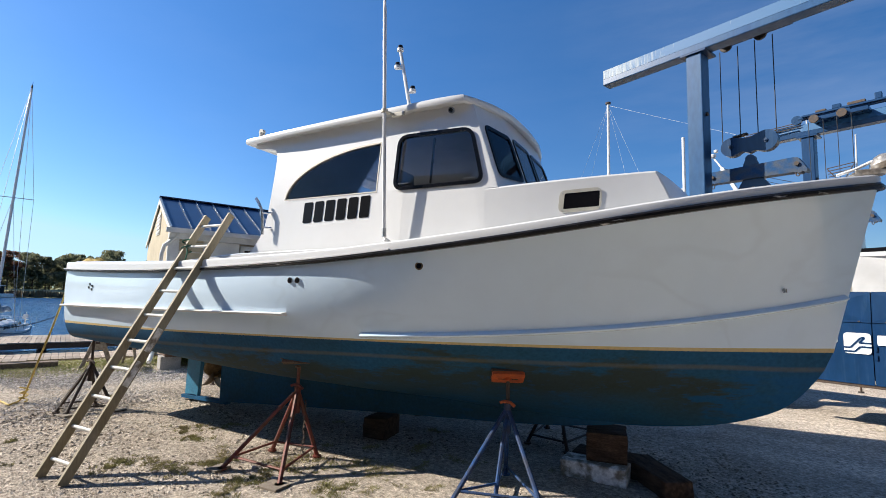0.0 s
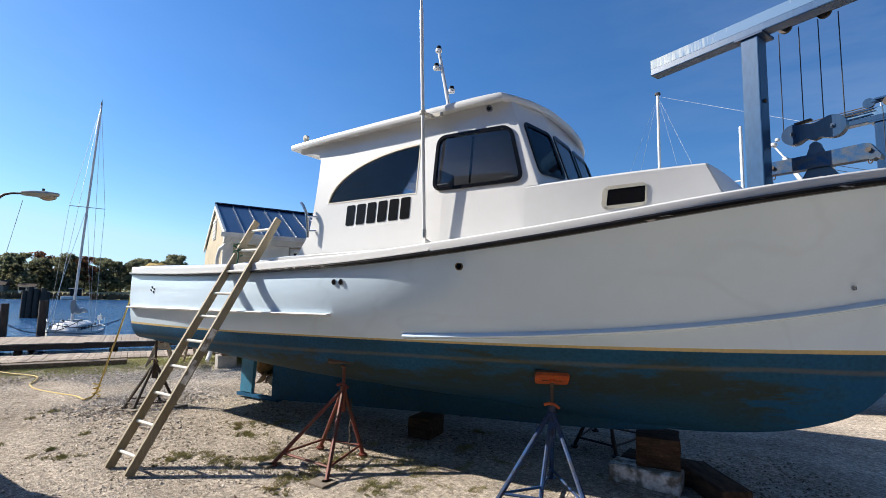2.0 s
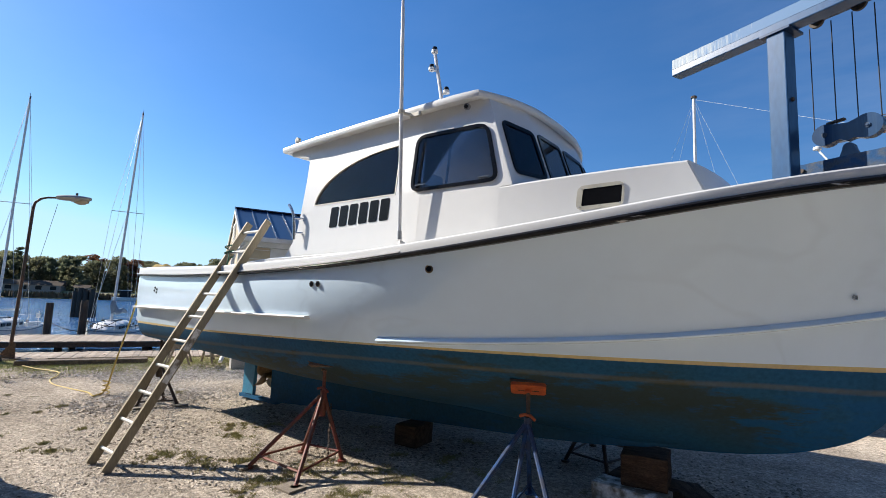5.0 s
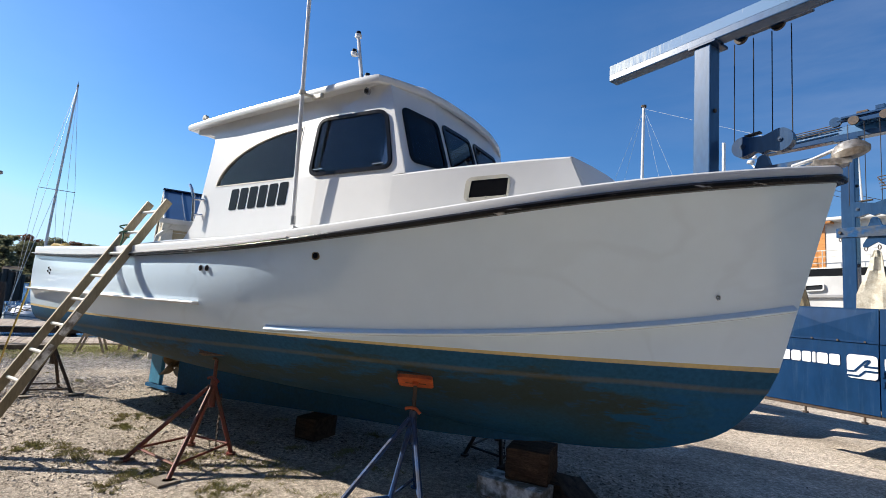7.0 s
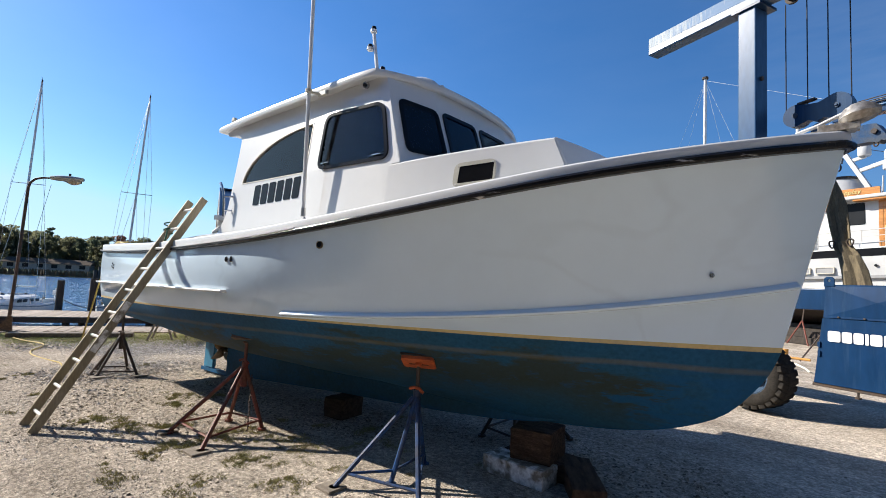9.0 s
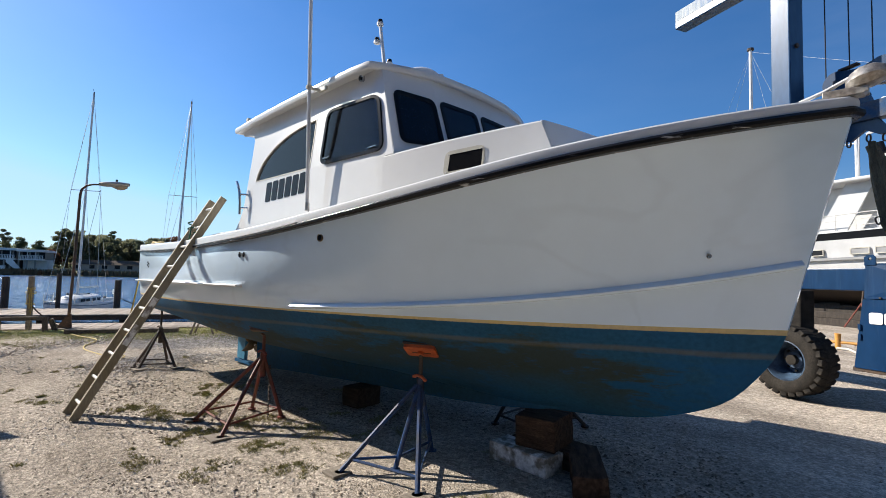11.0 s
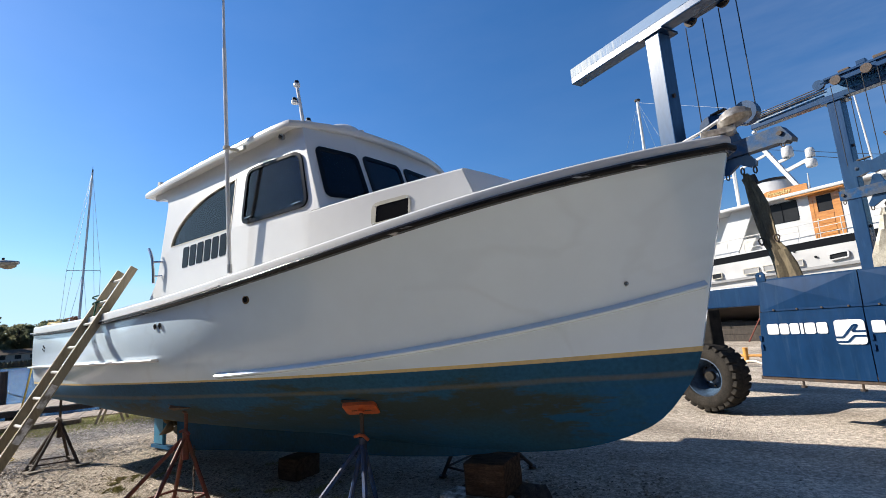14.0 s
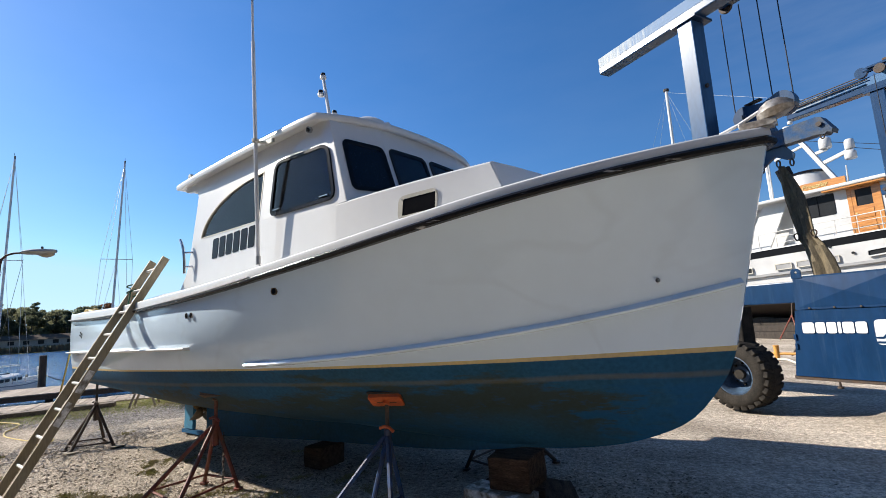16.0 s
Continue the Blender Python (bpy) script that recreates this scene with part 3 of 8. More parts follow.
M_LEAF3 = mat("leaf_rust", (0.211, 0.093, 0.049), rough=0.8, col2=(0.081, 0.041, 0.024), scale=0.5, fine=3, var=0.3)
for m_ in (M_LEAF, M_LEAF2, M_LEAF3):
    # thin leaves let some sun through
    nt_ = m_.node_tree
    b_ = nt_.nodes["Principled BSDF"]
    tl_ = nt_.nodes.new("ShaderNodeBsdfTranslucent")
    nt_.links.new(b_.inputs["Base Color"].links[0].from_socket, tl_.inputs["Color"])
    ms_ = nt_.nodes.new("ShaderNodeMixShader")
    ms_.inputs["Fac"].default_value = 0.5
    out_ = next(n for n in nt_.nodes if n.type == "OUTPUT_MATERIAL")
    nt_.links.new(b_.outputs["BSDF"], ms_.inputs[1])
    nt_.links.new(tl_.outputs["BSDF"], ms_.inputs[2])
    nt_.links.new(ms_.outputs["Shader"], out_.inputs["Surface"])
for m_ in (M_LEAF, M_LEAF2, M_LEAF3):
    nt_ = m_.node_tree
    b_ = nt_.nodes["Principled BSDF"]
    tl_ = nt_.nodes.new("ShaderNodeBsdfTranslucent")
    nt_.links.new(b_.inputs["Base Color"].links[0].from_socket, tl_.inputs["Color"])
    mx_ = nt_.nodes.new("ShaderNodeMixShader")
    mx_.inputs["Fac"].default_value = 0.62
    nt_.links.new(b_.outputs["BSDF"], mx_.inputs[1])
    nt_.links.new(tl_.outputs["BSDF"], mx_.inputs[2])
    nt_.links.new(mx_.outputs["Shader"], nt_.nodes["Material Output"].inputs["Surface"])
M_GRASS = mat("grass_green", (0.25, 0.30, 0.085), rough=0.85, col2=(0.36, 0.345, 0.15), scale=1.2, fine=20, var=0.3)
M_WEED = mat("dry_weed", (0.25, 0.24, 0.11), rough=0.9, spec=0.0, col2=(0.30, 0.26, 0.135), scale=3, fine=20, var=0.3)
M_GRIT = mat("mixed_grit", (0.50, 0.44, 0.37), rough=0.95, spec=0.05, var=0.1)
nt_ = M_GRIT.node_tree
b_ = nt_.nodes["Principled BSDF"]
ge_ = nt_.nodes.new("ShaderNodeNewGeometry")
rp_ = nt_.nodes.new("ShaderNodeValToRGB")
rp_.color_ramp.elements[0].color = (0.27, 0.22, 0.17, 1)
rp_.color_ramp.elements[1].color = (0.74, 0.67, 0.57, 1)
nt_.links.new(ge_.outputs["Random Per Island"], rp_.inputs["Fac"])
nt_.links.new(rp_.outputs["Color"], b_.inputs["Base Color"])
M_STONE = mat("gravel_stone", (0.528, 0.48, 0.427), rough=0.95, spec=0.0, col2=(0.396, 0.352, 0.308), scale=6, fine=30, var=0.3)
M_CLOD = mat("dry_clod", (0.317, 0.264, 0.207), rough=1.0, spec=0.0, col2=(0.194, 0.158, 0.119), scale=5, fine=40, var=0.3)
for m_, lo_, hi_ in ((M_STONE, 0.5, 1.2), (M_CLOD, 0.45, 1.35)):
    nt_ = m_.node_tree
    b_ = nt_.nodes["Principled BSDF"]
    src_ = b_.inputs["Base Color"].links[0].from_socket
    ge_ = nt_.nodes.new("ShaderNodeNewGeometry")
    mr_ = nt_.nodes.new("ShaderNodeMapRange")
    mr_.inputs["To Min"].default_value = lo_
    mr_.inputs["To Max"].default_value = hi_
    nt_.links.new(ge_.outputs["Random Per Island"], mr_.inputs["Value"])
    mx_ = nt_.nodes.new("ShaderNodeMixRGB")
    mx_.blend_type = "MULTIPLY"
    mx_.inputs["Fac"].default_value = 1.0
    nt_.links.new(src_, mx_.inputs["Color1"])
    nt_.links.new(mr_.outputs["Result"], mx_.inputs["Color2"])
    nt_.links.new(mx_.outputs["Color"], b_.inputs["Base Color"])
M_FARW = mat("far_white_wall", (0.80, 0.77, 0.74), rough=0.7, var=0.05, scale=0.2, fine=2)
M_FARS = mat("far_shaded_floor", (0.085, 0.070, 0.062), rough=0.8, var=0.15, scale=0.3, fine=2)
M_FARG = mat("far_grey_wall", (0.30, 0.275, 0.25), rough=0.8, var=0.1, scale=0.2, fine=2)
M_REED = mat("dry_brown_reeds", (0.135, 0.100, 0.062), rough=0.9, col2=(0.085, 0.068, 0.040), scale=0.4, fine=3, var=0.3, spec=0.1)
M_VALVE = mat("orange_yellow_paint", (0.62, 0.30, 0.06), rough=0.5, var=0.15, scale=8)
M_FARP = mat("far_grey_pillar", (0.36, 0.34, 0.32), rough=0.8, var=0.1, scale=0.5, fine=2)
M_FARR = mat("far_roof", (0.097, 0.077, 0.061), rough=0.95, spec=0.05, var=0.1, scale=0.3, fine=2)
M_SLATE = mat("dark_grey_blocker", (0.05, 0.06, 0.075), rough=0.8, var=0.1, scale=0.3, fine=2, spec=0.1)
M_FARD = mat("far_dark_opening", (0.016, 0.018, 0.021), rough=0.4, spec=0.12)


def water_mat():
    m = mat("river_water", (0.02, 0.095, 0.235), rough=0.22, var=0.08, scale=0.05, fine=0.3, spec=0.35)
    nt = m.node_tree
    b = nt.nodes["Principled BSDF"]
    tc = nt.nodes.new("ShaderNodeTexCoord")
    mp = nt.nodes.new("ShaderNodeMapping")
    mp.inputs["Rotation"].default_value = (0, 0, radians(-24.6))
    mp.inputs["Scale"].default_value = (1.0, 0.45, 1.0)
    nt.links.new(tc.outputs["Object"], mp.inputs["Vector"])
    n = nt.nodes.new("ShaderNodeTexNoise")
    n.inputs["Scale"].default_value = 0.9
    n.inputs["Detail"].default_value = 5
    n.inputs["Roughness"].default_value = 0.6
    nt.links.new(mp.outputs["Vector"], n.inputs["Vector"])
    bp = nt.nodes.new("ShaderNodeBump")
    bp.inputs["Strength"].default_value = 1.0
    bp.inputs["Distance"].default_value = 2.2
    nt.links.new(n.outputs["Fac"], bp.inputs["Height"])
    nt.links.new(bp.outputs["Normal"], b.inputs["Normal"])
    b.inputs["IOR"].default_value = 1.33
    return m


M_WATER = water_mat()


# ---- mesh helpers ----
def part(name, bm, material, parent=None, label="", smooth=False, angle=35):
    """Links a bmesh as one mesh object under a thing or a part."""
    me = bpy.data.meshes.new(name)
    bmesh.ops.recalc_face_normals(bm, faces=bm.faces[:])
    if smooth:
        lim = radians(angle)
        for f in bm.faces:
            f.smooth = True
        for e in bm.edges:
            if len(e.link_faces) == 2 and e.calc_face_angle(0) > lim:
                e.smooth = False
    bm.to_mesh(me)
    bm.free()
    me.materials.append(material)
    ob = new(name, me)
    if parent:
        ob.parent = parent
    if label:
        ob["label"] = label
    return ob


def thing(name, m=None, label="", category="", group="", kind=""):
    ob = new(name)
    ob.empty_display_size = 0.2
    if m is not None:
        ob.matrix_world = m
    return tagged(ob, label, category, group, kind)


def B():
    return bmesh.new()


def box(bm, lo, hi, bevel=0.0, m=None):
    """A box between two corners."""
    v = [bm.verts.new((x, y, z)) for x in (lo[0], hi[0]) for y in (lo[1], hi[1]) for z in (lo[2], hi[2])]
    fs = [bm.faces.new([v[i] for i in q]) for q in ((0, 1, 3, 2), (4, 6, 7, 5), (0, 4, 5, 1), (2, 3, 7, 6), (0, 2, 6, 4), (1, 5, 7, 3))]
    if bevel:
        es = list({e for f in fs for e in f.edges})
        r = bmesh.ops.bevel(bm, geom=es, offset=bevel, segments=2, affect="EDGES", profile=0.5)
        v = list({w for f in r["faces"] for w in f.verts} | {w for w in v if w.is_valid})
    if m is not None:
        bmesh.ops.transform(bm, matrix=m, verts=[w for w in v if w.is_valid])
    return v


def beam(bm, p0, p1, w, h, up=(0, 0, 1)):
    """A rectangular bar from p0 to p1, w wide and h high."""
    p0, p1 = Vector(p0), Vector(p1)
    t = (p1 - p0).normalized()
    s = t.cross(Vector(up))
    s = s.normalized() if s.length > 1e-4 else Vector((1, 0, 0))
    u = s.cross(t)
    a = []
    for p in (p0, p1):
        a.append([bm.verts.new(p + s * sx * w / 2 + u * sz * h / 2) for sx, sz in ((-1, -1), (1, -1), (1, 1), (-1, 1))])
    for k in range(4):
        bm.faces.new((a[0][k], a[0][(k + 1) % 4], a[1][(k + 1) % 4], a[1][k]))
    bm.faces.new(a[0][::-1])
    bm.faces.new(a[1])


def tube(bm, pts, r, n=8, r1=None, caps=True):
    """A round tube along points; r may taper to r1."""
    pts = [Vector(p) for p in pts]
    rings = []
    prev = None
    for i, p in enumerate(pts):
        t = (pts[min(i + 1, len(pts) - 1)] - pts[max(i - 1, 0)]).normalized()
        if prev is None:
            a = t.cross(Vector((0, 0, 1)))
            if a.length < 1e-3:
                a = t.cross(Vector((1, 0, 0)))
        else:
            a = prev - t * prev.dot(t)
        a.normalize()
        prev = a
        b = t.cross(a)
        k = i / max(len(pts) - 1, 1)
        rr = r if r1 is None else r + (r1 - r) * k
        rings.append([bm.verts.new(p + (a * math.cos(q) + b * math.sin(q)) * rr) for q in (2 * math.pi * j / n for j in range(n))])
    for q0, q1 in zip(rings, rings[1:]):
        for j in range(n):
            bm.faces.new((q0[j], q0[(j + 1) % n], q1[(j + 1) % n], q1[j]))
    if caps:
        bm.faces.new(rings[0][::-1])
        bm.faces.new(rings[-1])


def disc(bm, c, axis, r, depth, n=20, r2=None):
    c, axis = Vector(c), Vector(axis).normalized()
    tube(bm, [c - axis * depth / 2, c + axis * depth / 2], r, n, r2)


def sweep(bm, pts, section, closed=False, normals=None, squash=None):
    """Sweeps a section of (outward, up) along a nearly level path."""
    pts = [Vector(p) for p in pts]
    n = len(pts)
    rings = []
    for i, p in enumerate(pts):
        a = pts[(i - 1) % n] if closed else pts[max(i - 1, 0)]
        b = pts[(i + 1) % n] if closed else pts[min(i + 1, n - 1)]
        t = (b - a)
        t.z = 0
        t.normalize()
        o = Vector((t.y, -t.x, 0)) if normals is None else normals[i]
        rings.append([bm.verts.new(p + o * u + Vector((0, 0, w if squash is None or w > 0.06 else w * squash(p.x)))) for u, w in section])
    k = len(section)
    pairs = list(zip(rings, rings[1:])) + ([(rings[-1], rings[0])] if closed else [])
    for q0, q1 in pairs:
        for j in range(k):
            bm.faces.new((q0[j], q0[(j + 1) % k], q1[(j + 1) % k], q1[j]))
    if not closed:
        bm.faces.new(rings[0][::-1])
        bm.faces.new(rings[-1])


def grid(bm, rows, closed=False):
    vs = [[bm.verts.new(p) for p in row] for row in rows]
    for a, b in zip(vs, vs[1:]):
        m = len(a)
        for j in range(m if closed else m - 1):
            bm.faces.new((a[j], a[(j + 1) % m], b[(j + 1) % m], b[j]))
    return vs


def panel(bm, outline, holes, place, depth):
    """A plate with holes: loops of 2D points, place(u, v, k) for the front (k=0) and back (k=1)."""
    loops = [outline] + list(holes)
    for k in (0, 1):
        es = []
        for lp in loops:
            vs = [bm.verts.new(place(u, v, k * depth)) for u, v in lp]
            es += [bm.edges.new((vs[i], vs[(i + 1) % len(vs)])) for i in range(len(vs))]
        bmesh.ops.triangle_fill(bm, use_beauty=True, use_dissolve=False, edges=es)
    for lp in loops:
        a = [bm.verts.new(place(u, v, 0)) for u, v in lp]
        b = [bm.verts.new(place(u, v, depth)) for u, v in lp]
        for i in range(len(lp)):
            j = (i + 1) % len(lp)
            bm.faces.new((a[i], a[j], b[j], b[i]))
    bmesh.ops.remove_doubles(bm, verts=bm.verts[:], dist=1e-5)


def rounded(corners, r, n=5):
    """A polygon with rounded corners."""
    out = []
    m = len(corners)
    for i, c in enumerate(corners):
        c = Vector(c)
        a = Vector(corners[i - 1])
        b = Vector(corners[(i + 1) % m])
        p0 = c + (a - c).normalized() * r
        p1 = c + (b - c).normalized() * r
        for k in range(n + 1):
            t = k / n
            q = p0 * (1 - t) ** 2 + c * 2 * t * (1 - t) + p1 * t * t
            out.append((q.x, q.y))
    return out


def inset(loop, d):
    """A loop moved inwards by d (out for negative d)."""
    out = []
    m = len(loop)
    area = sum(loop[i][0] * loop[(i + 1) % m][1] - loop[(i + 1) % m][0] * loop[i][1] for i in range(m))
    s = 1 if area > 0 else -1
    for i in range(m):
        a, c, b = Vector(loop[i - 1]), Vector(loop[i]), Vector(loop[(i + 1) % m])
        t = (c - a).normalized() + (b - c).normalized()
        t.normalize()
        out.append((c.x - t.y * d * s, c.y + t.x * d * s))
    return out


def curve(xk, vk):
    """A smooth curve through knots (natural cubic)."""
    xk, vk = np.array(xk, float), np.array(vk, float)
    n = len(xk)
    h = np.diff(xk)
    a, b = np.zeros((n, n)), np.zeros(n)
    a[0, 0] = a[-1, -1] = 1
    for i in range(1, n - 1):
        a[i, i - 1 : i + 2] = h[i - 1], 2 * (h[i - 1] + h[i]), h[i]
        b[i] = 6 * ((vk[i + 1] - vk[i]) / h[i] - (vk[i] - vk[i - 1]) / h[i - 1])
    mm = np.linalg.solve(a, b)

    def value(x):
        x = min(max(x, xk[0]), xk[-1])
        i = min(max(int(np.searchsorted(xk, x)) - 1, 0), n - 2)
        d, e = x - xk[i], xk[i + 1] - x
        return float(mm[i] * e**3 / (6 * h[i]) + mm[i + 1] * d**3 / (6 * h[i]) + (vk[i] / h[i] - mm[i] * h[i] / 6) * e + (vk[i + 1] / h[i] - mm[i + 1] * h[i] / 6) * d)

    return value


def lerp(a, b, t):
    return a + (b - a) * t


# Frame of the river bank and the lift: x along the lift's side, y along the bank.
BANK = pose(0, 0, 0, 0, 0, -24.6)


# ---- ground, river ----
def ground():
    bm = B()
    ss = [-3000, -900, -300, -120, -60] + [-40 + 2 * i for i in range(15)] + [-11 + 0.5 * i for i in range(32)] + [5.2, 5.8, 7, 9, 12, 60, 140, 147, 150, 153, 158, 170, 220, 400, 1000, 3000]
    rs = [-3000, -1000, -300, -120, -60, -40] + [-28 + 0.75 * i for i in range(72)] + [28, 34, 40, 60, 120, 300, 1000, 3000]

    def height(s, r):
        if s < 5.2:
            z = 0.0
        elif s < 9:
            z = -1.9 * (s - 5.2) / 3.8
        elif s < 140:
            z = -2.6
        elif s < 153:
            z = lerp(-2.6, -0.7, (s - 140) / 13)
        elif s < 170:
            z = lerp(-0.7, 1.0, (s - 153) / 17)
        else:
            z = 1.2
        if -14 < s < 5 and abs(r) < 28:
            near = min(1, (s + 14) / 3, (5 - s) / 1.5)
            z += near * 0.03 * (noise.noise(Vector((s * 0.6, r * 0.6, 3))) - 0.1)
        return z

    rows = [[(-s * 0.909 + r * 0.416, s * 0.416 + r * 0.909, height(s, r)) for r in rs] for s in ss]
    grid(bm, rows)
    return tagged(part("ground", bm, M_GROUND, smooth=True), "pale sandy gravel boatyard ground with sparse weeds", "ground", kind="structure")


ground()
bm = B()
grid(bm, [[(-s * 0.909 + r * 0.416, s * 0.416 + r * 0.909, -0.9) for r in (-1500, -100, 0, 100, 1500)] for s in (6.5, 15, 40, 80, 165)])
tagged(part("water", bm, M_WATER), "rippled blue river water", "water", kind="structure")


# ---- the boat ----
boat = thing("motor_boat", label="white lobster-style motor boat with blue bottom paint, propped on jack stands", category="boat")
XS = [0, 1.2, 2.4, 3.6, 4.8, 5.8, 6.8, 7.6, 8.3, 8.8, 9.15, 9.38]
sheer_b = curve(XS, [1.47, 1.56, 1.614, 1.642, 1.629, 1.565, 1.431, 1.234, 0.933, 0.599, 0.284, 0.026])
sheer_z = curve(XS, [1.955, 1.931, 1.927, 1.955, 2.007, 2.093, 2.213, 2.34, 2.467, 2.566, 2.645, 2.704])
XW = [0, 1.2, 2.4, 3.6, 4.8, 5.8, 6.8, 7.6, 8.3, 8.8, 9.03]
wl_b = curve(XW, [1.43, 1.50, 1.535, 1.515, 1.405, 1.252, 1.002, 0.716, 0.404, 0.152, 0.026])
wl_z = curve(XW, [1.222, 1.226, 1.236, 1.257, 1.274, 1.287, 1.301, 1.311, 1.322, 1.331, 1.335])
XK = [0, 1.5, 3, 5, 7, 7.9, 8.3, 8.54, 8.74, 8.9, 8.98, 9.03]
keel_z = curve(XK, [0.985, 0.92, 0.80, 0.62, 0.50, 0.575, 0.665, 0.76, 0.89, 1.08, 1.21, 1.335])
FS = [1 - (1 - i / 56) ** 1.5 for i in range(57)]


def topside(f, v):
    """A starboard point of the topsides: f from stern to stem, v from the rub rail (0) to the waterline (1)."""
    xs, xw = f * 9.38, f * 9.03
    ys, zs, yw, zw = sheer_b(xs), sheer_z(xs), wl_b(xw), wl_z(xw)
    flare = 0.085 * max(0.0, min(1.0, (f - 0.62) / 0.28)) * min(1.0, (1 - f) / 0.06)
    # rounded sections aft and amidships, hollow ones at the bow
    belly = float(np.interp(f, [0, 0.2, 0.45, 0.56, 0.68], [0.022, 0.040, 0.052, 0.046, 0.0]))
    y = lerp(ys, yw, v) - (flare - belly) * 4 * v * (1 - v)
    return Vector((lerp(xs, xw, v), -max(y, 0.022), lerp(zs, zw, v)))


def underbody(f, w):
    """A starboard point of the bottom: w from the waterline (0) to the centreline (1)."""
    x = f * 9.03
    yw, zw, zk = wl_b(x), wl_z(x), keel_z(x)
    p = float(np.interp(x, [0, 2, 4.3, 5.5, 6.5, 8, 9], [24.0, 12.0, 4.6, 2.0, 1.3, 1.05, 1.0]))
    c = 1 - w
    return Vector((x, -yw * c, zk + (zw - zk) * c**p))


def mirror(p):
    return Vector((p.x, -p.y, p.z))


bm = B()


def stripe(f):
    """Where the boot stripe begins: it widens towards the stern."""
    return 0.974 - 0.016 * max(0.0, 1 - f / 0.45)


vs = [i / 16 for i in range(17)]
for side in (0, 1):
    rows = [[topside(f, v * stripe(f)) if side == 0 else mirror(topside(f, v * stripe(f))) for v in vs] for f in FS]
    grid(bm, rows)
grid(bm, [[topside(1, v * stripe(1)), mirror(topside(1, v * stripe(1)))] for v in vs])
grid(bm, [[topside(0, v * stripe(0)), mirror(topside(0, v * stripe(0)))] for v in vs])
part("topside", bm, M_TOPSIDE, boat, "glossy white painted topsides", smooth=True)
bm = B()
for side in (0, 1):
    grid(bm, [[q if side == 0 else mirror(q) for q in (topside(f, stripe(f)), topside(f, 1))] for f in FS])
grid(bm, [[topside(1, v), mirror(topside(1, v))] for v in (stripe(1), 1)])
grid(bm, [[topside(0, v), mirror(topside(0, v))] for v in (stripe(0), 1)])
part("boot_stripe", bm, M_YELLOW, boat, "faded buff yellow boot stripe", smooth=True)
bm = B()
ws = [0, 0.006, 0.014, 0.03, 0.06, 0.1, 0.14, 0.19, 0.25, 0.32, 0.4, 0.5, 0.62, 0.75, 0.88, 1.0]
for side in (0, 1):
    grid(bm, [[q if side == 0 else mirror(q) for q in (underbody(f, w) for w in ws)] for f in FS])
prof = [underbody(0, w) for w in ws]
for a, b in zip(prof, prof[1:]):
    q = [bm.verts.new(p) for p in (a, b, mirror(b), mirror(a))]
    bm.faces.new(q if (b - mirror(b)).length > 1e-4 else [q[0], q[1], q[3]])
part("bottom", bm, M_BOTTOM, boat, "blue antifouling paint, worn and overgrown", smooth=True)
# keel
bm = B()
kx = [1.62, 1.75, 2.4, 3.2, 3.85, 4.6, 5.4, 6.2, 6.8, 7.2, 7.5]
kb = [0.07, 0.065, 0.12, 0.18, 0.225, 0.28, 0.325, 0.375, 0.43, 0.49, 0.56]
rows = []
for x, z in zip(kx, kb):
    top = keel_z(x) + 0.06
    t = 0.055
    rows.append([(x, -t * 1.7, top), (x, -t, lerp(top, z, 0.4)), (x, -t, z + 0.01), (x, 0, z), (x, t, z + 0.01), (x, t, lerp(top, z, 0.4)), (x, t * 1.7, top)])
gv = grid(bm, rows)
bm.faces.new(gv[0])
bm.faces.new(gv[-1][::-1])
beam(bm, (0.72, 0, 0.055), (1.75, 0, 0.062), 0.09, 0.05)
part("keel", bm, M_BOTTOM, boat, smooth=True)
# rudder
bm = B()
panel(bm, [(0.785, 0.10), (1.08, 0.10), (1.12, 0.82), (0.80, 0.88)], [], lambda u, v, k: (u, -0.03 + k, v), 0.06)
tube(bm, [(1.065, 0, 0.06), (1.065, 0, 0.97)], 0.03)
part("rudder", bm, mat("rudder_blue", (0.03, 0.19, 0.32), rough=0.5, col2=(0.03, 0.14, 0.24), scale=4, var=0.15), boat, "bright blue painted rudder blade")
# propeller
bm = B()
disc(bm, (1.43, 0, 0.44), (1, 0, 0), 0.055, 0.2, 14, 0.035)
tube(bm, [(1.35, 0, 0.44), (1.75, 0, 0.46)], 0.022)
prop = part("propeller", bm, M_BRONZE, boat, "dull bronze four-bladed propeller", smooth=True)
for k in range(4):
    rings = []
    for i in range(7):
        r = 0.04 + 0.23 * i / 6
        wdt = 0.12 * math.sin(math.pi * min(1, 0.25 + 0.72 * i / 6)) + 0.01
        tw = radians(62 - 35 * i / 6)
        rings.append([(1.38 + wdt * math.cos(tw) * sgn, wdt * math.sin(tw) * sgn, r) for sgn in (-1, 0, 1)])
    rot = Matrix.Rotation(k * math.pi / 2 + 0.5, 4, "X")
    bm = B()
    shells = []
    for d in (0, 0.014):
        shells.append(grid(bm, [[Vector((1.43 + d, 0, 0.44)) + rot @ (Vector(p) - Vector((1.38, 0, 0))) for p in row] for row in rings]))
    rim0 = [row[0] for row in shells[0]] + shells[0][-1][1:] + [row[2] for row in reversed(shells[0][:-1])]
    rim1 = [row[0] for row in shells[1]] + shells[1][-1][1:] + [row[2] for row in reversed(shells[1][:-1])]
    for i in range(len(rim0) - 1):
        bm.faces.new((rim0[i], rim0[i + 1], rim1[i + 1], rim1[i]))
    part("blade", bm, M_BRONZE, prop, smooth=True)


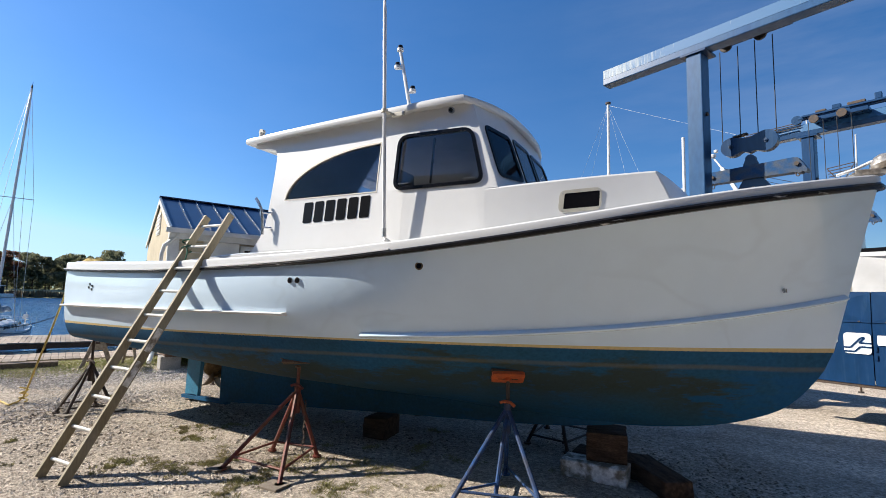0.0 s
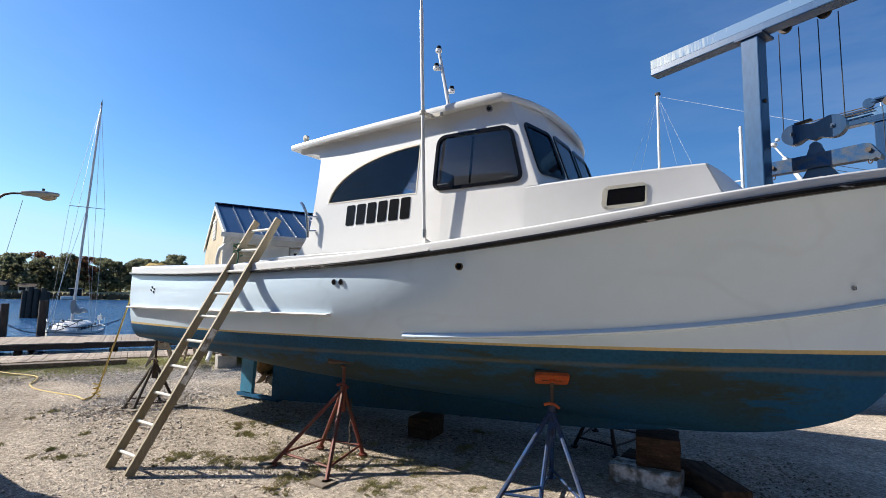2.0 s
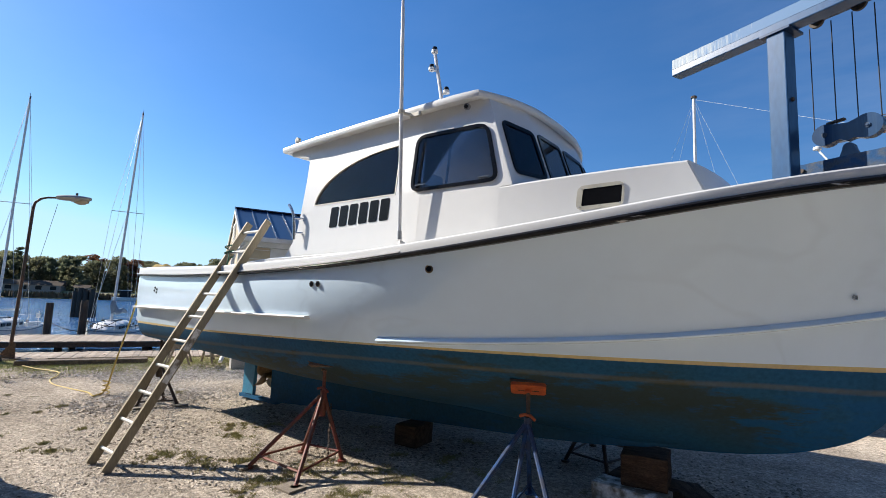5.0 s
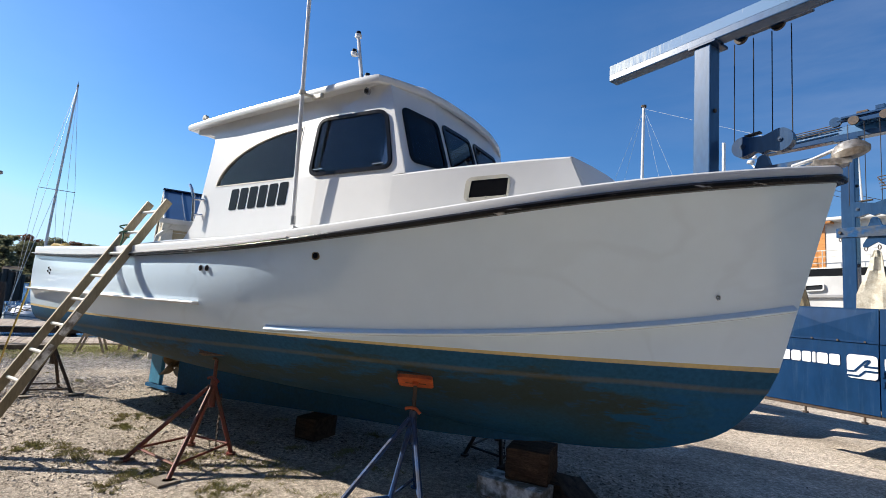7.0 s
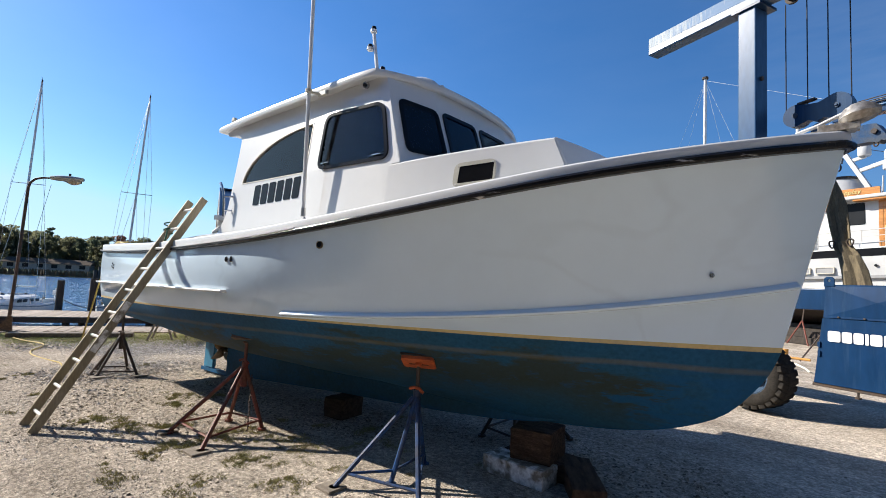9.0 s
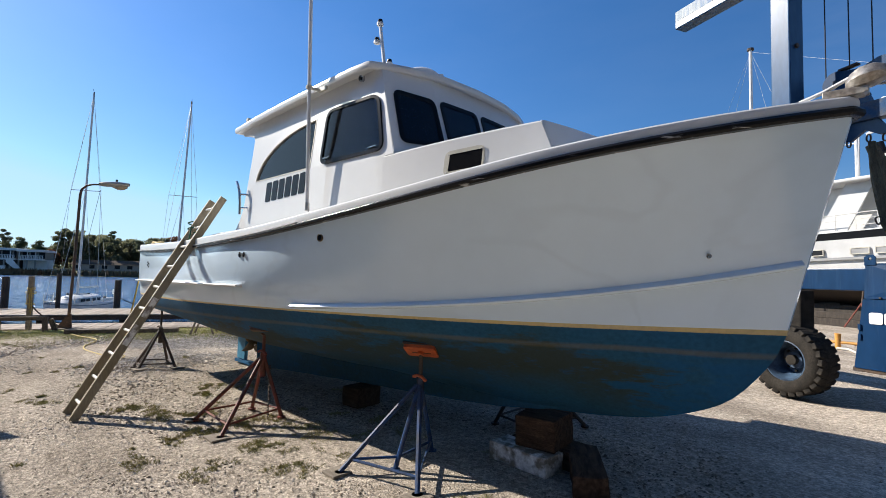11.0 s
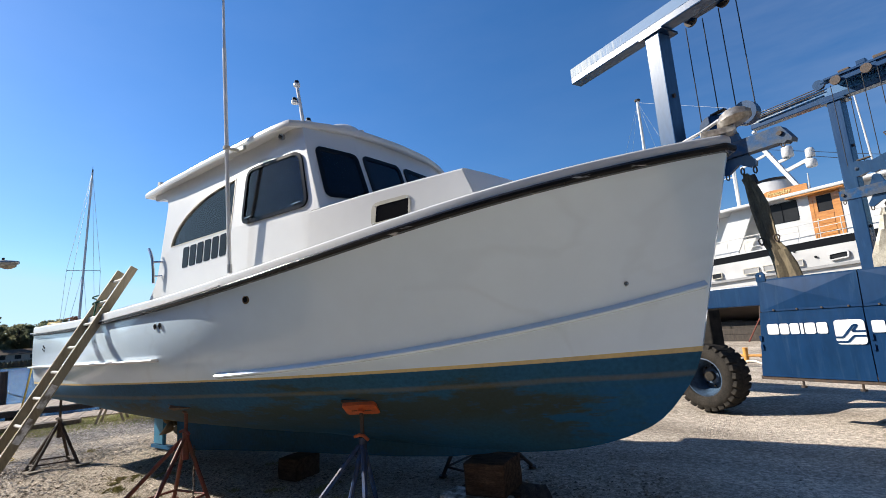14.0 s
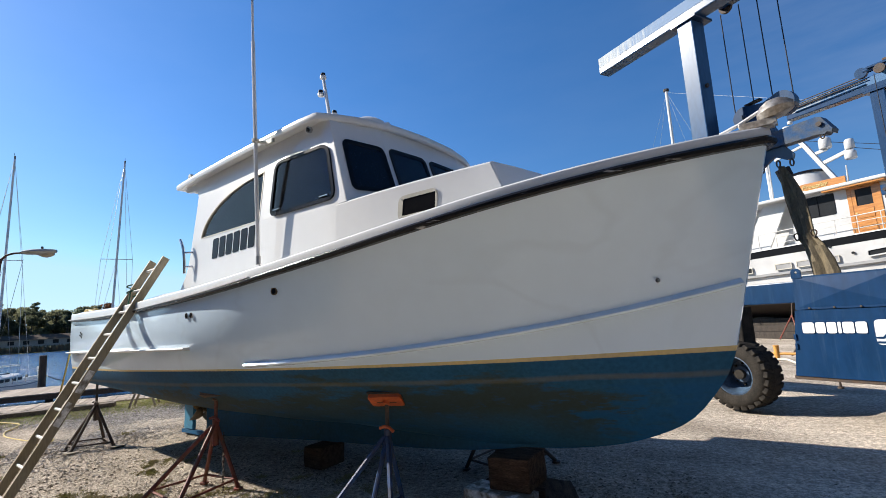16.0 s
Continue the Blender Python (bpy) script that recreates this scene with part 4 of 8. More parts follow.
def rail_path(x0, x1, zf, bf, n=60, nose=True, extra=0.0):
    """Starboard path forward, round the stem, and back to port."""
    stb = [Vector((x, -(bf(x) + extra), zf(x))) for x in (lerp(x0, x1, 1 - (1 - i / n) ** 1.5) for i in range(n + 1))]
    mid = [Vector((stb[-1].x + 0.03, 0, stb[-1].z))] if nose else []
    return stb + mid + [mirror(p) for p in reversed(stb)]


RAIL = rail_path(0.0, 9.36, sheer_z, sheer_b)


def rail_height(x):
    return float(np.interp(x, [0, 3.0, 6.5, 9.4], [0.45, 0.5, 0.98, 1.12]))


bm = B()
sweep(bm, RAIL, [(0.0, -0.004), (0.042, -0.002), (0.054, 0.012), (0.054, 0.032), (0.04, 0.047), (-0.03, 0.049)], closed=True, squash=rail_height)
part("rub_rail", bm, M_RUB, boat, "black rubber rub rail, scuffed", smooth=True)
bm = B()
sweep(bm, RAIL, [(0.024, 0.048), (0.026, 0.09), (0.022, 0.110), (0.012, 0.121), (-0.004, 0.125), (-0.09, 0.125), (-0.09, 0.05)], closed=True, squash=rail_height)
part("gunwale_cap", bm, M_GEL, boat, "white gunwale cap", smooth=True, angle=30)
# deck
bm = B()
rows = []
for i in range(41):
    x = 9.3 * i / 40
    b = max(sheer_b(x) - 0.05, 0.01)
    rows.append([(x, b * k / 4, sheer_z(x) + 0.075 + 0.05 * (1 - (k / 4) ** 2)) for k in range(-4, 5)])
grid(bm, rows)
part("deck", bm, M_GEL, boat, smooth=True)
# white strip along the rail seam
bm = B()
sweep(bm, rail_path(0.0, 5.6, lambda x: sheer_z(x) + 0.050 * rail_height(x), sheer_b, 30, False)[:31], [(0.0, 0.0), (0.045, 0.002), (0.045, 0.014), (0.0, 0.016)])
part("rail_strip", bm, M_GEL, boat)
# spray rail
sk = [5.18, 5.3, 6.0, 6.8, 7.6, 8.3, 8.8, 9.13]
spray_z = curve(sk, [1.343, 1.348, 1.383, 1.442, 1.526, 1.631, 1.728, 1.802])


def on_topside(x, z):
    """The hull's half breadth at a place on the topsides."""
    f, v = x / 9.3, 0.5
    for _ in range(25):
        p = topside(min(max(f, 0), 1), min(max(v, 0), 1))
        f += (x - p.x) / 9.3
        v -= (z - p.z) / max(sheer_z(x) - wl_z(min(x, 9.0)), 0.3)
        f, v = min(max(f, 0), 1), min(max(v, 0), 1)
    return topside(f, v)


for s in (1, -1):
    bm = B()
    pts = []
    for i in range(50):
        x = lerp(5.18, 9.12, i / 49)
        q = on_topside(x, spray_z(x))
        pts.append(Vector((q.x, q.y * s, q.z)))
    if s < 0:
        pts.reverse()
    sweep(bm, pts, [(-0.02, 0.034), (0.0, 0.026), (0.042, -0.006), (0.044, -0.012), (0.040, -0.018), (0.024, -0.026), (0.004, -0.032), (-0.02, -0.036)])
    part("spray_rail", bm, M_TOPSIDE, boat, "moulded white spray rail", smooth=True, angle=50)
    bm = B()
    pts = []
    for i in range(24):
        x = lerp(0.05, 4.38, i / 23)
        q = on_topside(x, 1.476 + 0.008 * x)
        pts.append(Vector((x, q.y * s, q.z)))
    if s < 0:
        pts.reverse()
    sweep(bm, pts, [(-0.02, 0.014), (0.068, 0.008), (0.076, 0.0), (0.068, -0.016), (-0.02, -0.024)])
    part("guard_rail", bm, M_GEL, boat, "white quarter guard rail", smooth=True, angle=25)


# wheelhouse
def side_y(x, z):
    d = max(0.0, x - 5.6)
    return 1.269 - (0.115 if z > 2.72 else 0.055) * (z - 2.72) - 0.02 * d - 0.06 * d * d


arch = [(5.2, 2.742), (5.2, 3.280)] + [(5.2 - 1.25 * math.sin(q), 2.742 + 0.538 * math.cos(q)) for q in (math.pi / 2 * k / 18 for k in range(1, 18))] + [(3.955, 2.742)]
window = rounded([(5.395, 2.738), (6.345, 2.750), (6.200, 3.312), (5.405, 3.316)], 0.115, 7)
wheelhouse_outline = [(3.34, 2.0), (3.42, 2.10), (3.53, 2.20), (3.63, 2.33), (3.69, 2.47), (3.72, 2.62), (3.735, 2.85), (3.74, 3.1), (3.735, 3.30), (3.70, 3.375), (3.60, 3.41), (3.42, 3.425), (3.36, 3.44), (3.36, 3.52),
                      (4.5, 3.555), (6.10, 3.585), (6.17, 3.56), (6.254, 3.32), (6.458, 2.706), (6.37, 2.70), (6.36, 2.2), (5.5, 2.06), (4.4, 2.0)]
for s in (-1, 1):
    bm = B()
    panel(bm, wheelhouse_outline, [arch, window], lambda u, v, k: (u, s * (side_y(u, v) - k), v), 0.04)
    side_ob = part("wheelhouse_side", bm, M_GEL, boat, "white fibreglass wheelhouse side")
    bm = B()
    panel(bm, window, [inset(window, 0.032)], lambda u, v, k: (u, s * (side_y(u, v) + 0.018 - k), v), 0.05)
    fr = part("window_frame", bm, M_FRAMEB, boat, "black rubber-lined window frame")
    bm = B()
    beam(bm, (5.79, s * (side_y(5.8, 2.8) - 0.022), 2.79), (5.80, s * (side_y(5.8, 3.24) - 0.022), 3.25), 0.02, 0.014, up=(1, 0, 0))
    part("mullion", bm, M_FRAMEB, fr)
    bm = B()
    panel(bm, inset(window, 0.02), [], lambda u, v, k: (u, s * (side_y(u, v) + 0.006 - k), v), 0.006)
    part("pane", bm, M_GLASS, fr, "dark tinted glass")
    bm = B()
    panel(bm, arch, [inset(arch, 0.016)], lambda u, v, k: (u, s * (side_y(u, v) + 0.004 - k), v), 0.03)
    fr = part("arch_trim", bm, M_CREAM, boat)
    bm = B()
    panel(bm, inset(arch, 0.006), [], lambda u, v, k: (u, s * (side_y(u, v) - 0.014 - k), v), 0.006)
    part("pane", bm, M_GLASS, fr, "dark tinted arched side window")
# aft bulkhead with door opening, and floor and inner lining
bm = B()
panel(bm, [(-1.26, 2.0), (1.26, 2.0), (1.18, 3.5), (0.6, 3.56), (-0.6, 3.56), (-1.18, 3.5)], [[(-0.1, 2.12), (0.75, 2.12), (0.75, 3.4), (-0.1, 3.4)]], lambda u, v, k: (3.78 + k, u, v), 0.03)
part("aft_bulkhead", bm, M_GEL, boat)
bm = B()
box(bm, (3.8, -1.2, 2.02), (6.4, 1.2, 2.06))
box(bm, (5.9, -1.15, 2.06), (6.4, 1.15, 2.7))
box(bm, (5.0, -0.75, 2.06), (5.35, -0.35, 2.75), 0.03)
box(bm, (5.0, -0.75, 2.75), (5.1, -0.35, 3.15), 0.03)
part("cabin_interior", bm, M_DARKIN, boat)
bm = B()
box(bm, (3.84, -1.13, 3.435), (6.12, 1.13, 3.455))
part("headliner", bm, M_DARKIN, boat, "grey cabin headliner")

# windscreen: raked, side panes turned aft
SCREEN = [(6.25, -1.20), (6.375, -0.62), (6.38, 0.0), (6.375, 0.62), (6.25, 1.20)]
for k in range(4):
    (xa, ya), (xb, yb) = SCREEN[k], SCREEN[k + 1]
    w = math.hypot(xb - xa, yb - ya)

    def on_screen(u, v, d, xa=xa, ya=ya, xb=xb, yb=yb, w=w):
        t = u / w
        rake = 0.34 * (3.34 - v)
        nx, ny = (yb - ya) / w, -(xb - xa) / w
        y0, y1 = (math.copysign(side_y(6.25 + rake, v), q) if abs(q) > 1 else q for q in (ya, yb))
        return (lerp(xa, xb, t) + rake + nx * -d, lerp(y0, y1, t) + ny * -d, v)

    lo = 0.09 if k == 0 else 0.035
    hi = w - (0.09 if k == 3 else 0.035)
    hole = rounded([(lo, 2.83), (hi, 2.86 if k in (0, 3) else 2.87), (hi, (3.345, 3.375, 3.36, 3.36)[k]), (lo, (3.36, 3.36, 3.375, 3.345)[k])], 0.075)
    bm = B()
    panel(bm, [(0, 2.695), (w, 2.695), (w, 3.56 + 0.04 * (1 - (yb / 1.3) ** 2)), (0, 3.56 + 0.04 * (1 - (ya / 1.3) ** 2))], [hole], on_screen, 0.04)
    part("windscreen_panel", bm, M_GEL, boat)
    bm = B()
    panel(bm, inset(hole, -0.004), [inset(hole, 0.035)], lambda u, v, d: on_screen(u, v, d - 0.014), 0.04)
    fr = part("windscreen_frame", bm, M_FRAMEB, boat, "black windscreen frame")
    bm = B()
    panel(bm, inset(hole, 0.02), [], lambda u, v, d: on_screen(u, v, d - 0.004), 0.006)
    part("pane", bm, M_GLASS, fr, "dark tinted glass")

# roof with rolled brim
bm = B()


def roof_edge(n=14):
    pts = [(3.28, -1.27), (3.9, -1.30), (4.7, -1.305), (5.5, -1.295), (5.9, -1.285)]
    pts += [(6.13 - 0.06 * (1 - k / 3), -1.27 + 0.02 * k / 3) for k in range(1, 4)]
    for k in range(1, n):
        y = lerp(-1.25, 0, k / n)
        pts.append((float(np.interp(abs(y), [0, 0.5, 0.87, 1.1, 1.25], [6.375, 6.355, 6.285, 6.20, 6.137])), y))
    full = pts + [(6.375, 0)] + [(x, -y) for x, y in reversed(pts)]
    return full


def roof_z(x):
    return 3.545 + 0.068 * min(1, max(0, (x - 3.3) / 2.8))


edge = roof_edge()
sections = []
for scale, dz in ((0.90, -0.058), (0.955, -0.058), (0.966, -0.063), (0.972, -0.076), (0.99, -0.078), (0.998, -0.072), (1.002, -0.055), (1.002, -0.030), (0.996, -0.010), (0.982, 0.001), (0.95, 0.008), (0.8, 0.018), (0.55, 0.026), (0.28, 0.030), (0.0, 0.032)):
    sections.append([(4.8 + (x - 4.8) * scale, y * scale, roof_z(4.8 + (x - 4.8) * scale) + dz + 0.042 * (1 - (y * scale / 1.3) ** 2)) for x, y in edge])
grid(bm, sections, closed=True)
bm.faces.new([bm.verts.new(p) for p in [(x, y, z) for x, y, z in sections[0]]])
bmesh.ops.remove_doubles(bm, verts=bm.verts[:], dist=1e-4)
part("roof", bm, M_GEL, boat, "white cambered hardtop roof", smooth=True, angle=32)

# trunk cabin: its sides run on from the wheelhouse and curve inwards, the front leans forward to the deck
def trunk_top(x):
    s = x - 6.35
    return 1.222 - 0.130 * s - 0.070 * s * s, lerp(2.703, 2.807, s / 1.388)


def trunk_y(x, z):
    yt, zt = trunk_top(x)
    zb = sheer_z(x) + 0.05
    return lerp(yt + 0.030, yt + 0.006, (z - zb) / (zt - 0.02 - zb))


bm = B()
rows = []
for x in [6.35 + 1.388 * k / 12 for k in range(13)]:
    yt, zt = trunk_top(x)
    k = (x - 6.35) / 1.388
    xb = x + 0.15 * k**6
    zb = sheer_z(xb) + 0.05
    cr = 0.05 * (1 - k)
    half = [(xb, -yt - 0.030 + 0.015 * k**6, zb), (x, -yt - 0.006, zt - 0.02), (x, -yt + 0.004, zt - 0.006), (x, -yt + 0.02, zt)] + [(x, -yt * c, zt + cr * (1 - c * c)) for c in (0.75, 0.45, 0.2)]
    rows.append(half + [(x, 0, zt + cr)] + [(a, -b, c) for a, b, c in reversed(half)])
last = rows[-1]
front = []
for a, b, c in last:
    k = max(0.0, 1 - (b / 0.905) ** 2)
    front.append((7.888 + 0.30 * k, b * (1.0 if abs(b) > 0.9 else 1.02), min(c, sheer_z(7.9) + 0.06 + 0.04 * k)))
rows[-1] = [last[0]] + [(a + 0.19 * max(0.0, 1 - (b / 0.905) ** 2), b, c - 0.04 * max(0.0, 1 - (b / 0.905) ** 2)) for a, b, c in last[1:-1]] + [last[-1]]
grid(bm, rows + [front])
part("trunk_cabin", bm, M_GEL, boat, "white low trunk cabin on the foredeck", smooth=True, angle=25)


# ---- boat fittings ----
# side windows' number: plain bars
for k in range(6):
    x = 4.255 + 0.150 * k
    z = 2.470 + 0.004 * k
    bm = B()
    panel(bm, rounded([(x, z), (x + 0.118, z + 0.003), (x + 0.128, z + 0.228), (x + 0.010, z + 0.225)], 0.02, 3), [], lambda u, v, d: (u, -side_y(u, v) - 0.004 + d, v), 0.004)
    part("number_bar", bm, M_BLACK, boat, "black painted bar")
# portlight
port = rounded([(6.985, 2.450), (7.325, 2.476), (7.332, 2.670), (6.997, 2.644)], 0.055, 4)


bm = B()
port_hole = rounded([(7.026, 2.482), (7.310, 2.504), (7.316, 2.640), (7.038, 2.618)], 0.012, 4)
panel(bm, port, [port_hole], lambda u, v, d: (u, -trunk_y(u, v) - 0.007 + d, v), 0.015)
fr = part("portlight_frame", bm, M_CREAM, boat, "cream plastic portlight frame", smooth=True)
bm = B()
panel(bm, rounded([(7.018, 2.474), (7.318, 2.497), (7.324, 2.648), (7.03, 2.626)], 0.01, 3), [], lambda u, v, d: (u, -trunk_y(u, v) - 0.004 + d, v), 0.004)
part("portlight_pane", bm, M_BLACK, fr, "dark portlight pane")
mid = inset(port, 0.016)
for u, v in (mid[2], mid[7], mid[12], mid[17], ((mid[2][0] + mid[7][0]) / 2, (mid[2][1] + mid[7][1]) / 2), ((mid[12][0] + mid[17][0]) / 2, (mid[12][1] + mid[17][1]) / 2)):
    bm = B()
    disc(bm, (u, -trunk_y(u, v) - 0.008, v), (0, 1, 0), 0.006, 0.006, 8)
    part("screw", bm, M_GALV, fr)
# exhaust and through-hull fittings


def through_hull(x, z, r, material, label, name="through_hull"):
    q = on_topside(x, z)
    bm = B()
    q2 = on_topside(x + 0.05, z)
    t = (q2 - q)
    o = Vector((t.y, -t.x, 0)).normalized()
    disc(bm, q + o * 0.003, o, r, 0.012, 18)
    f = part(name, bm, material, boat, label, smooth=True)
    bm = B()
    disc(bm, q + o * 0.008, o, r * 0.66, 0.006, 16)
    part("bore", bm, M_BLACK, f)


through_hull(5.864, 1.98, 0.036, M_BRONZE, "dull bronze through-hull fitting")
for x in (4.475, 4.565):
    through_hull(x, 1.80 + 0.009 * x, 0.030, M_STEEL, "polished steel through-hull fitting")
q = on_topside(8.66, 1.84)
bm = B()
disc(bm, q + Vector((0.004, -0.008, 0)), (0.5, -0.85, 0), 0.016, 0.010, 14)
tube(bm, [q + Vector((0.0, -0.008, 0.016)), q + Vector((0.014, -0.034, 0.010)), q + Vector((0.014, -0.034, -0.012)), q + Vector((0.0, -0.008, -0.016))], 0.006, 6)
part("bow_eye", bm, M_STEEL, boat, "stainless bow eye", smooth=True)
# small slotted drains at the quarter, each with a pale rim
for x, z in ((0.770, 1.770), (0.843, 1.745), (0.745, 1.727), (0.828, 1.702)):
    q = on_topside(x, z)
    bm = B()
    disc(bm, q + Vector((0, -0.002, 0)), (0, -1, 0), 0.020, 0.006, 12)
    rim = part("scupper", bm, M_STEEL, boat, "small steel-rimmed drain", smooth=True)
    bm = B()
    beam(bm, q + Vector((-0.014, -0.006, 0.009)), q + Vector((0.014, -0.006, -0.009)), 0.012, 0.006)
    part("slot", bm, M_FRAMEB, rim)
# aerial on the wheelhouse side
bm = B()
tube(bm, [(5.395, -1.395, 2.27), (5.345, -1.395, 3.52), (5.30, -1.395, 4.6)], 0.019, 10)
tube(bm, [(5.30, -1.395, 4.6), (5.20, -1.395, 7.4)], 0.014, 8, 0.006)
ant = part("aerial", bm, M_GEL, boat, "tall white whip aerial", smooth=True)
bm = B()
tube(bm, [(5.40, -1.395, 2.25), (5.43, -1.34, 2.22), (5.44, -1.32, 2.20)], 0.02, 8)
disc(bm, (5.44, -1.325, 2.19), (0, 0.3, 1), 0.04, 0.012, 12)
part("aerial_foot", bm, M_GALV, ant, "steel ratchet mount", smooth=True)
bm = B()
tube(bm, [(5.397, -1.395, 2.27), (5.394, -1.395, 2.35)], 0.023, 10)
part("ferrule", bm, M_GALV, ant, "steel ferrule", smooth=True)
bm = B()
tube(bm, [(5.345, -1.395, 3.51), (5.40, -1.30, 3.50)], 0.016, 8)
disc(bm, (5.345, -1.395, 3.515), (0, 0, 1), 0.034, 0.03, 12)
box(bm, (5.38, -1.315, 3.475), (5.52, -1.29, 3.52), 0.006)
part("aerial_bracket", bm, M_CREAM, ant)
# roof light mast
mast_a, mast_b = Vector((4.86, 0.04, 3.66)), Vector((4.53, 0.09, 5.08))
bm = B()
tube(bm, [mast_a, mast_b], 0.028, 10, 0.022)
lm = part("light_mast", bm, M_GEL, boat, "white folding light mast", smooth=True)
for k, dx in ((0.985, 0.0), (0.80, -0.07), (0.55, 0.07)):
    p = mast_a.lerp(mast_b, k) + Vector((dx, dx * 0.4, 0))
    bm = B()
    disc(bm, p + Vector((0, 0, 0.0)), (0, 0, 1), 0.045, 0.035, 12)
    beam(bm, p + Vector((-dx, -dx * 0.4, -0.02)), p + Vector((0, 0, -0.02)), 0.03, 0.02)
    nl = part("navigation_light", bm, M_GEL, lm, "white navigation light", smooth=True)
    bm = B()
    disc(bm, p + Vector((0, 0, 0.04)), (0, 0, 1), 0.04, 0.045, 12, 0.03)
    part("lens", bm, M_BLACK, nl, smooth=True)
# radome, hatch light and aft fitting on the roof
bm = B()
rows = [[(5.93 + rr * math.cos(q), -0.42 + rr * math.sin(q), z) for q in (2 * math.pi * j / 28 for j in range(28))] for rr, z in ((0.17, 3.6), (0.2, 3.68), (0.205, 3.74), (0.19, 3.79), (0.14, 3.825), (0.02, 3.84))]
bm.faces.new(grid(bm, rows, closed=True)[-1])
part("radome", bm, M_GEL, boat, "white low radar dome", smooth=True)
bm = B()
disc(bm, (6.18, -0.38, 3.68), (0, 0, 1), 0.05, 0.12, 14, 0.03)
part("horn", bm, M_GEL, boat, smooth=True)
bm = B()
disc(bm, (3.40, -1.15, 3.60), (0, 0, 1), 0.03, 0.08, 10)
disc(bm, (3.40, -1.15, 3.65), (0, 1, 0), 0.035, 0.04, 10)
part("stern_light", bm, M_CREAM, boat, smooth=True)
bm = B()
disc(bm, (6.0, -1.235, 3.478), (0.1, -1, -0.2), 0.03, 0.03, 16)
dl = part("deck_light", bm, M_STEEL, boat, "small round side deck light", smooth=True)
bm = B()
disc(bm, (6.0, -1.252, 3.475), (0.1, -1, -0.2), 0.018, 0.008, 12)
part("lens", bm, M_BLACK, dl)
# grab rail behind the wheelhouse
bm = B()
tube(bm, [(3.60, -1.35, 2.78), (3.645, -1.35, 2.73), (3.70, -1.35, 2.64), (3.725, -1.35, 2.5), (3.735, -1.35, 2.36)], 0.016, 8)
for z, x in ((2.61, 3.71), (2.44, 3.73)):
    tube(bm, [(x, -1.35, z), (x + 0.07, -1.27, z)], 0.012, 6)
part("grab_rail", bm, M_STEEL, boat, "bent stainless grab rail", smooth=True)
# bow roller carrying a small plough anchor
M_ANCHOR = mat("weathered_steel", (0.46, 0.43, 0.38), rough=0.36, metal=0.6, col2=(0.26, 0.22, 0.18), scale=16, var=0.3)
bm = B()
box(bm, (9.24, -0.055, 2.835), (9.46, -0.045, 2.875), 0.004)
box(bm, (9.24, 0.045, 2.835), (9.46, 0.055, 2.875), 0.004)
box(bm, (9.20, -0.055, 2.828), (9.44, 0.055, 2.838), 0.003)
br = part("bow_roller", bm, M_ANCHOR, boat, "weathered steel bow roller")
bm = B()
disc(bm, (9.43, 0, 2.862), (0, 1, 0), 0.03, 0.085, 16)
part("roller", bm, M_GALV, br, smooth=True)
bm = B()
tube(bm, [(9.12, -0.02, 2.845), (9.24, -0.015, 2.885), (9.36, 0.0, 2.945), (9.42, 0.0, 2.97)], 0.013, 8)
part("anchor_shank", bm, M_GEL, br, "white painted anchor shank", smooth=True)
bm = B()
body = []
for x, hw, z0, z1 in ((9.35, 0.03, 2.875, 2.925), (9.375, 0.065, 2.862, 2.975), (9.42, 0.088, 2.858, 3.008), (9.48, 0.085, 2.872, 3.018), (9.53, 0.062, 2.895, 3.0), (9.565, 0.03, 2.922, 2.972)):
    body.append([(x, 0, z1), (x, -hw * 0.7, lerp(z0, z1, 0.85)), (x, -hw, lerp(z0, z1, 0.45)), (x, -hw * 0.75, lerp(z0, z1, 0.12)), (x, 0, z0), (x, hw * 0.75, lerp(z0, z1, 0.12)), (x, hw, lerp(z0, z1, 0.45)), (x, hw * 0.7, lerp(z0, z1, 0.85))])
gv = grid(bm, body, closed=True)
bm.faces.new(gv[0])
bm.faces.new(gv[-1])
part("anchor_fluke", bm, M_ANCHOR, br, "dull galvanised plough fluke", smooth=True, angle=28)
# fittings on the window's lower corners
for x in (5.52, 6.2):
    bm = B()
    beam(bm, (x - 0.06, -side_y(x, 2.8) - 0.02, 2.80), (x + 0.06, -side_y(x, 2.8) - 0.02, 2.802), 0.01, 0.008)
    part("window_latch", bm, M_STEEL, boat)
# coaming seam behind the wheelhouse
bm = B()
sweep(bm, [(0.05, -1.38, 2.08), (1.5, -1.46, 2.06), (2.6, -1.50, 2.05), (3.1, -1.49, 2.09), (3.5, -1.47, 2.12), (5.0, -1.46, 2.15), (6.4, -1.33, 2.26)], [(0.02, -0.06), (0.02, 0.01), (0.0, 0.02), (-0.1, 0.02), (-0.1, -0.06)])
part("coaming", bm, M_GEL, boat, smooth=True)


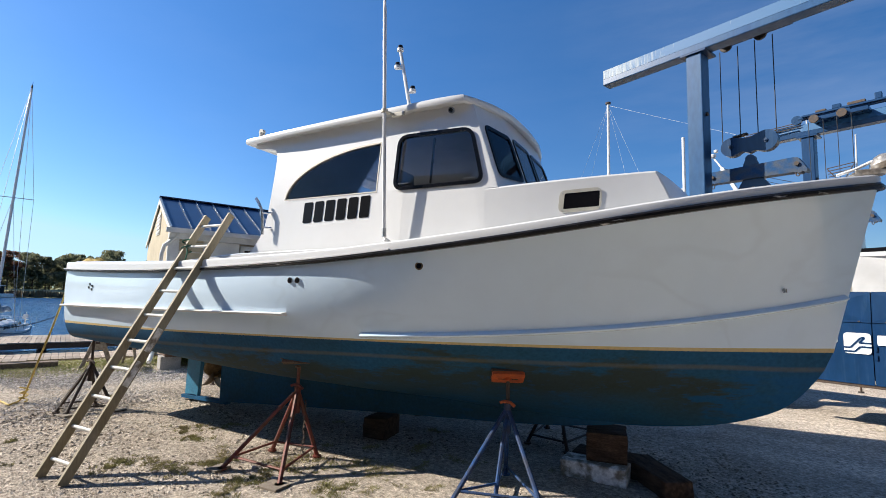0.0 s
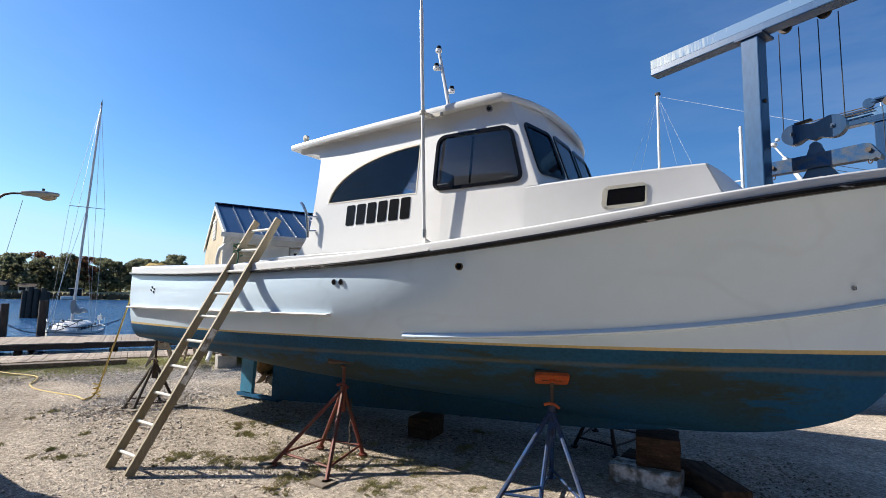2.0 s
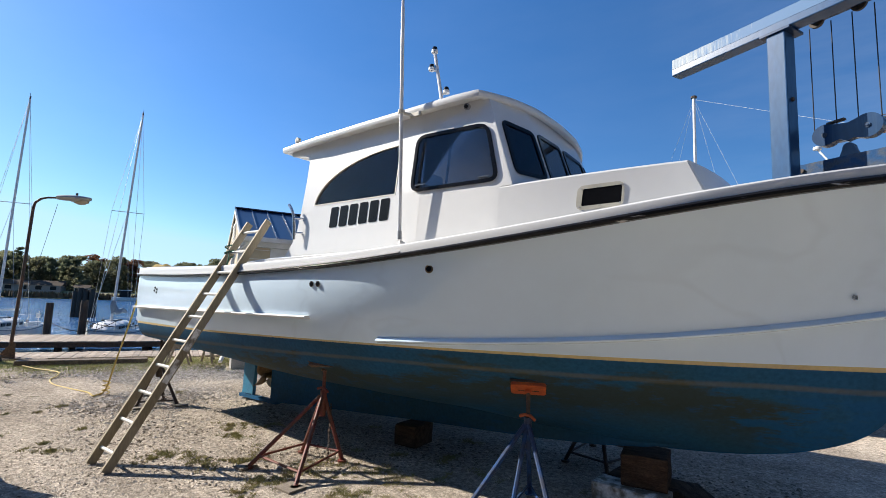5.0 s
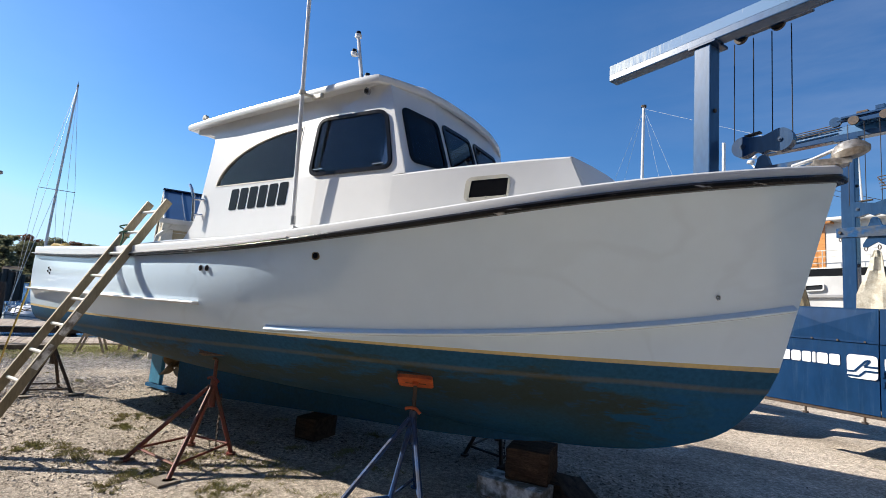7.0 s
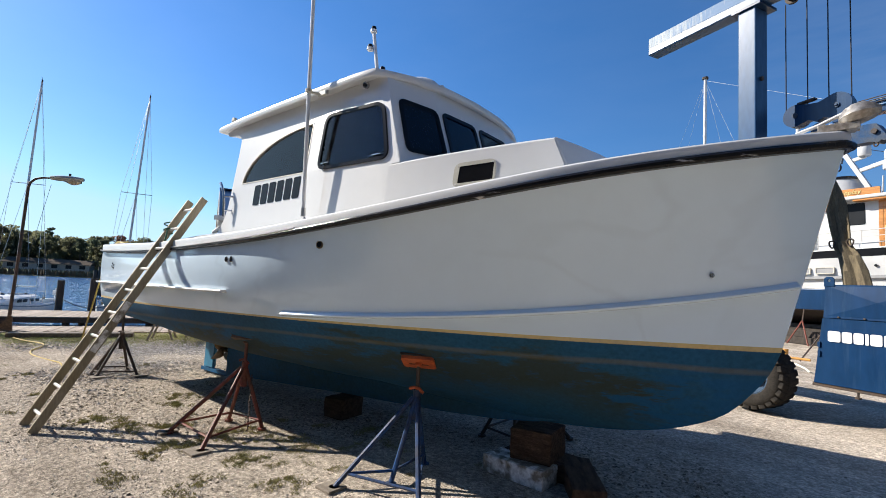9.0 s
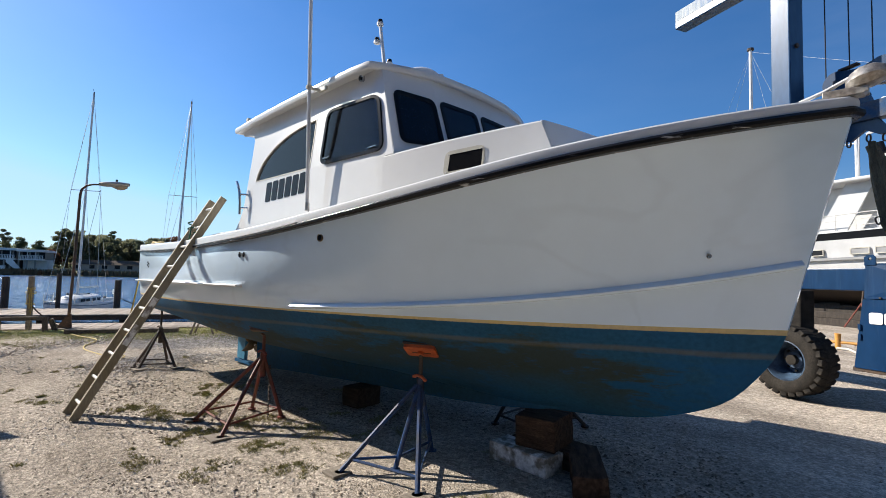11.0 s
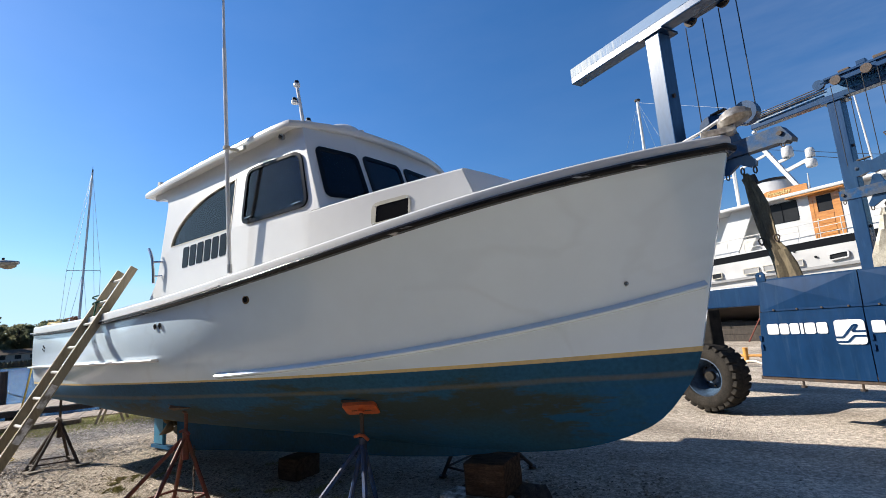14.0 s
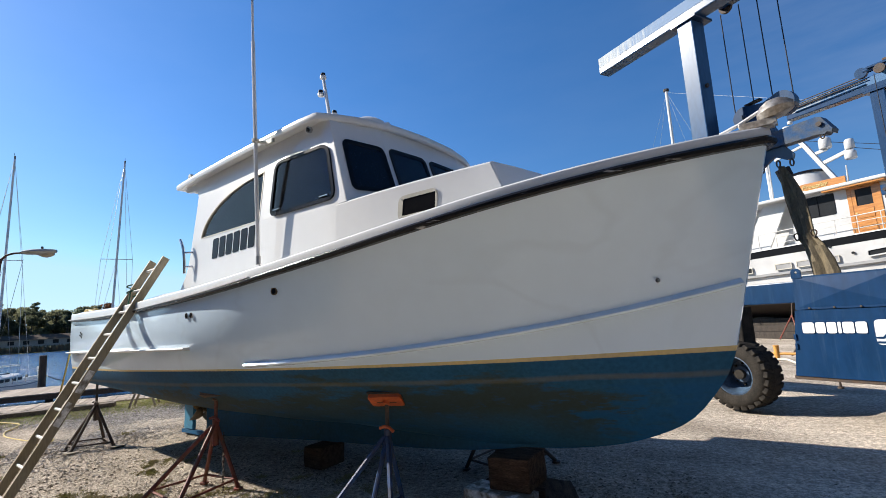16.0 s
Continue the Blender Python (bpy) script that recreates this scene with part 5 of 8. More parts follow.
# ---- ladder ----
ladder = thing("ladder", label="weathered fibreglass extension ladder leaning on the boat's side", category="ladder")
RAILS = ((Vector((3.076, -2.766, 0.0)), Vector((3.200, -1.344, 2.613))), (Vector((2.690, -2.766, 0.0)), Vector((2.758, -1.324, 2.613))))
for k, (p0, p1) in enumerate(RAILS):
    bm = B()
    beam(bm, p0, p1, 0.030, 0.085, up=(0, -1, 0.57))
    part("rail", bm, M_LADDER, ladder)
for k in range(10):
    t = (0.17 + 0.300 * k) / 3.02
    bm = B()
    a, b = RAILS[0][0].lerp(RAILS[0][1], t), RAILS[1][0].lerp(RAILS[1][1], t)
    tube(bm, [a + (a - b).normalized() * 0.01, b], 0.0165, 10)
    part("rung", bm, M_RUNG, ladder, smooth=True)
for t in (0.30, 0.42):
    bm = B()
    a = RAILS[0][0].lerp(RAILS[0][1], t)
    b = RAILS[0][0].lerp(RAILS[0][1], t + 0.085)
    beam(bm, a + Vector((0.0165, 0, 0)), b + Vector((0.0165, 0, 0)), 0.003, 0.06, up=(0, -1, 0.57))
    part("sticker", bm, M_WHITEW, ladder, "worn pale warning sticker")
bm = B()
c = RAILS[1][0].lerp(RAILS[1][1], 0.838)
tube(bm, [c + Vector((0.05 * math.cos(q), 0.05 * math.sin(q), 0.012 * q - 0.03)) for q in (0.5 * i for i in range(26))], 0.009, 6)
tube(bm, [c + Vector((0.04, -0.03, 0.02)), c + Vector((0.09, -0.05, -0.03)), c + Vector((0.08, -0.06, -0.12)), c + Vector((0.06, -0.05, -0.2))], 0.009, 6)
part("lashing", bm, M_GREEN, ladder, "green rope lashing", smooth=True)


# ---- jack stands ----
def jack_stand(top, feet, material, pad_material, label, pad_dir, pad=(0.30, 0.16), brace=0.13, neck=0.74, chain=True, boards=(), handle_material=None):
    st = thing("jack_stand", label=label, category="boat stand", group="jack stands under the boat")
    top = Vector(top)
    hub = Vector((top.x, top.y, neck))
    low = [Vector((x, y, 0.02)) for x, y in feet]
    for f in low:
        bm = B()
        a = hub + (f - hub) * 0.05
        tube(bm, [a, f], 0.021, 8)
        disc(bm, (f.x, f.y, 0.012), (0, 0, 1), 0.045, 0.02, 10)
        part("leg", bm, material, st, smooth=True)
    bm = B()
    m = len(low)
    for i in range(m):
        a, b = low[i], low[(i + 1) % m]
        tube(bm, [a.lerp(hub, brace), b.lerp(hub, brace)], 0.012, 6)
    part("brace", bm, material, st, smooth=True)
    bm = B()
    tube(bm, [hub - Vector((0, 0, 0.24)), hub + Vector((0, 0, 0.03))], 0.034, 12)
    part("collar", bm, material, st, smooth=True)
    bm = B()
    tube(bm, [hub - Vector((0, 0, 0.1)), top - Vector((0, 0, 0.03))], 0.018, 10)
    part("screw", bm, M_DARKP if material != M_REDP else M_REDP, st, smooth=True)
    bm = B()
    tube(bm, [hub + Vector((-0.065, -0.03, 0.035)), hub + Vector((-0.02, -0.02, 0.05)), hub + Vector((0.03, -0.01, 0.045)), hub + Vector((0.07, 0.0, 0.01))], 0.014, 8)
    part("handle", bm, handle_material or pad_material, st, smooth=True)
    # pad lies along the hull
    o = Vector(pad_dir).normalized()
    x = Vector((0, 0, 1)).cross(o)
    x = x.normalized() if x.length > 0.2 else Vector((1, 0, 0))
    y = o.cross(x)
    m4 = Matrix((x, y, o)).transposed().to_4x4()
    m4.translation = top
    bm = B()
    plate = rounded([(-pad[0] / 2, -pad[1] / 2), (pad[0] / 2, -pad[1] / 2), (pad[0] / 2, pad[1] / 2), (-pad[0] / 2, pad[1] / 2)], 0.03, 4)
    panel(bm, plate, [], lambda u, v, k: m4 @ Vector((u, v, -0.02 + k)), 0.03)
    pd = part("pad", bm, pad_material, st, "tilted pad plate")
    bm = B()
    box(bm, (-pad[0] * 0.30, -pad[1] * 0.10, 0.009), (pad[0] * 0.30, -pad[1] * 0.04, 0.013), 0.0, m4)
    part("slot", bm, M_DARKP, pd)
    bm = B()
    disc(bm, m4 @ Vector((0, 0, 0.02)), o, 0.032, 0.03, 12)
    part("socket", bm, pad_material, pd, smooth=True)
    bm = B()
    box(bm, (-pad[0] * 0.53, -pad[1] * 0.52, -0.042), (pad[0] * 0.50, pad[1] * 0.54, -0.021), 0.004, m4)
    part("packing_board", bm, M_DARKP, pd, "dark packing board against the hull")
    for bx, by, w in boards:
        bm = B()
        box(bm, (bx - w, by - 0.09, 0.0), (bx + w, by + 0.09, 0.022), 0.004)
        part("foot_board", bm, M_WOOD, st)
    if chain:
        bm = B()
        for i in range(24):
            z = neck - 0.12 - i * 0.026
            disc(bm, (top.x + 0.07 + 0.006 * math.sin(i), top.y + 0.05, z), (1, 0, 0) if i % 2 else (0, 1, 0), 0.013, 0.006, 7)
        part("chain", bm, M_DARKP, st)
    return st


jack_stand((6.44, -0.80, 0.985), [(6.17, -1.44), (6.91, -1.25), (6.33, -0.52), (6.43, -1.06)], M_BLUEP, M_ORANGE,
           "blue steel jack stand with an orange pad under the bow", (0.24, -0.50, -0.83), pad=(0.30, 0.18), boards=((6.14, -1.45, 0.09), (6.93, -1.27, 0.09)), neck=0.72, chain=False)
jack_stand((4.26, -1.22, 0.965), [(3.90, -1.80), (4.67, -1.82), (4.42, -1.05), (3.88, -1.15)], M_REDP, M_WOODR,
           "rust-red steel jack stand under the boat's side", (0.12, -0.45, -0.88), pad=(0.34, 0.18), boards=((4.64, -1.85, 0.11), (3.86, -1.81, 0.07)), neck=0.71, handle_material=M_REDP)
jack_stand((0.24, -1.15, 1.03), [(0.43, -1.50), (0.66, -1.02), (0.12, -0.98), (-0.08, -1.36), (0.2, -1.52)], M_DARKP, M_DARKP,
           "dark rusty jack stand under the transom corner", (0, -0.1, -1), pad=(0.22, 0.16), boards=((0.47, -1.5, 0.1), (0.7, -1.0, 0.09)), neck=0.63, brace=0.09, chain=False)
jack_stand((6.50, 0.80, 0.985), [(6.22, 1.44), (6.95, 1.30), (6.70, 0.50), (6.2, 0.62)], M_DARKP, M_DARKP,
           "dark steel jack stand on the boat's port side", (0.35, 0.72, -0.62), neck=0.70)
jack_stand((4.26, 1.22, 0.965), [(3.98, 1.80), (4.70, 1.75), (4.42, 1.08), (3.9, 1.1)], M_DARKP, M_DARKP,
           "dark steel jack stand amidships to port", (0.12, 0.45, -0.88), neck=0.72)
jack_stand((0.24, 1.15, 1.03), [(0.43, 1.50), (0.66, 1.02), (0.12, 0.98), (-0.08, 1.36)], M_DARKP, M_DARKP,
           "dark rusty jack stand under the port quarter", (0, 0.1, -1), neck=0.62, chain=False)


# ---- blocks under the keel ----
def block(name, lo, hi, yaw, material, label, bevel=0.012, rough_amount=0.0):
    bm = B()
    c = Vector(((lo[0] + hi[0]) / 2, (lo[1] + hi[1]) / 2, lo[2]))
    h = Vector(((hi[0] - lo[0]) / 2, (hi[1] - lo[1]) / 2, hi[2] - lo[2]))
    box(bm, (-h.x, -h.y, 0), (h.x, h.y, h.z), bevel)
    if rough_amount:
        bmesh.ops.subdivide_edges(bm, edges=bm.edges[:], cuts=3, use_grid_fill=True)
        for v in bm.verts:
            d = noise.noise_vector(v.co * 6 + c) * rough_amount
            v.co += Vector((d.x, d.y, d.z * 0.5 if v.co.z > 0.01 else 0))
    ob = part(name, bm, material, smooth=bool(rough_amount), angle=45)
    ob.matrix_world = pose(*c, 0, 0, yaw)
    return tagged(ob, label, "block")


block("timber_block", (6.80, -0.255, 0), (7.415, 0.02, 0.165), -3, M_WHITEW, "flaking white-painted timber block under the keel", rough_amount=0.006)
block("timber_block", (6.85, 0.035, 0), (7.50, 0.36, 0.165), -3, M_WOODK, "dark timber block under the keel", rough_amount=0.012)
block("keel_block", (7.0, -0.15, 0.167), (7.38, 0.27, 0.44), 8, M_WOODK, "dark stained block carrying the keel", rough_amount=0.016)
block("timber_beam", (7.28, -0.15, 0), (8.02, 0.11, 0.17), -58, M_WOODK, "dark timber beam lying beside the keel blocks", rough_amount=0.02)
block("keel_block", (4.38, -0.20, 0), (4.68, 0.18, 0.24), 4, M_WOODK, "dark block carrying the after keel", rough_amount=0.012)

# ---- work bench by the ladder ----
bench = thing("work_bench", label="rough brown timber work bench", category="bench")
for nm, lo, hi in (("top_beam", (-1.9, -3.92, 0.66), (2.24, -3.86, 0.80)), ("top_beam", (-1.9, -4.5, 0.66), (2.24, -4.44, 0.80)), ("bench_top", (-1.95, -4.52, 0.80), (2.26, -3.85, 0.835))):
    bm = B()
    box(bm, lo, hi, 0.004)
    part(nm, bm, M_BENCH, bench)
for x in (-1.8, 2.2):
    for y in (-3.70, -4.46):
        bm = B()
        beam(bm, (x, y, 0.0), (x, y, 0.8), 0.09, 0.045, up=(1, 0, 0))
        part("leg", bm, M_BENCH, bench)
        bm = B()
        beam(bm, (x - 0.42, y - 0.02, 0.0), (x - 0.16, y - 0.02, 0.66), 0.09, 0.04, up=(0, 1, 0))
        part("brace", bm, M_BENCH, bench)
for x in (-1.8, 2.2):
    bm = B()
    box(bm, (x - 0.022, -4.50, 0.655), (x + 0.022, -3.75, 0.795), 0.004)
    part("end_rail", bm, M_BENCH, bench)
# unseen block added for the shadow it casts by the bench; it closes the yard
bm = B()
box(bm, (-4.5, -9.0, 0.0), (0.85, -5.05, 3.0), 0.01)
tagged(part("shade_block", bm, M_WOODR), "plain dark unseen block added to cast a shadow", "shed", kind="structure")

# two unseen walls added to cut sky light and deepen shade; they close the yard
bm = B()
box(bm, (-6.0, -22.0, 0.0), (36.0, -13.0, 9.0), 0.01)
tagged(part("shade_block", bm, M_FARG), "plain grey unseen wall added behind the yard to block sky light", "shed", kind="structure")
bm = B()
box(bm, (16.0, -12.6, 0.0), (26.0, 4.0, 12.0), 0.01)
tagged(part("shade_block", bm, M_SLATE), "plain dark grey unseen wall added beyond the yard to block sky light", "shed", kind="structure")

# ---- yellow line from the transom and along the ground ----
bm = B()
pts = [(0.02, -1.40, 1.93), (-0.03, -1.42, 1.75), (-0.25, -1.45, 1.2), (-0.55, -1.47, 0.6), (-0.82, -1.46, 0.16), (-0.93, -1.48, 0.03), (-0.85, -1.58, 0.02), (-0.80, -1.66, 0.02), (-1.15, -1.62, 0.02), (-1.6, -1.7, 0.02), (-2.3, -1.78, 0.02), (-2.9, -1.68, 0.02), (-3.2, -1.52, 0.02), (-3.7, -1.33, 0.02), (-4.1, -1.36, 0.02), (-4.6, -1.5, 0.02), (-5.2, -1.58, 0.02)]
smooth = []
for k in range(len(pts) - 1):
    p0, p1, p2, p3 = (Vector(pts[max(0, min(len(pts) - 1, k + d))]) for d in (-1, 0, 1, 2))
    for u in (0, 0.2, 0.4, 0.6, 0.8):
        smooth.append(0.5 * (2 * p1 + (p2 - p0) * u + (2 * p0 - 5 * p1 + 4 * p2 - p3) * u * u + (3 * p1 - p0 - 3 * p2 + p3) * u**3))
tube(bm, smooth + [Vector(pts[-1])], 0.013, 7)
tagged(part("hose", bm, M_HOSE, smooth=True), "yellow hose hanging from the transom and trailing over the ground", "hose")
bm = B()
tube(bm, [(-0.84 + 0.05 * math.cos(q) * (1 + 0.2 * math.sin(q * 2.3)), -1.47 + 0.05 * math.sin(q), 0.03 + 0.012 * q) for q in (0.6 * i for i in range(30))], 0.011, 6)
tagged(part("rope_coil", bm, M_HOSE, smooth=True), "small tangle of yellow line on the ground", "rope")


# a coil of the same hose on the quarter coaming
bm = B()
tube(bm, [(0.30 + (0.27 - 0.004 * i) * math.cos(q), -1.29 + 0.075 * math.sin(q), 2.108 + 0.010 * (i // 12) + 0.006 * math.sin(3 * q)) for i, q in ((i, 0.524 * i) for i in range(40))], 0.010, 6)
tagged(part("hose_coil", bm, M_HOSE, smooth=True), "flat coil of yellow hose on the stern coaming", "hose")


# ---- sawhorses behind the boat ----
def sawhorse(feet, height, label):
    """Four splayed legs under a short beam; feet as two pairs."""
    sh = thing("sawhorse", label=label, category="sawhorse", group="sawhorses by the bank")
    (a0, a1), (b0, b1) = [[Vector((x, y, 0)) for x, y in pair] for pair in feet]
    ta, tb = (a0 + a1) / 2 + Vector((0, 0, height)), (b0 + b1) / 2 + Vector((0, 0, height))
    along = (tb - ta).normalized() * 0.15
    for f, t in ((a0, ta), (a1, ta), (b0, tb), (b1, tb)):
        bm = B()
        beam(bm, f, t + (f - t) * 0.06, 0.045, 0.06, up=(0.909, -0.416, 0))
        part("leg", bm, M_WOOD, sh)
    bm = B()
    beam(bm, ta - along + Vector((0, 0, 0.03)), tb + along + Vector((0, 0, 0.03)), 0.09, 0.10)
    part("beam", bm, M_WOOD, sh)
    for s, t in ((a0, a1), (b0, b1)):
        bm = B()
        beam(bm, s.lerp(t, 0.28) + Vector((0, 0, height * 0.55)), s.lerp(t, 0.72) + Vector((0, 0, height * 0.55)), 0.03, 0.09)
        part("gusset", bm, M_WOOD, sh)


sawhorse((((-3.62, 0.62), (-3.46, 1.14)), ((-3.98, 0.86), (-3.84, 1.38))), 0.78, "grey weathered timber sawhorse on the grass")
sawhorse((((-3.85, 1.62), (-3.40, 1.66)), ((-4.45, 1.95), (-4.05, 2.05))), 0.78, "grey weathered timber sawhorse beside the house")

# ---- boat lift ----
M_ARM = mat("worn_lift_blue", (0.013, 0.055, 0.14), rough=0.35, col2=(0.06, 0.075, 0.10), scale=6, fine=40, var=0.2, contrast=0.35, spec=0.15)
lift = thing("travel_lift", BANK, "blue steel mobile boat lift with slings and rubber tyres", "boat lift")


def lift_box(name, lo, hi, material=M_LIFT, bevel=0.015, label="", parent=None):
    bm = B()
    box(bm, lo, hi, bevel)
    return part(name, bm, material, parent or lift, label)


for r, z0, rb, dz in ((8.73, 1.9, 9.41, 0.0), (16.3, 1.9, 15.62, -0.20)):
    for a in (5.08, 14.5):
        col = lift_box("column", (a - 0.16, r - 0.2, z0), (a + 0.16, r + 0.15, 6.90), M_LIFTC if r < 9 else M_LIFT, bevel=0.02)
        lift_box("cap_plate", (a - 0.26, r - 0.24, 6.90), (a + 0.26, r + 0.26, 6.95), bevel=0.005)
        for z in (5.6, 3.4):
            bm = B()
            disc(bm, (a + 0.17, r - 0.05, z), (1, 0, 0), 0.04, 0.05, 10)
            part("stud", bm, M_DARKP, col)
    bm = B()
    box(bm, (2.94, r - 0.2, 6.95), (16.5, r + 0.1, 7.33), 0.02)
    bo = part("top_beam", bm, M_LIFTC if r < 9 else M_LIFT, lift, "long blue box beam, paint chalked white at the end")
    bm = B()
    box(bm, (2.96, r - 0.204, 7.10), (8.0, r - 0.2005, 7.315), 0.0)
    part("chalked_side", bm, M_LIFTW, bo, "chalky weathered paint")
    lift_box("chassis_beam", (2.2, r - 0.35, 1.60), (16.8, r + 0.45, 1.92))
    # sheaves on the inner side of the beam
    lift_box("hoist_bracket", (5.3, min(r, rb) + 0.1, 7.24), (6.6, max(r, rb) + 0.02, 7.36))
    for a in (5.38, 6.03):
        bm = B()
        disc(bm, (a, rb, 7.27), (0, 1, 0), 0.12, 0.06, 20)
        part("sheave", bm, M_DARKP, lift)
    for a in (5.24, 5.59, 5.91, 6.23):
        bm = B()
        tube(bm, [(a, rb + 0.04, 7.2), (a, rb + 0.04, 5.06 + dz)], 0.0095, 6)
        part("cable", bm, M_CABLE, lift)
    # hanging block
    bm = B()
    outline = [(5.42 + 0.2 * math.cos(q), 5.02 + dz + 0.2 * math.sin(q)) for q in (radians(d) for d in range(60, 301, 15))]
    outline += [(5.64, 4.88 + dz), (5.75, 4.82 + dz), (5.86, 4.86 + dz)]
    outline += [(6.05 + 0.215 * math.cos(q), 5.02 + dz + 0.215 * math.sin(q)) for q in (radians(d) for d in range(-105, 121, 15))]
    outline += [(5.78, 5.15 + dz), (5.62, 5.17 + dz)]
    panel(bm, outline, [], lambda u, v, d: (u, rb - 0.03 + d, v), 0.13)
    blk = part("hanging_block", bm, M_LIFT, lift, "blue double-sheave hanging block")
    bm = B()
    beam(bm, (5.45, rb + 0.03, 5.23 + dz), (5.72, rb + 0.03, 5.25 + dz), 0.1, 0.03)
    part("keeper_bar", bm, M_DARKP, blk)
    for a in (5.42, 6.05):
        bm = B()
        disc(bm, (a, rb - 0.04, 5.02 + dz), (0, 1, 0), 0.045, 0.02, 14)
        disc(bm, (a, rb - 0.055, 5.02 + dz), (0, 1, 0), 0.02, 0.03, 8)
        part("pin", bm, M_ARM, blk, smooth=True)
        bm = B()
        disc(bm, (a, rb + 0.13, 5.02 + dz), (0, 1, 0), 0.2, 0.06, 24)
        part("sheave", bm, M_LIFT, blk, smooth=True)
    bm = B()
    disc(bm, (5.76, rb + 0.04, 4.70 + dz), (0, 1, 0), 0.09, 0.12, 14)
    panel(bm, [(5.60, 4.50 + dz), (5.69, 4.74 + dz), (5.83, 4.74 + dz), (5.92, 4.50 + dz)], [], lambda u, v, d: (u, rb - 0.02 + d, v), 0.12)
    part("clevis", bm, M_LIFT, blk, smooth=True)
    bm = B()
    panel(bm, [(4.97, 4.29 + dz), (6.50, 4.27 + dz), (6.60, 4.24 + dz), (6.64, 4.27 + dz), (6.70, 4.24 + dz), (6.72, 4.30 + dz), (6.64, 4.44 + dz), (6.58, 4.54 + dz), (6.50, 4.56 + dz), (4.97, 4.54 + dz)], [], lambda u, v, d: (u, rb - 0.06 + d, v), 0.2)
    arm = part("spreader_arm", bm, M_ARM, lift, "blue spreader arm with scraped paint")
    for a in (5.05, 6.56):
        bm = B()
        disc(bm, (a, rb - 0.07, 4.42 + dz), (0, 1, 0), 0.04, 0.06, 12)
        part("pin", bm, M_DARKP, arm, smooth=True)
        bm = B()
        tube(bm, [(a + 0.03 * math.cos(q), rb - 0.03, 4.23 + dz + 0.045 * math.sin(q)) for q in (radians(d) for d in range(0, 361, 40))], 0.011, 6)
        part("eye", bm, M_DARKP, arm, smooth=True)
    bm = B()
    panel(bm, [(5.62, 4.29 + dz), (5.96, 4.29 + dz), (6.10, 4.10 + dz), (6.08, 4.02 + dz), (5.98, 4.02 + dz), (5.80, 4.13 + dz), (5.60, 4.0 + dz), (5.51, 4.01 + dz), (5.50, 4.08 + dz)], [], lambda u, v, d: (u, rb + d, v), 0.06)
    part("hook_plate", bm, M_LIFT, arm)
    for a, z in ((5.56, 3.97), (5.83, 4.0), (6.04, 3.96)):
        bm = B()
        tube(bm, [(a + 0.03 * math.cos(q), rb + 0.03, z + dz + 0.06 * math.sin(q)) for q in (radians(d) for d in range(0, 361, 40))], 0.013, 6)
        part("shackle", bm, M_DARKP, arm, smooth=True)

# slings
sling_rows = ((5.80, 5.90, 3.95), (5.79, 5.97, 3.78), (5.80, 6.04, 3.58), (5.83, 6.11, 3.36), (5.90, 6.16, 3.0), (5.96, 6.19, 2.72), (5.95, 6.23, 2.64), (6.00, 6.31, 2.50), (6.04, 6.40, 2.25), (6.08, 6.45, 2.0), (6.12, 6.50, 1.5), (6.14, 6.53, 0.9))
bm = B()
fr_rows = []
for i, (a0, a1, z) in enumerate(sling_rows):
    row = [(lerp(a0, a1, k / 6), 9.47 + 0.035 * math.sin(k * 1.9 + i) - 0.006 * i, z + 0.01 * math.sin(k * 2 + i)) for k in range(7)]
    fr_rows.append(row)
grid(bm, fr_rows)
grid(bm, [[(a, b + 0.035, c) for a, b, c in row] for row in fr_rows])
part("sling", bm, M_SLING, lift, "frayed khaki lifting sling", smooth=True)
for a0, z0 in ((5.95, 2.68), (6.20, 2.70)):
    bm = B()
    tube(bm, [(a0 + 0.04 * math.cos(q), 9.40 + 0.02 * math.sin(2 * q), z0 + 0.06 * math.sin(q)) for q in (radians(d) for d in range(0, 361, 30))], 0.012, 6)
    part("sling_tie", bm, M_DARKP, lift, smooth=True)
bm = B()
rows = [[(lerp(a0, a1, k / 5), 15.62 + 0.05 * math.sin(k * 1.7 + i), z) for k in range(6)] for i, (a0, a1, z) in enumerate(((5.72, 5.84, 3.72), (5.65, 5.88, 3.55), (5.56, 5.92, 3.2), (5.46, 5.96, 2.9), (5.36, 6.0, 2.6), (5.34, 6.02, 2.0)))]
grid(bm, rows)
grid(bm, [[(a, b + 0.05, c) for a, b, c in row] for row in rows])
part("sling", bm, M_CANVAS, lift, "off-white canvas lifting sling", smooth=True)

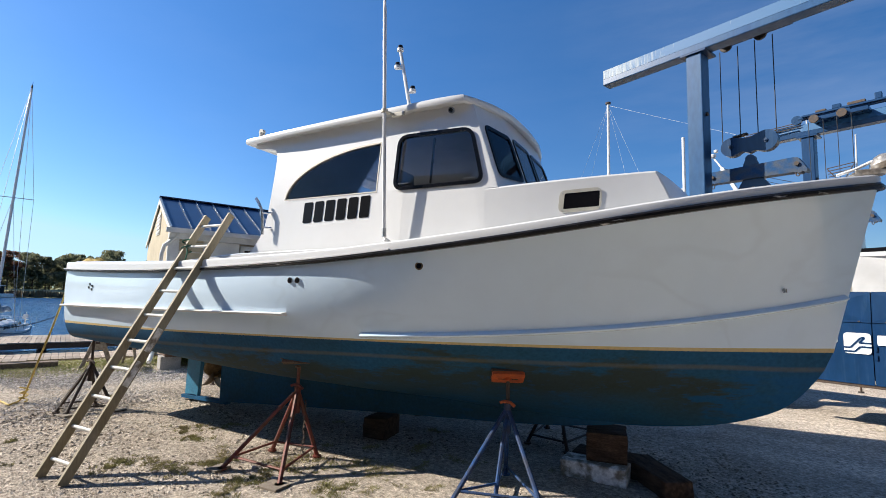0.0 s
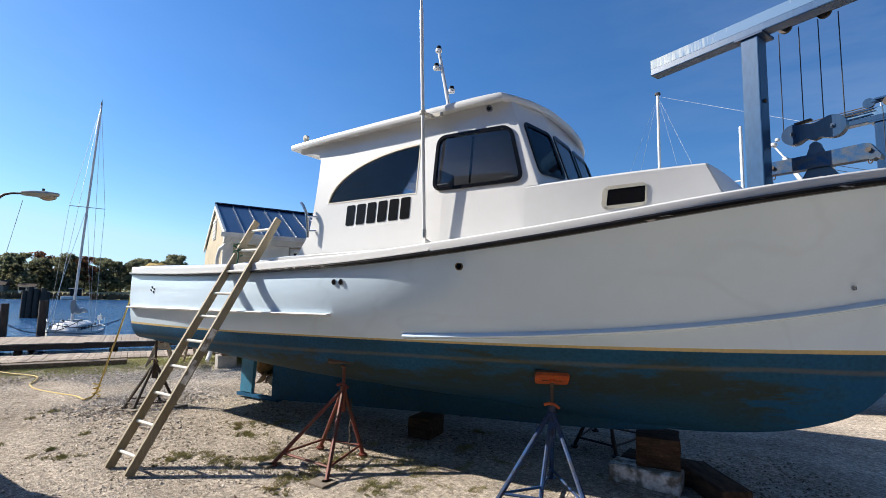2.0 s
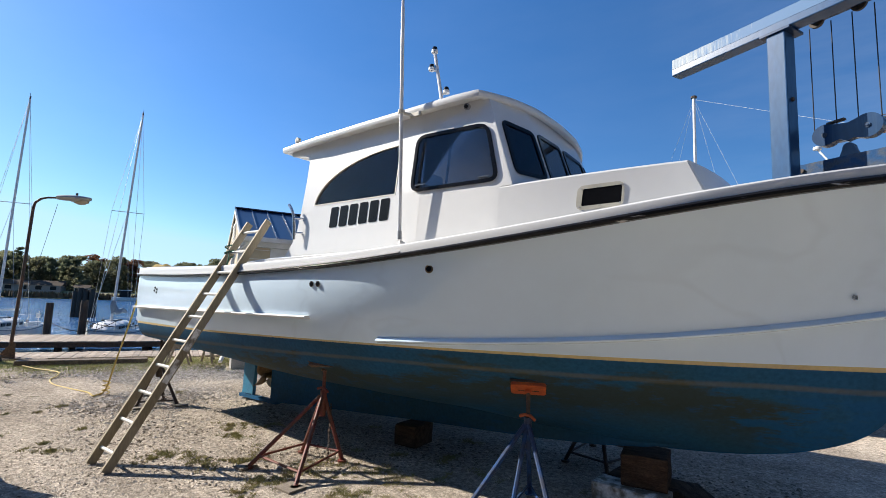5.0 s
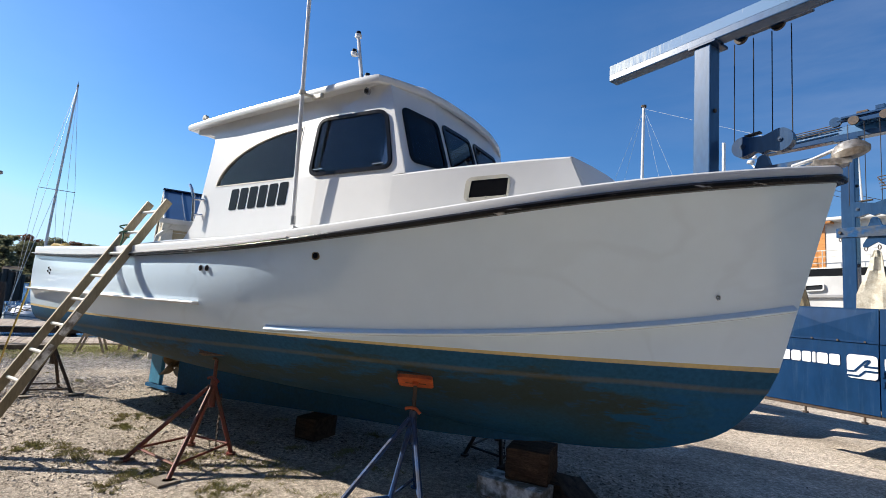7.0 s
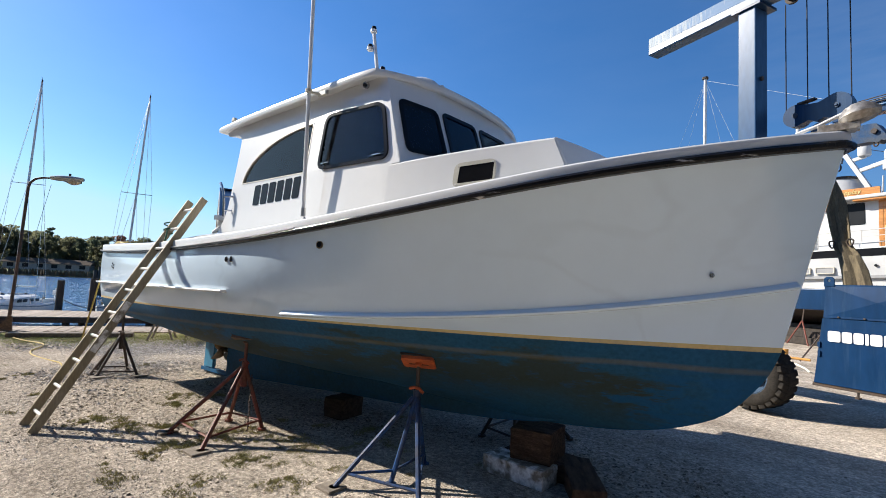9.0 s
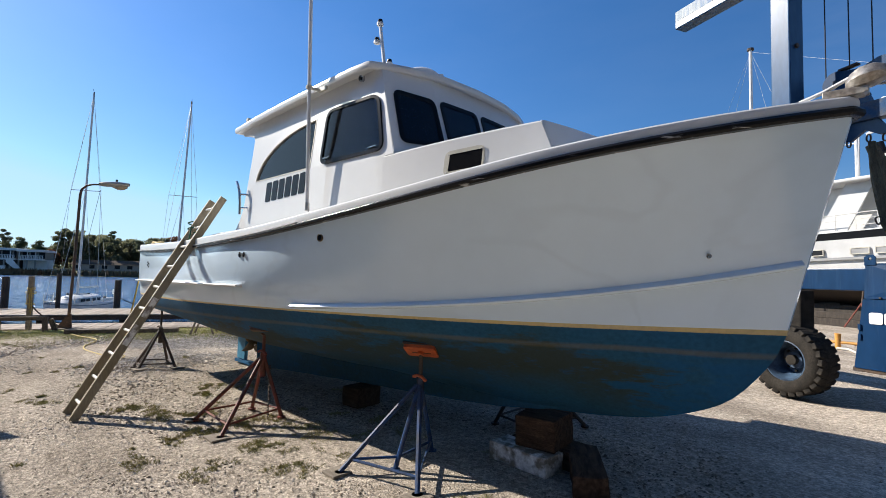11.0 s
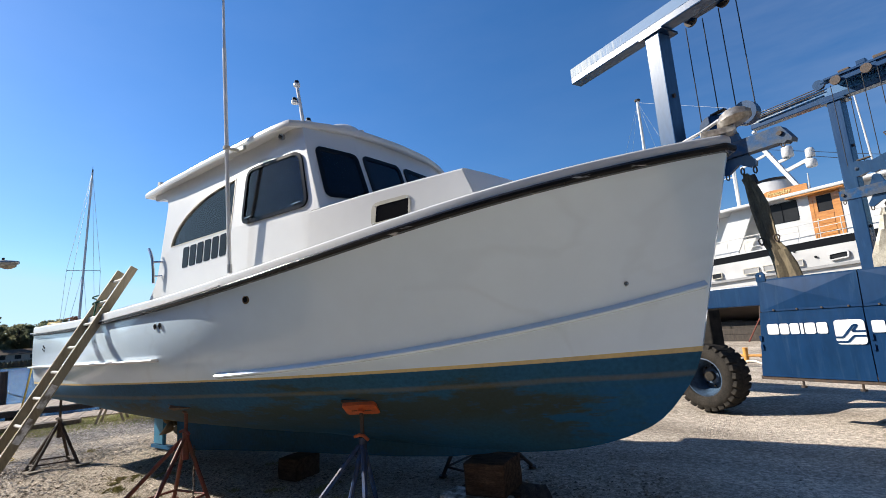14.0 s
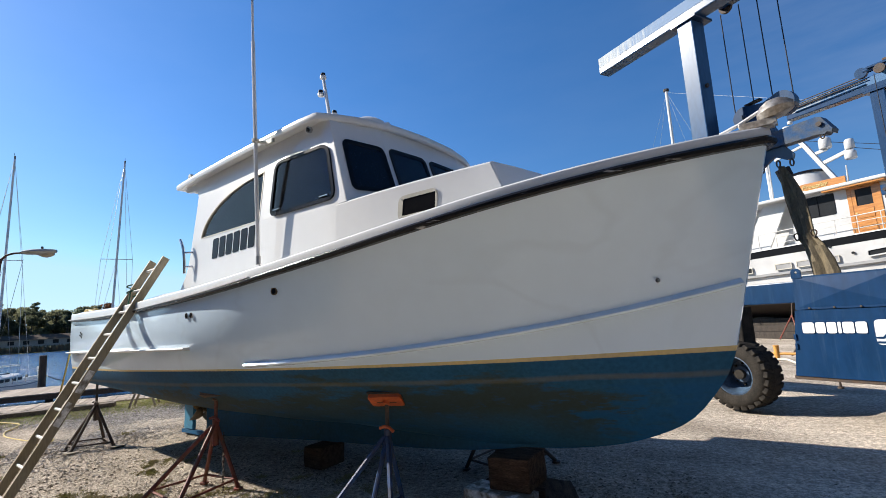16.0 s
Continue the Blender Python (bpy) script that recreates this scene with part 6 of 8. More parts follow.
# side housing with panels
lift_box("housing", (6.62, 7.72, 0.70), (16.2, 8.55, 1.94), M_LIFT, 0.0, label="blue engine housing")
for k in range(7):
    a0, a1 = 6.66 + 1.135 * k, 6.66 + 1.135 * (k + 1) - 0.012
    bm = B()
    e = 0.09 if k == 0 else 0.0
    panel(bm, [(a0 - e * 0.25, 1.515), (a1, 1.515), (a1, 1.955), (a0, 1.955)], [], lambda u, v, d: (u, 7.64 + d + 0.03 * max(0, v - 1.5) / 0.45, v), 0.04)
    ua = [bm.verts.new((u, 7.6395 + 0.03 * max(0, v - 1.5) / 0.45, v)) for u, v in ((a0 + 0.02, 1.54), (a1 - 0.02, 1.54), (a1 - 0.02, 1.935), (a0 + 0.02, 1.935))]
    uc = bm.verts.new(((a0 + a1) / 2, 7.635, 1.735))
    for i in range(4):
        bm.faces.new((ua[i], ua[(i + 1) % 4], uc))
    up = part("upper_panel", bm, M_LIFT, lift, "streaked blue sheet-steel panel")
    bm = B()
    panel(bm, [(a0 - e * 1.5, 0.645), (a1, 0.645), (a1, 1.505), (a0 - e * 0.3, 1.505)], [], lambda u, v, d: (u, 7.628 + d, v), 0.04)
    lo0 = a0 - e * 0.8
    va = [bm.verts.new((u, 7.6275, v)) for u, v in ((lo0 + 0.03, 0.68), (a1 - 0.03, 0.68), (a1 - 0.03, 1.48), (lo0 + 0.06, 1.48))]
    vc = bm.verts.new(((lo0 + a1) / 2, 7.617, 1.08))
    for i in range(4):
        bm.faces.new((va[i], va[(i + 1) % 4], vc))
    lp = part("door_panel", bm, M_LIFT, lift, "blue cross-broken sheet-steel door panel")
    for j in range(4):
        bm = B()
        disc(bm, (a0 + 0.15 + 0.28 * j, 7.635, 1.53), (0, 1, 0), 0.012, 0.02, 8)
        part("bolt", bm, M_DARKP, up)
    for j in (0.3, 0.85):
        bm = B()
        tube(bm, [(a0 + 1.135 * j, 7.66, 0.64), (a0 + 1.135 * j, 7.66, 0.53)], 0.014, 6)
        disc(bm, (a0 + 1.135 * j, 7.66, 0.53), (0, 0, 1), 0.035, 0.02, 10)
        part("latch", bm, M_DARKP, lp)
    for z in (1.0, 1.12):
        bm = B()
        box(bm, (a0 - e + 0.01, 7.61, z), (a0 - e + 0.04, 7.63, z + 0.07))
        part("hinge", bm, M_LIFT, lp)
bm = B()
box(bm, (6.5, 7.64, 0.60), (16.2, 7.74, 0.65), 0.006)
part("sill_rail", bm, M_DARKP, lift)
bm = B()
panel(bm, [(6.64, 1.93), (6.76, 1.93), (6.76, 2.03), (6.73, 2.06), (6.67, 2.06), (6.64, 2.03)], [[(6.70 + 0.02 * math.cos(q), 2.01 + 0.02 * math.sin(q)) for q in (radians(d) for d in range(0, 360, 45))]], lambda u, v, d: (u, 7.66 + d, v), 0.02)
part("lifting_eye", bm, M_LIFT, lift)
# white lettering and emblem as plain shapes
M_SIGN = mat("white_sign_paint", (0.78, 0.79, 0.80), rough=0.5, col2=(0.66, 0.69, 0.73), scale=14, fine=60, var=0.06)
for k, (a0, a1) in enumerate(((6.70, 6.84), (6.855, 6.965), (6.98, 7.085), (7.10, 7.135), (7.15, 7.27), (7.285, 7.40))):
    bm = B()
    panel(bm, rounded([(a0, 1.205), (a1, 1.205), (a1, 1.345), (a0, 1.345)], 0.025 if a1 - a0 > 0.05 else 0.012, 3), [], lambda u, v, d: (u, 7.613 + d, v), 0.004)
    part("sign_bar", bm, M_SIGN, lift, "white painted bar")
bm = B()
zig = (((7.47, 1.155), (7.545, 1.155), (7.665, 1.30), (7.705, 1.30), (7.645, 1.225), (7.775, 1.225)), ((7.47, 1.10), (7.59, 1.10), (7.655, 1.17), (7.775, 1.17)))
panel(bm, rounded([(7.47, 1.07), (7.775, 1.07), (7.775, 1.365), (7.47, 1.365)], 0.05), [], lambda u, v, d: (u, 7.613 + d, v), 0.004)
em = part("emblem", bm, M_SIGN, lift, "white rounded square emblem")
for way in zig:
    bm = B()
    for (u0, v0), (u1, v1) in zip(way, way[1:]):
        beam(bm, (u0, 7.610, v0), (u1, 7.610, v1), 0.004, 0.024, up=(0.01, 0, 1) if abs(u1 - u0) > 0.001 else (1, 0, 0))
    part("emblem_stroke", bm, M_LIFT, em)
for k in range(6):
    a0 = 7.84 + 0.16 * k
    bm = B()
    panel(bm, rounded([(a0, 1.205), (a0 + 0.125, 1.205), (a0 + 0.125, 1.345), (a0, 1.345)], 0.02, 3), [], lambda u, v, d: (u, 7.613 + d, v), 0.004)
    part("sign_bar", bm, M_SIGN, lift, "white painted bar")


def wheel(a, r):
    c = Vector((a, r, 0.535))
    R1, w = 0.52, 0.215
    bm = B()
    prof = [(0.28, -w * 0.8), (0.31, -w * 1.0), (0.36, -w * 1.07), (0.42, -w * 1.06), (0.465, -w * 0.97), (R1 - 0.022, -w * 0.8), (R1, -w * 0.4), (R1, w * 0.4), (R1 - 0.015, w * 0.8), (0.47, w * 0.95), (0.40, w), (0.31, w * 0.95), (0.28, w * 0.8)]
    n = 48
    rows = [[c + Vector((rr * math.cos(q), y, rr * math.sin(q))) for rr, y in prof] for q in (2 * math.pi * i / n for i in range(n))]
    rows.append(rows[0])
    grid(bm, rows)
    bmesh.ops.remove_doubles(bm, verts=bm.verts[:], dist=1e-4)
    wh = part("wheel", bm, M_TYRE, lift, "large lugged black tyre", smooth=True)
    for sgn in (-1, 1):
        bm = B()
        box(bm, (R1 - 0.07, min(-0.01 * sgn, sgn * w * 0.98), -0.047), (R1 + 0.004, max(-0.01 * sgn, sgn * w * 0.98), 0.047), 0.014, Matrix.Rotation(0.22 * sgn, 4, "X"))
        lug = part("lug", bm, M_TYRE, wh)
        for i in range(26):
            if i:
                lug = new("lug", lug.data)
                lug.parent = wh
            lug.matrix_basis = Matrix.Translation(c) @ Matrix.Rotation(-2 * math.pi * (i + (0.5 if sgn > 0 else 0)) / 26, 4, "Y")
    bm = B()
    dish = [[c + Vector((rr * math.cos(q), y, rr * math.sin(q))) for q in (2 * math.pi * j / 32 for j in range(32))] for rr, y in ((0.30, -w * 0.7), (0.315, -w * 0.92), (0.285, -w * 0.95), (0.262, -w * 0.7), (0.252, -w * 0.2), (0.215, w * 0.1), (0.20, w * 0.45), (0.13, w * 0.5), (0.12, w * 0.1), (0.0, w * 0.1))]
    grid(bm, dish, closed=True)
    part("rim", bm, mat("pale_blue_rim", (0.065, 0.11, 0.175), rough=0.45, col2=(0.022, 0.036, 0.06), scale=8, var=0.25), wh, "pale blue steel rim", smooth=True)
    bm = B()
    disc(bm, c + Vector((0, w * 0.0, 0)), (0, 1, 0), 0.075, 0.10, 16)
    for i in range(8):
        q = 2 * math.pi * i / 8
        disc(bm, c + Vector((0.165 * math.cos(q), w * 0.42, 0.165 * math.sin(q))), (0, 1, 0), 0.016, 0.05, 6)
    part("hub", bm, M_TYRE, wh, "greasy dark hub", smooth=True)
    bm = B()
    box(bm, c + Vector((-0.14, -0.02, 0.3)), c + Vector((0.14, 0.30, 1.05)), 0.02)
    part("fork", bm, M_TYRE, lift)


wheel(5.46, 8.13)
# box out of sight behind the bow, added to fill the wheel's ground shadow
lift_box("drive_box", (4.22, 7.92, 0.80), (4.92, 8.5, 1.60), label="blue unseen box added to cast a shadow by the wheel")
wheel(14.5, 8.17)
wheel(5.62, 16.4)
wheel(14.5, 16.4)
# rams and fittings on the far beam
bm = B()
tube(bm, [(4.9, 16.08, 7.50), (8.5, 16.08, 7.52)], 0.07, 12)
disc(bm, (4.85, 16.08, 7.48), (0, 1, 0), 0.14, 0.1, 16)
disc(bm, (6.0, 16.0, 7.42), (0, 1, 0), 0.16, 0.06, 16)
tube(bm, [(3.2, 16.08, 7.2), (4.9, 16.08, 7.3)], 0.018, 6)
tube(bm, [(3.2, 16.08, 7.1), (4.9, 16.08, 7.15)], 0.018, 6)
part("hydraulic_ram", bm, M_LIFT, lift, "blue hydraulic ram along the beam", smooth=True)
for k, (a0, a1, z0, z1) in enumerate(((5.0, 7.6, 7.50, 7.56), (5.35, 5.6, 7.56, 7.62), (5.75, 5.95, 7.56, 7.68), (6.1, 6.5, 7.56, 7.64), (6.7, 6.85, 7.56, 7.74), (7.05, 7.5, 7.56, 7.66))):
    bm = B()
    box(bm, (a0, 15.95, z0), (a1, 16.12, z1), 0.01)
    part("hose_clamp" if k else "hose_tray", bm, M_LIFT if k % 2 == 0 else M_DARKP, lift)
for dzr in (7.40, 7.34, 7.26):
    bm = B()
    tube(bm, [(3.1, 16.06, dzr - 0.05), (4.95, 16.06, dzr)], 0.014, 6)
    part("hydraulic_pipe", bm, M_DARKP, lift, smooth=True)

# ---- motor yacht beyond the lift ----
yacht = thing("motor_yacht", BANK, "large white motor yacht ashore, teak door, black sheer stripe", "yacht")
R0 = 22.3


def yz(a, z):
    return z + 0.030 * (a + 2.4)


bm = B()
rows = []
for i in range(25):
    a = -9 + 20 * i / 24
    k = max(0, (a - 4) / 7)
    half = 2.3 * (1 - k**2.2)
    rows.append([(a, R0 + 2.3 - half * f, z) for f, z in ((0.02, 0.9), (0.55, 1.25), (0.86, 1.7), (0.95, 2.25))])
grid(bm, rows)
grid(bm, [[(x, 2 * (R0 + 2.3) - y, z) for x, y, z in row] for row in rows])
part("bottom", bm, M_YBOT, yacht, "dark brown bottom paint", smooth=True)


def band(z0, z1, f0, f1):
    bm = B()
    for sgn in (1, -1):
        rows = []
        for i in range(25):
            a = -9 + 20 * i / 24
            k = max(0, (a - 4) / 7)
            half = 2.3 * (1 - k**2.2)
            c = R0 + 2.3
            rows.append([(a, c - sgn * half * f0, yz(a, z0) if z0 > 2.6 else z0), (a, c - sgn * half * f1, yz(a, z1))])
        grid(bm, rows)
    grid(bm, [[(-9, R0 + 2.3 - 2.3 * f0, z0), (-9, R0 + 2.3 + 2.3 * f0, z0)], [(-9, R0 + 2.3 - 2.3 * f1, z1), (-9, R0 + 2.3 + 2.3 * f1, z1)]])
    return bm


part("hull", band(2.25, 3.49, 0.95, 1.0), M_YACHT, yacht, "glossy white hull", smooth=True)
part("sheer_stripe", band(3.49, 3.78, 1.0, 1.003), M_BLACK, yacht, "black sheer stripe")
bm = B()
for a0, a1 in ((-9, 10),):
    sweep(bm, [(lerp(-9, 4, k / 8), R0, yz(lerp(-9, 4, k / 8), 2.72)) for k in range(9)], [(-0.02, -0.06), (0.05, -0.05), (0.05, 0.05), (-0.02, 0.06)])
part("rubbing_strake", bm, M_YGREY, yacht, "grey rubbing strake")
bm = B()
box(bm, (-9, R0 + 0.02, 3.70), (9, R0 + 4.5, 3.86))
part("deck", bm, M_YACHT, yacht)
bm = B()
sweep(bm, [(lerp(-9, 5, k / 8), R0 + 0.02, yz(lerp(-9, 5, k / 8), 3.78)) for k in range(9)], [(-0.03, 0.0), (0.05, 0.0), (0.05, 0.05), (-0.03, 0.05)])
part("cap_rail", bm, M_YACHT, yacht)
for a0, a1 in ((-2.75, -2.27), (-1.33, -0.68), (-0.51, 0.15), (0.62, 1.0)):
    z = yz((a0 + a1) / 2, 3.0)
    bm = B()
    o = rounded([(a0, z - 0.14), (a1, z - 0.12), (a1, z + 0.14), (a0, z + 0.12)], 0.03, 3)
    panel(bm, o, [inset(o, 0.03)], lambda u, v, d: (u, R0 - 0.03 + d, v), 0.04)
    pl = part("portlight", bm, M_CREAM, yacht, "rectangular cream-framed portlight")
    bm = B()
    panel(bm, inset(o, 0.025), [], lambda u, v, d: (u, R0 - 0.012 + d, v), 0.004)
    part("pane", bm, M_YGREY if a0 > -2 else M_FARD, pl)
bm = B()
o = rounded([(1.86, 3.02), (2.52, 3.08), (2.52, 3.36), (1.86, 3.30)], 0.1, 4)
panel(bm, o, [inset(o, 0.05)], lambda u, v, d: (u, R0 - 0.05 + d, v), 0.07)
hz = part("hawse", bm, M_YACHT, yacht, "white-rimmed hawse opening", smooth=True)
bm = B()
panel(bm, inset(o, 0.04), [], lambda u, v, d: (u, R0 - 0.008 + d, v), 0.004)
part("hawse_hole", bm, M_FARD, hz)
bm = B()
disc(bm, (1.45, R0 - 0.01, 3.25), (0, 1, 0), 0.05, 0.03, 12)
part("hull_outlet", bm, M_FARD, yacht)
bm = B()
disc(bm, (0.75, R0 - 0.01, 3.58), (0, 1, 0), 0.05, 0.03, 12)
part("hull_outlet", bm, M_FARD, yacht)
# deckhouse
RH = R0 + 0.55
door = [(1.50, 3.92), (2.25, 3.92), (2.25, 5.76), (1.50, 5.76)]
hwin = rounded([(-0.24, 4.90), (0.92, 4.90), (0.92, 5.72), (-0.24, 5.72)], 0.04, 3)
bm = B()
panel(bm, [(-0.65, 3.86), (4.4, 3.86), (4.6, 5.85), (-0.65, 5.85)], [hwin, door], lambda u, v, d: (u, RH + d, v), 0.06)
part("deckhouse_wall", bm, M_YACHT, yacht, "white deckhouse side")
bm = B()
box(bm, (-0.65, RH + 0.06, 3.86), (-0.60, RH + 3.3, 5.85))
box(bm, (4.4, RH + 0.06, 3.86), (4.5, RH + 3.3, 5.85))
box(bm, (-0.65, RH + 3.2, 3.86), (4.5, RH + 3.3, 5.85))
part("deckhouse_shell", bm, M_YACHT, yacht)
bm = B()
panel(bm, [(-5.6, 3.86), (-0.62, 3.86), (-0.62, 5.82), (-4.6, 5.82)], [[(-2.23 + 0.17 * math.cos(q), 5.2 + 0.17 * math.sin(q)) for q in (radians(d) for d in range(0, 360, 30))]], lambda u, v, d: (u, RH + 0.9 + d, v), 0.08)
part("pilothouse_side", bm, M_YACHT, yacht)
bm = B()
panel(bm, [(-2.85, 3.9), (-1.75, 3.9), (-0.75, 5.84), (-1.75, 5.84)], [], lambda u, v, d: (u, RH + 0.05 + d, v), 0.08)
part("wing_panel", bm, M_YACHT, yacht, "raked white wing panel")
bm = B()
disc(bm, (-2.23, RH + 0.93, 5.2), (0, 1, 0), 0.18, 0.04, 16)
part("porthole", bm, M_FARD, yacht)
bm = B()
panel(bm, hwin, [], lambda u, v, d: (u, RH + 0.02 + d, v), 0.01)
wp = part("window_pane", bm, M_FARD, yacht, "dark saloon window")
bm = B()
beam(bm, (0.34, RH + 0.015, 4.90), (0.34, RH + 0.015, 5.72), 0.03, 0.02, up=(1, 0, 0))
part("mullion", bm, M_BLACK, wp)
bm = B()
panel(bm, inset(hwin, -0.02), [hwin], lambda u, v, d: (u, RH - 0.012 + d, v), 0.02)
part("window_frame", bm, M_BLACK, yacht)
dwin = [(1.62, 5.03), (2.13, 5.03), (2.13, 5.68), (1.62, 5.68)]
bm = B()
panel(bm, door, [dwin], lambda u, v, d: (u, RH - 0.02 + d, v), 0.05)
dd = part("door", bm, M_TEAK, yacht, "varnished teak door with a glazed top")
bm = B()
panel(bm, dwin, [], lambda u, v, d: (u, RH + 0.01 + d, v), 0.01)
part("pane", bm, M_FARD, dd)
for z0, z1 in ((4.08, 4.44), (4.54, 4.92)):
    bm = B()
    box(bm, (1.63, RH - 0.035, z0), (2.12, RH - 0.02, z1), 0.006)
    part("door_panel", bm, M_TEAK, dd)
bm = B()
disc(bm, (1.58, RH - 0.04, 4.75), (0, 1, 0), 0.03, 0.05, 10)
part("handle", bm, M_GOLD, dd)
bm = B()
for lo, hi in (((1.36, RH - 0.03, 3.9), (1.50, RH + 0.03, 5.84)), ((2.25, RH - 0.03, 3.9), (2.40, RH + 0.03, 5.84)), ((1.36, RH - 0.03, 5.76), (2.40, RH + 0.03, 5.85))):
    box(bm, lo, hi, 0.008)
part("door_frame", bm, M_TEAK, yacht)
bm = B()
box(bm, (-6.0, R0 + 0.1, 5.83), (4.9, RH + 3.6, 5.97), 0.04)
part("roof", bm, M_YACHT, yacht, "white boat deck overhang")
bm = B()
box(bm, (0.7, R0 + 0.14, 5.755), (2.7, RH - 0.04, 5.83), 0.02)
part("teak_header", bm, M_TEAK, yacht)
bm = B()
panel(bm, [(-0.45, 6.0), (1.42, 6.0), (1.42, 6.30), (-0.1, 6.34), (-0.45, 6.22)], [], lambda u, v, d: (u, R0 + 0.5 + d, v), 0.08)
nb = part("name_board", bm, M_TEAK, yacht, "varnished name board")
cu = bpy.data.curves.new("lettering", "FONT")
cu.body = "Freeplay"
cu.size = 0.27
cu.shear = 0.25
cu.extrude = 0.006
tmp = new("lettering", cu)
me = bpy.data.meshes.new_from_object(tmp)
bpy.data.objects.remove(tmp)
bpy.data.curves.remove(cu)
me.materials.clear()
me.materials.append(M_GOLD)
lt = new("lettering", me)
lt.parent = nb
lt.matrix_basis = Matrix.Translation((-0.10, R0 + 0.485, 6.10)) @ pose(0, 0, 0, 90, 0, 0)
lt["label"] = "gold script lettering"
bm = B()
tube(bm, [(-0.2, R0 + 1.4, 5.97), (-0.2, R0 + 1.4, 6.45), (-0.2, R0 + 1.4, 6.86)], 0.95, 28, 0.66)
st = part("stack", bm, M_YACHT, yacht, "low white funnel", smooth=True)
bm = B()
tube(bm, [(-0.2, R0 + 1.4, 6.86), (-0.2, R0 + 1.4, 6.98)], 0.70, 28, 0.60)
part("stack_cap", bm, M_BLACK, st, smooth=True)
bm = B()
tube(bm, [(-0.95, R0 + 1.0, 6.75), (-1.12, R0 + 1.0, 7.30)], 0.13, 14)
tube(bm, [(-0.62, R0 + 1.0, 6.80), (-0.78, R0 + 1.0, 7.36)], 0.13, 14)
part("exhaust_pipe", bm, M_BLACK, st, "black raked exhaust pipes", smooth=True)
# radar arch and domes
bm = B()
beam(bm, (1.05, R0 + 1.2, 5.97), (-0.20, R0 + 1.2, 8.40), 0.16, 0.20, up=(0, 1, 0))
beam(bm, (0.45, R0 + 1.2, 7.15), (1.50, R0 + 1.2, 7.42), 0.14, 0.12, up=(0, 1, 0))
beam(bm, (0.20, R0 + 1.2, 7.62), (0.72, R0 + 1.2, 7.72), 0.12, 0.10, up=(0, 1, 0))
beam(bm, (-0.10, R0 + 1.2, 8.15), (-1.30, R0 + 1.2, 7.86), 0.10, 0.08, up=(0, 1, 0))
beam(bm, (-0.20, R0 + 1.2, 8.40), (-0.60, R0 + 1.2, 9.05), 0.07, 0.07, up=(0, 1, 0))
ar = part("radar_arch", bm, M_YACHT, yacht, "white raked radar arch")
for a, z, rr, h in ((0.68, 7.98, 0.22, 0.5), (1.48, 7.66, 0.17, 0.42), (1.46, 7.22, 0.20, 0.36), (-0.62, 9.12, 0.16, 0.16), (-0.45, 9.32, 0.10, 0.14)):
    bm = B()
    prof = ((0.0, -0.5), (0.85, -0.5), (1.0, -0.42), (1.0, 0.1), (0.94, 0.3), (0.75, 0.43), (0.4, 0.49), (0.0, 0.5))
    grid(bm, [[(a + rr * f * math.cos(q), R0 + 1.2 + rr * f * math.sin(q), z + h * g) for q in (2 * math.pi * j / 18 for j in range(18))] for f, g in prof], closed=True)
    bmesh.ops.remove_doubles(bm, verts=bm.verts[:], dist=1e-4)
    part("dome", bm, M_YACHT, ar, smooth=True, angle=50)
for a, z0, z1, lean in ((-1.40, 5.9, 7.95, 0.05), (3.53, 5.9, 9.9, -0.17), (4.9, 5.9, 8.7, 0.05), (1.38, 5.9, 6.75, 0.03)):
    bm = B()
    tube(bm, [(a, R0 + 0.8, z0), (a + lean, R0 + 0.8, z1)], 0.04, 8, 0.025)
    part("whip_aerial", bm, M_YACHT, yacht, smooth=True)
for p, q in (((-0.2, R0 + 1.2, 8.4), (4.6, R0 + 1.2, 6.4)), ((1.5, R0 + 1.2, 7.5), (4.6, R0 + 1.2, 6.1))):
    bm = B()
    tube(bm, [p, q], 0.012, 5)
    part("stay", bm, M_CABLE, yacht)
# rails
for k in range(16):
    a = -6.2 + 0.72 * k
    bm = B()
    tube(bm, [(a, R0 + 0.08, yz(a, 3.78)), (a, R0 + 0.08, yz(a, 4.50))], 0.014, 6)
    part("stanchion", bm, M_TRIM, yacht)
for h in (4.02, 4.26, 4.50):
    bm = B()
    tube(bm, [(-6.2, R0 + 0.08, yz(-6.2, h)), (4.6, R0 + 0.08, yz(4.6, h))], 0.013 if h < 4.5 else 0.02, 6)
    part("guard_rail", bm, M_TRIM, yacht)
# rolled basket near the bow
bm = B()
for k in range(5):
    tube(bm, [(4.0 + 0.02 * k, R0 + 0.7, 7.45 - 0.12 * k), (4.9 - 0.08 * k, R0 + 0.7, 7.55 - 0.14 * k)], 0.02, 5)
tube(bm, [(4.0, R0 + 0.7, 7.45), (4.35, R0 + 0.7, 6.9)], 0.02, 5)
tube(bm, [(4.9, R0 + 0.7, 7.55), (4.55, R0 + 0.7, 6.9)], 0.02, 5)
part("mast_basket", bm, M_DARKP, yacht)
# stands and blocking below the yacht
for a in (-4, -1.2, 1.2, 4):
    jb = thing("shore_prop", BANK @ Matrix.Translation((a, R0 + 0.4, 0)), "timber and steel prop under the yacht", "boat stand", "props under the yacht")
    bm = B()
    for dx, dy in ((-0.4, -0.4), (0.4, -0.4), (0, 0.4)):
        tube(bm, [(0, 0, 1.0), (dx, dy, 0.02)], 0.03, 6)
    part("leg", bm, M_REDP, jb)
    bm = B()
    tube(bm, [(0, 0, 0.9), (0, 0.15, 1.55)], 0.03, 8)
    part("post", bm, M_DARKP, jb)
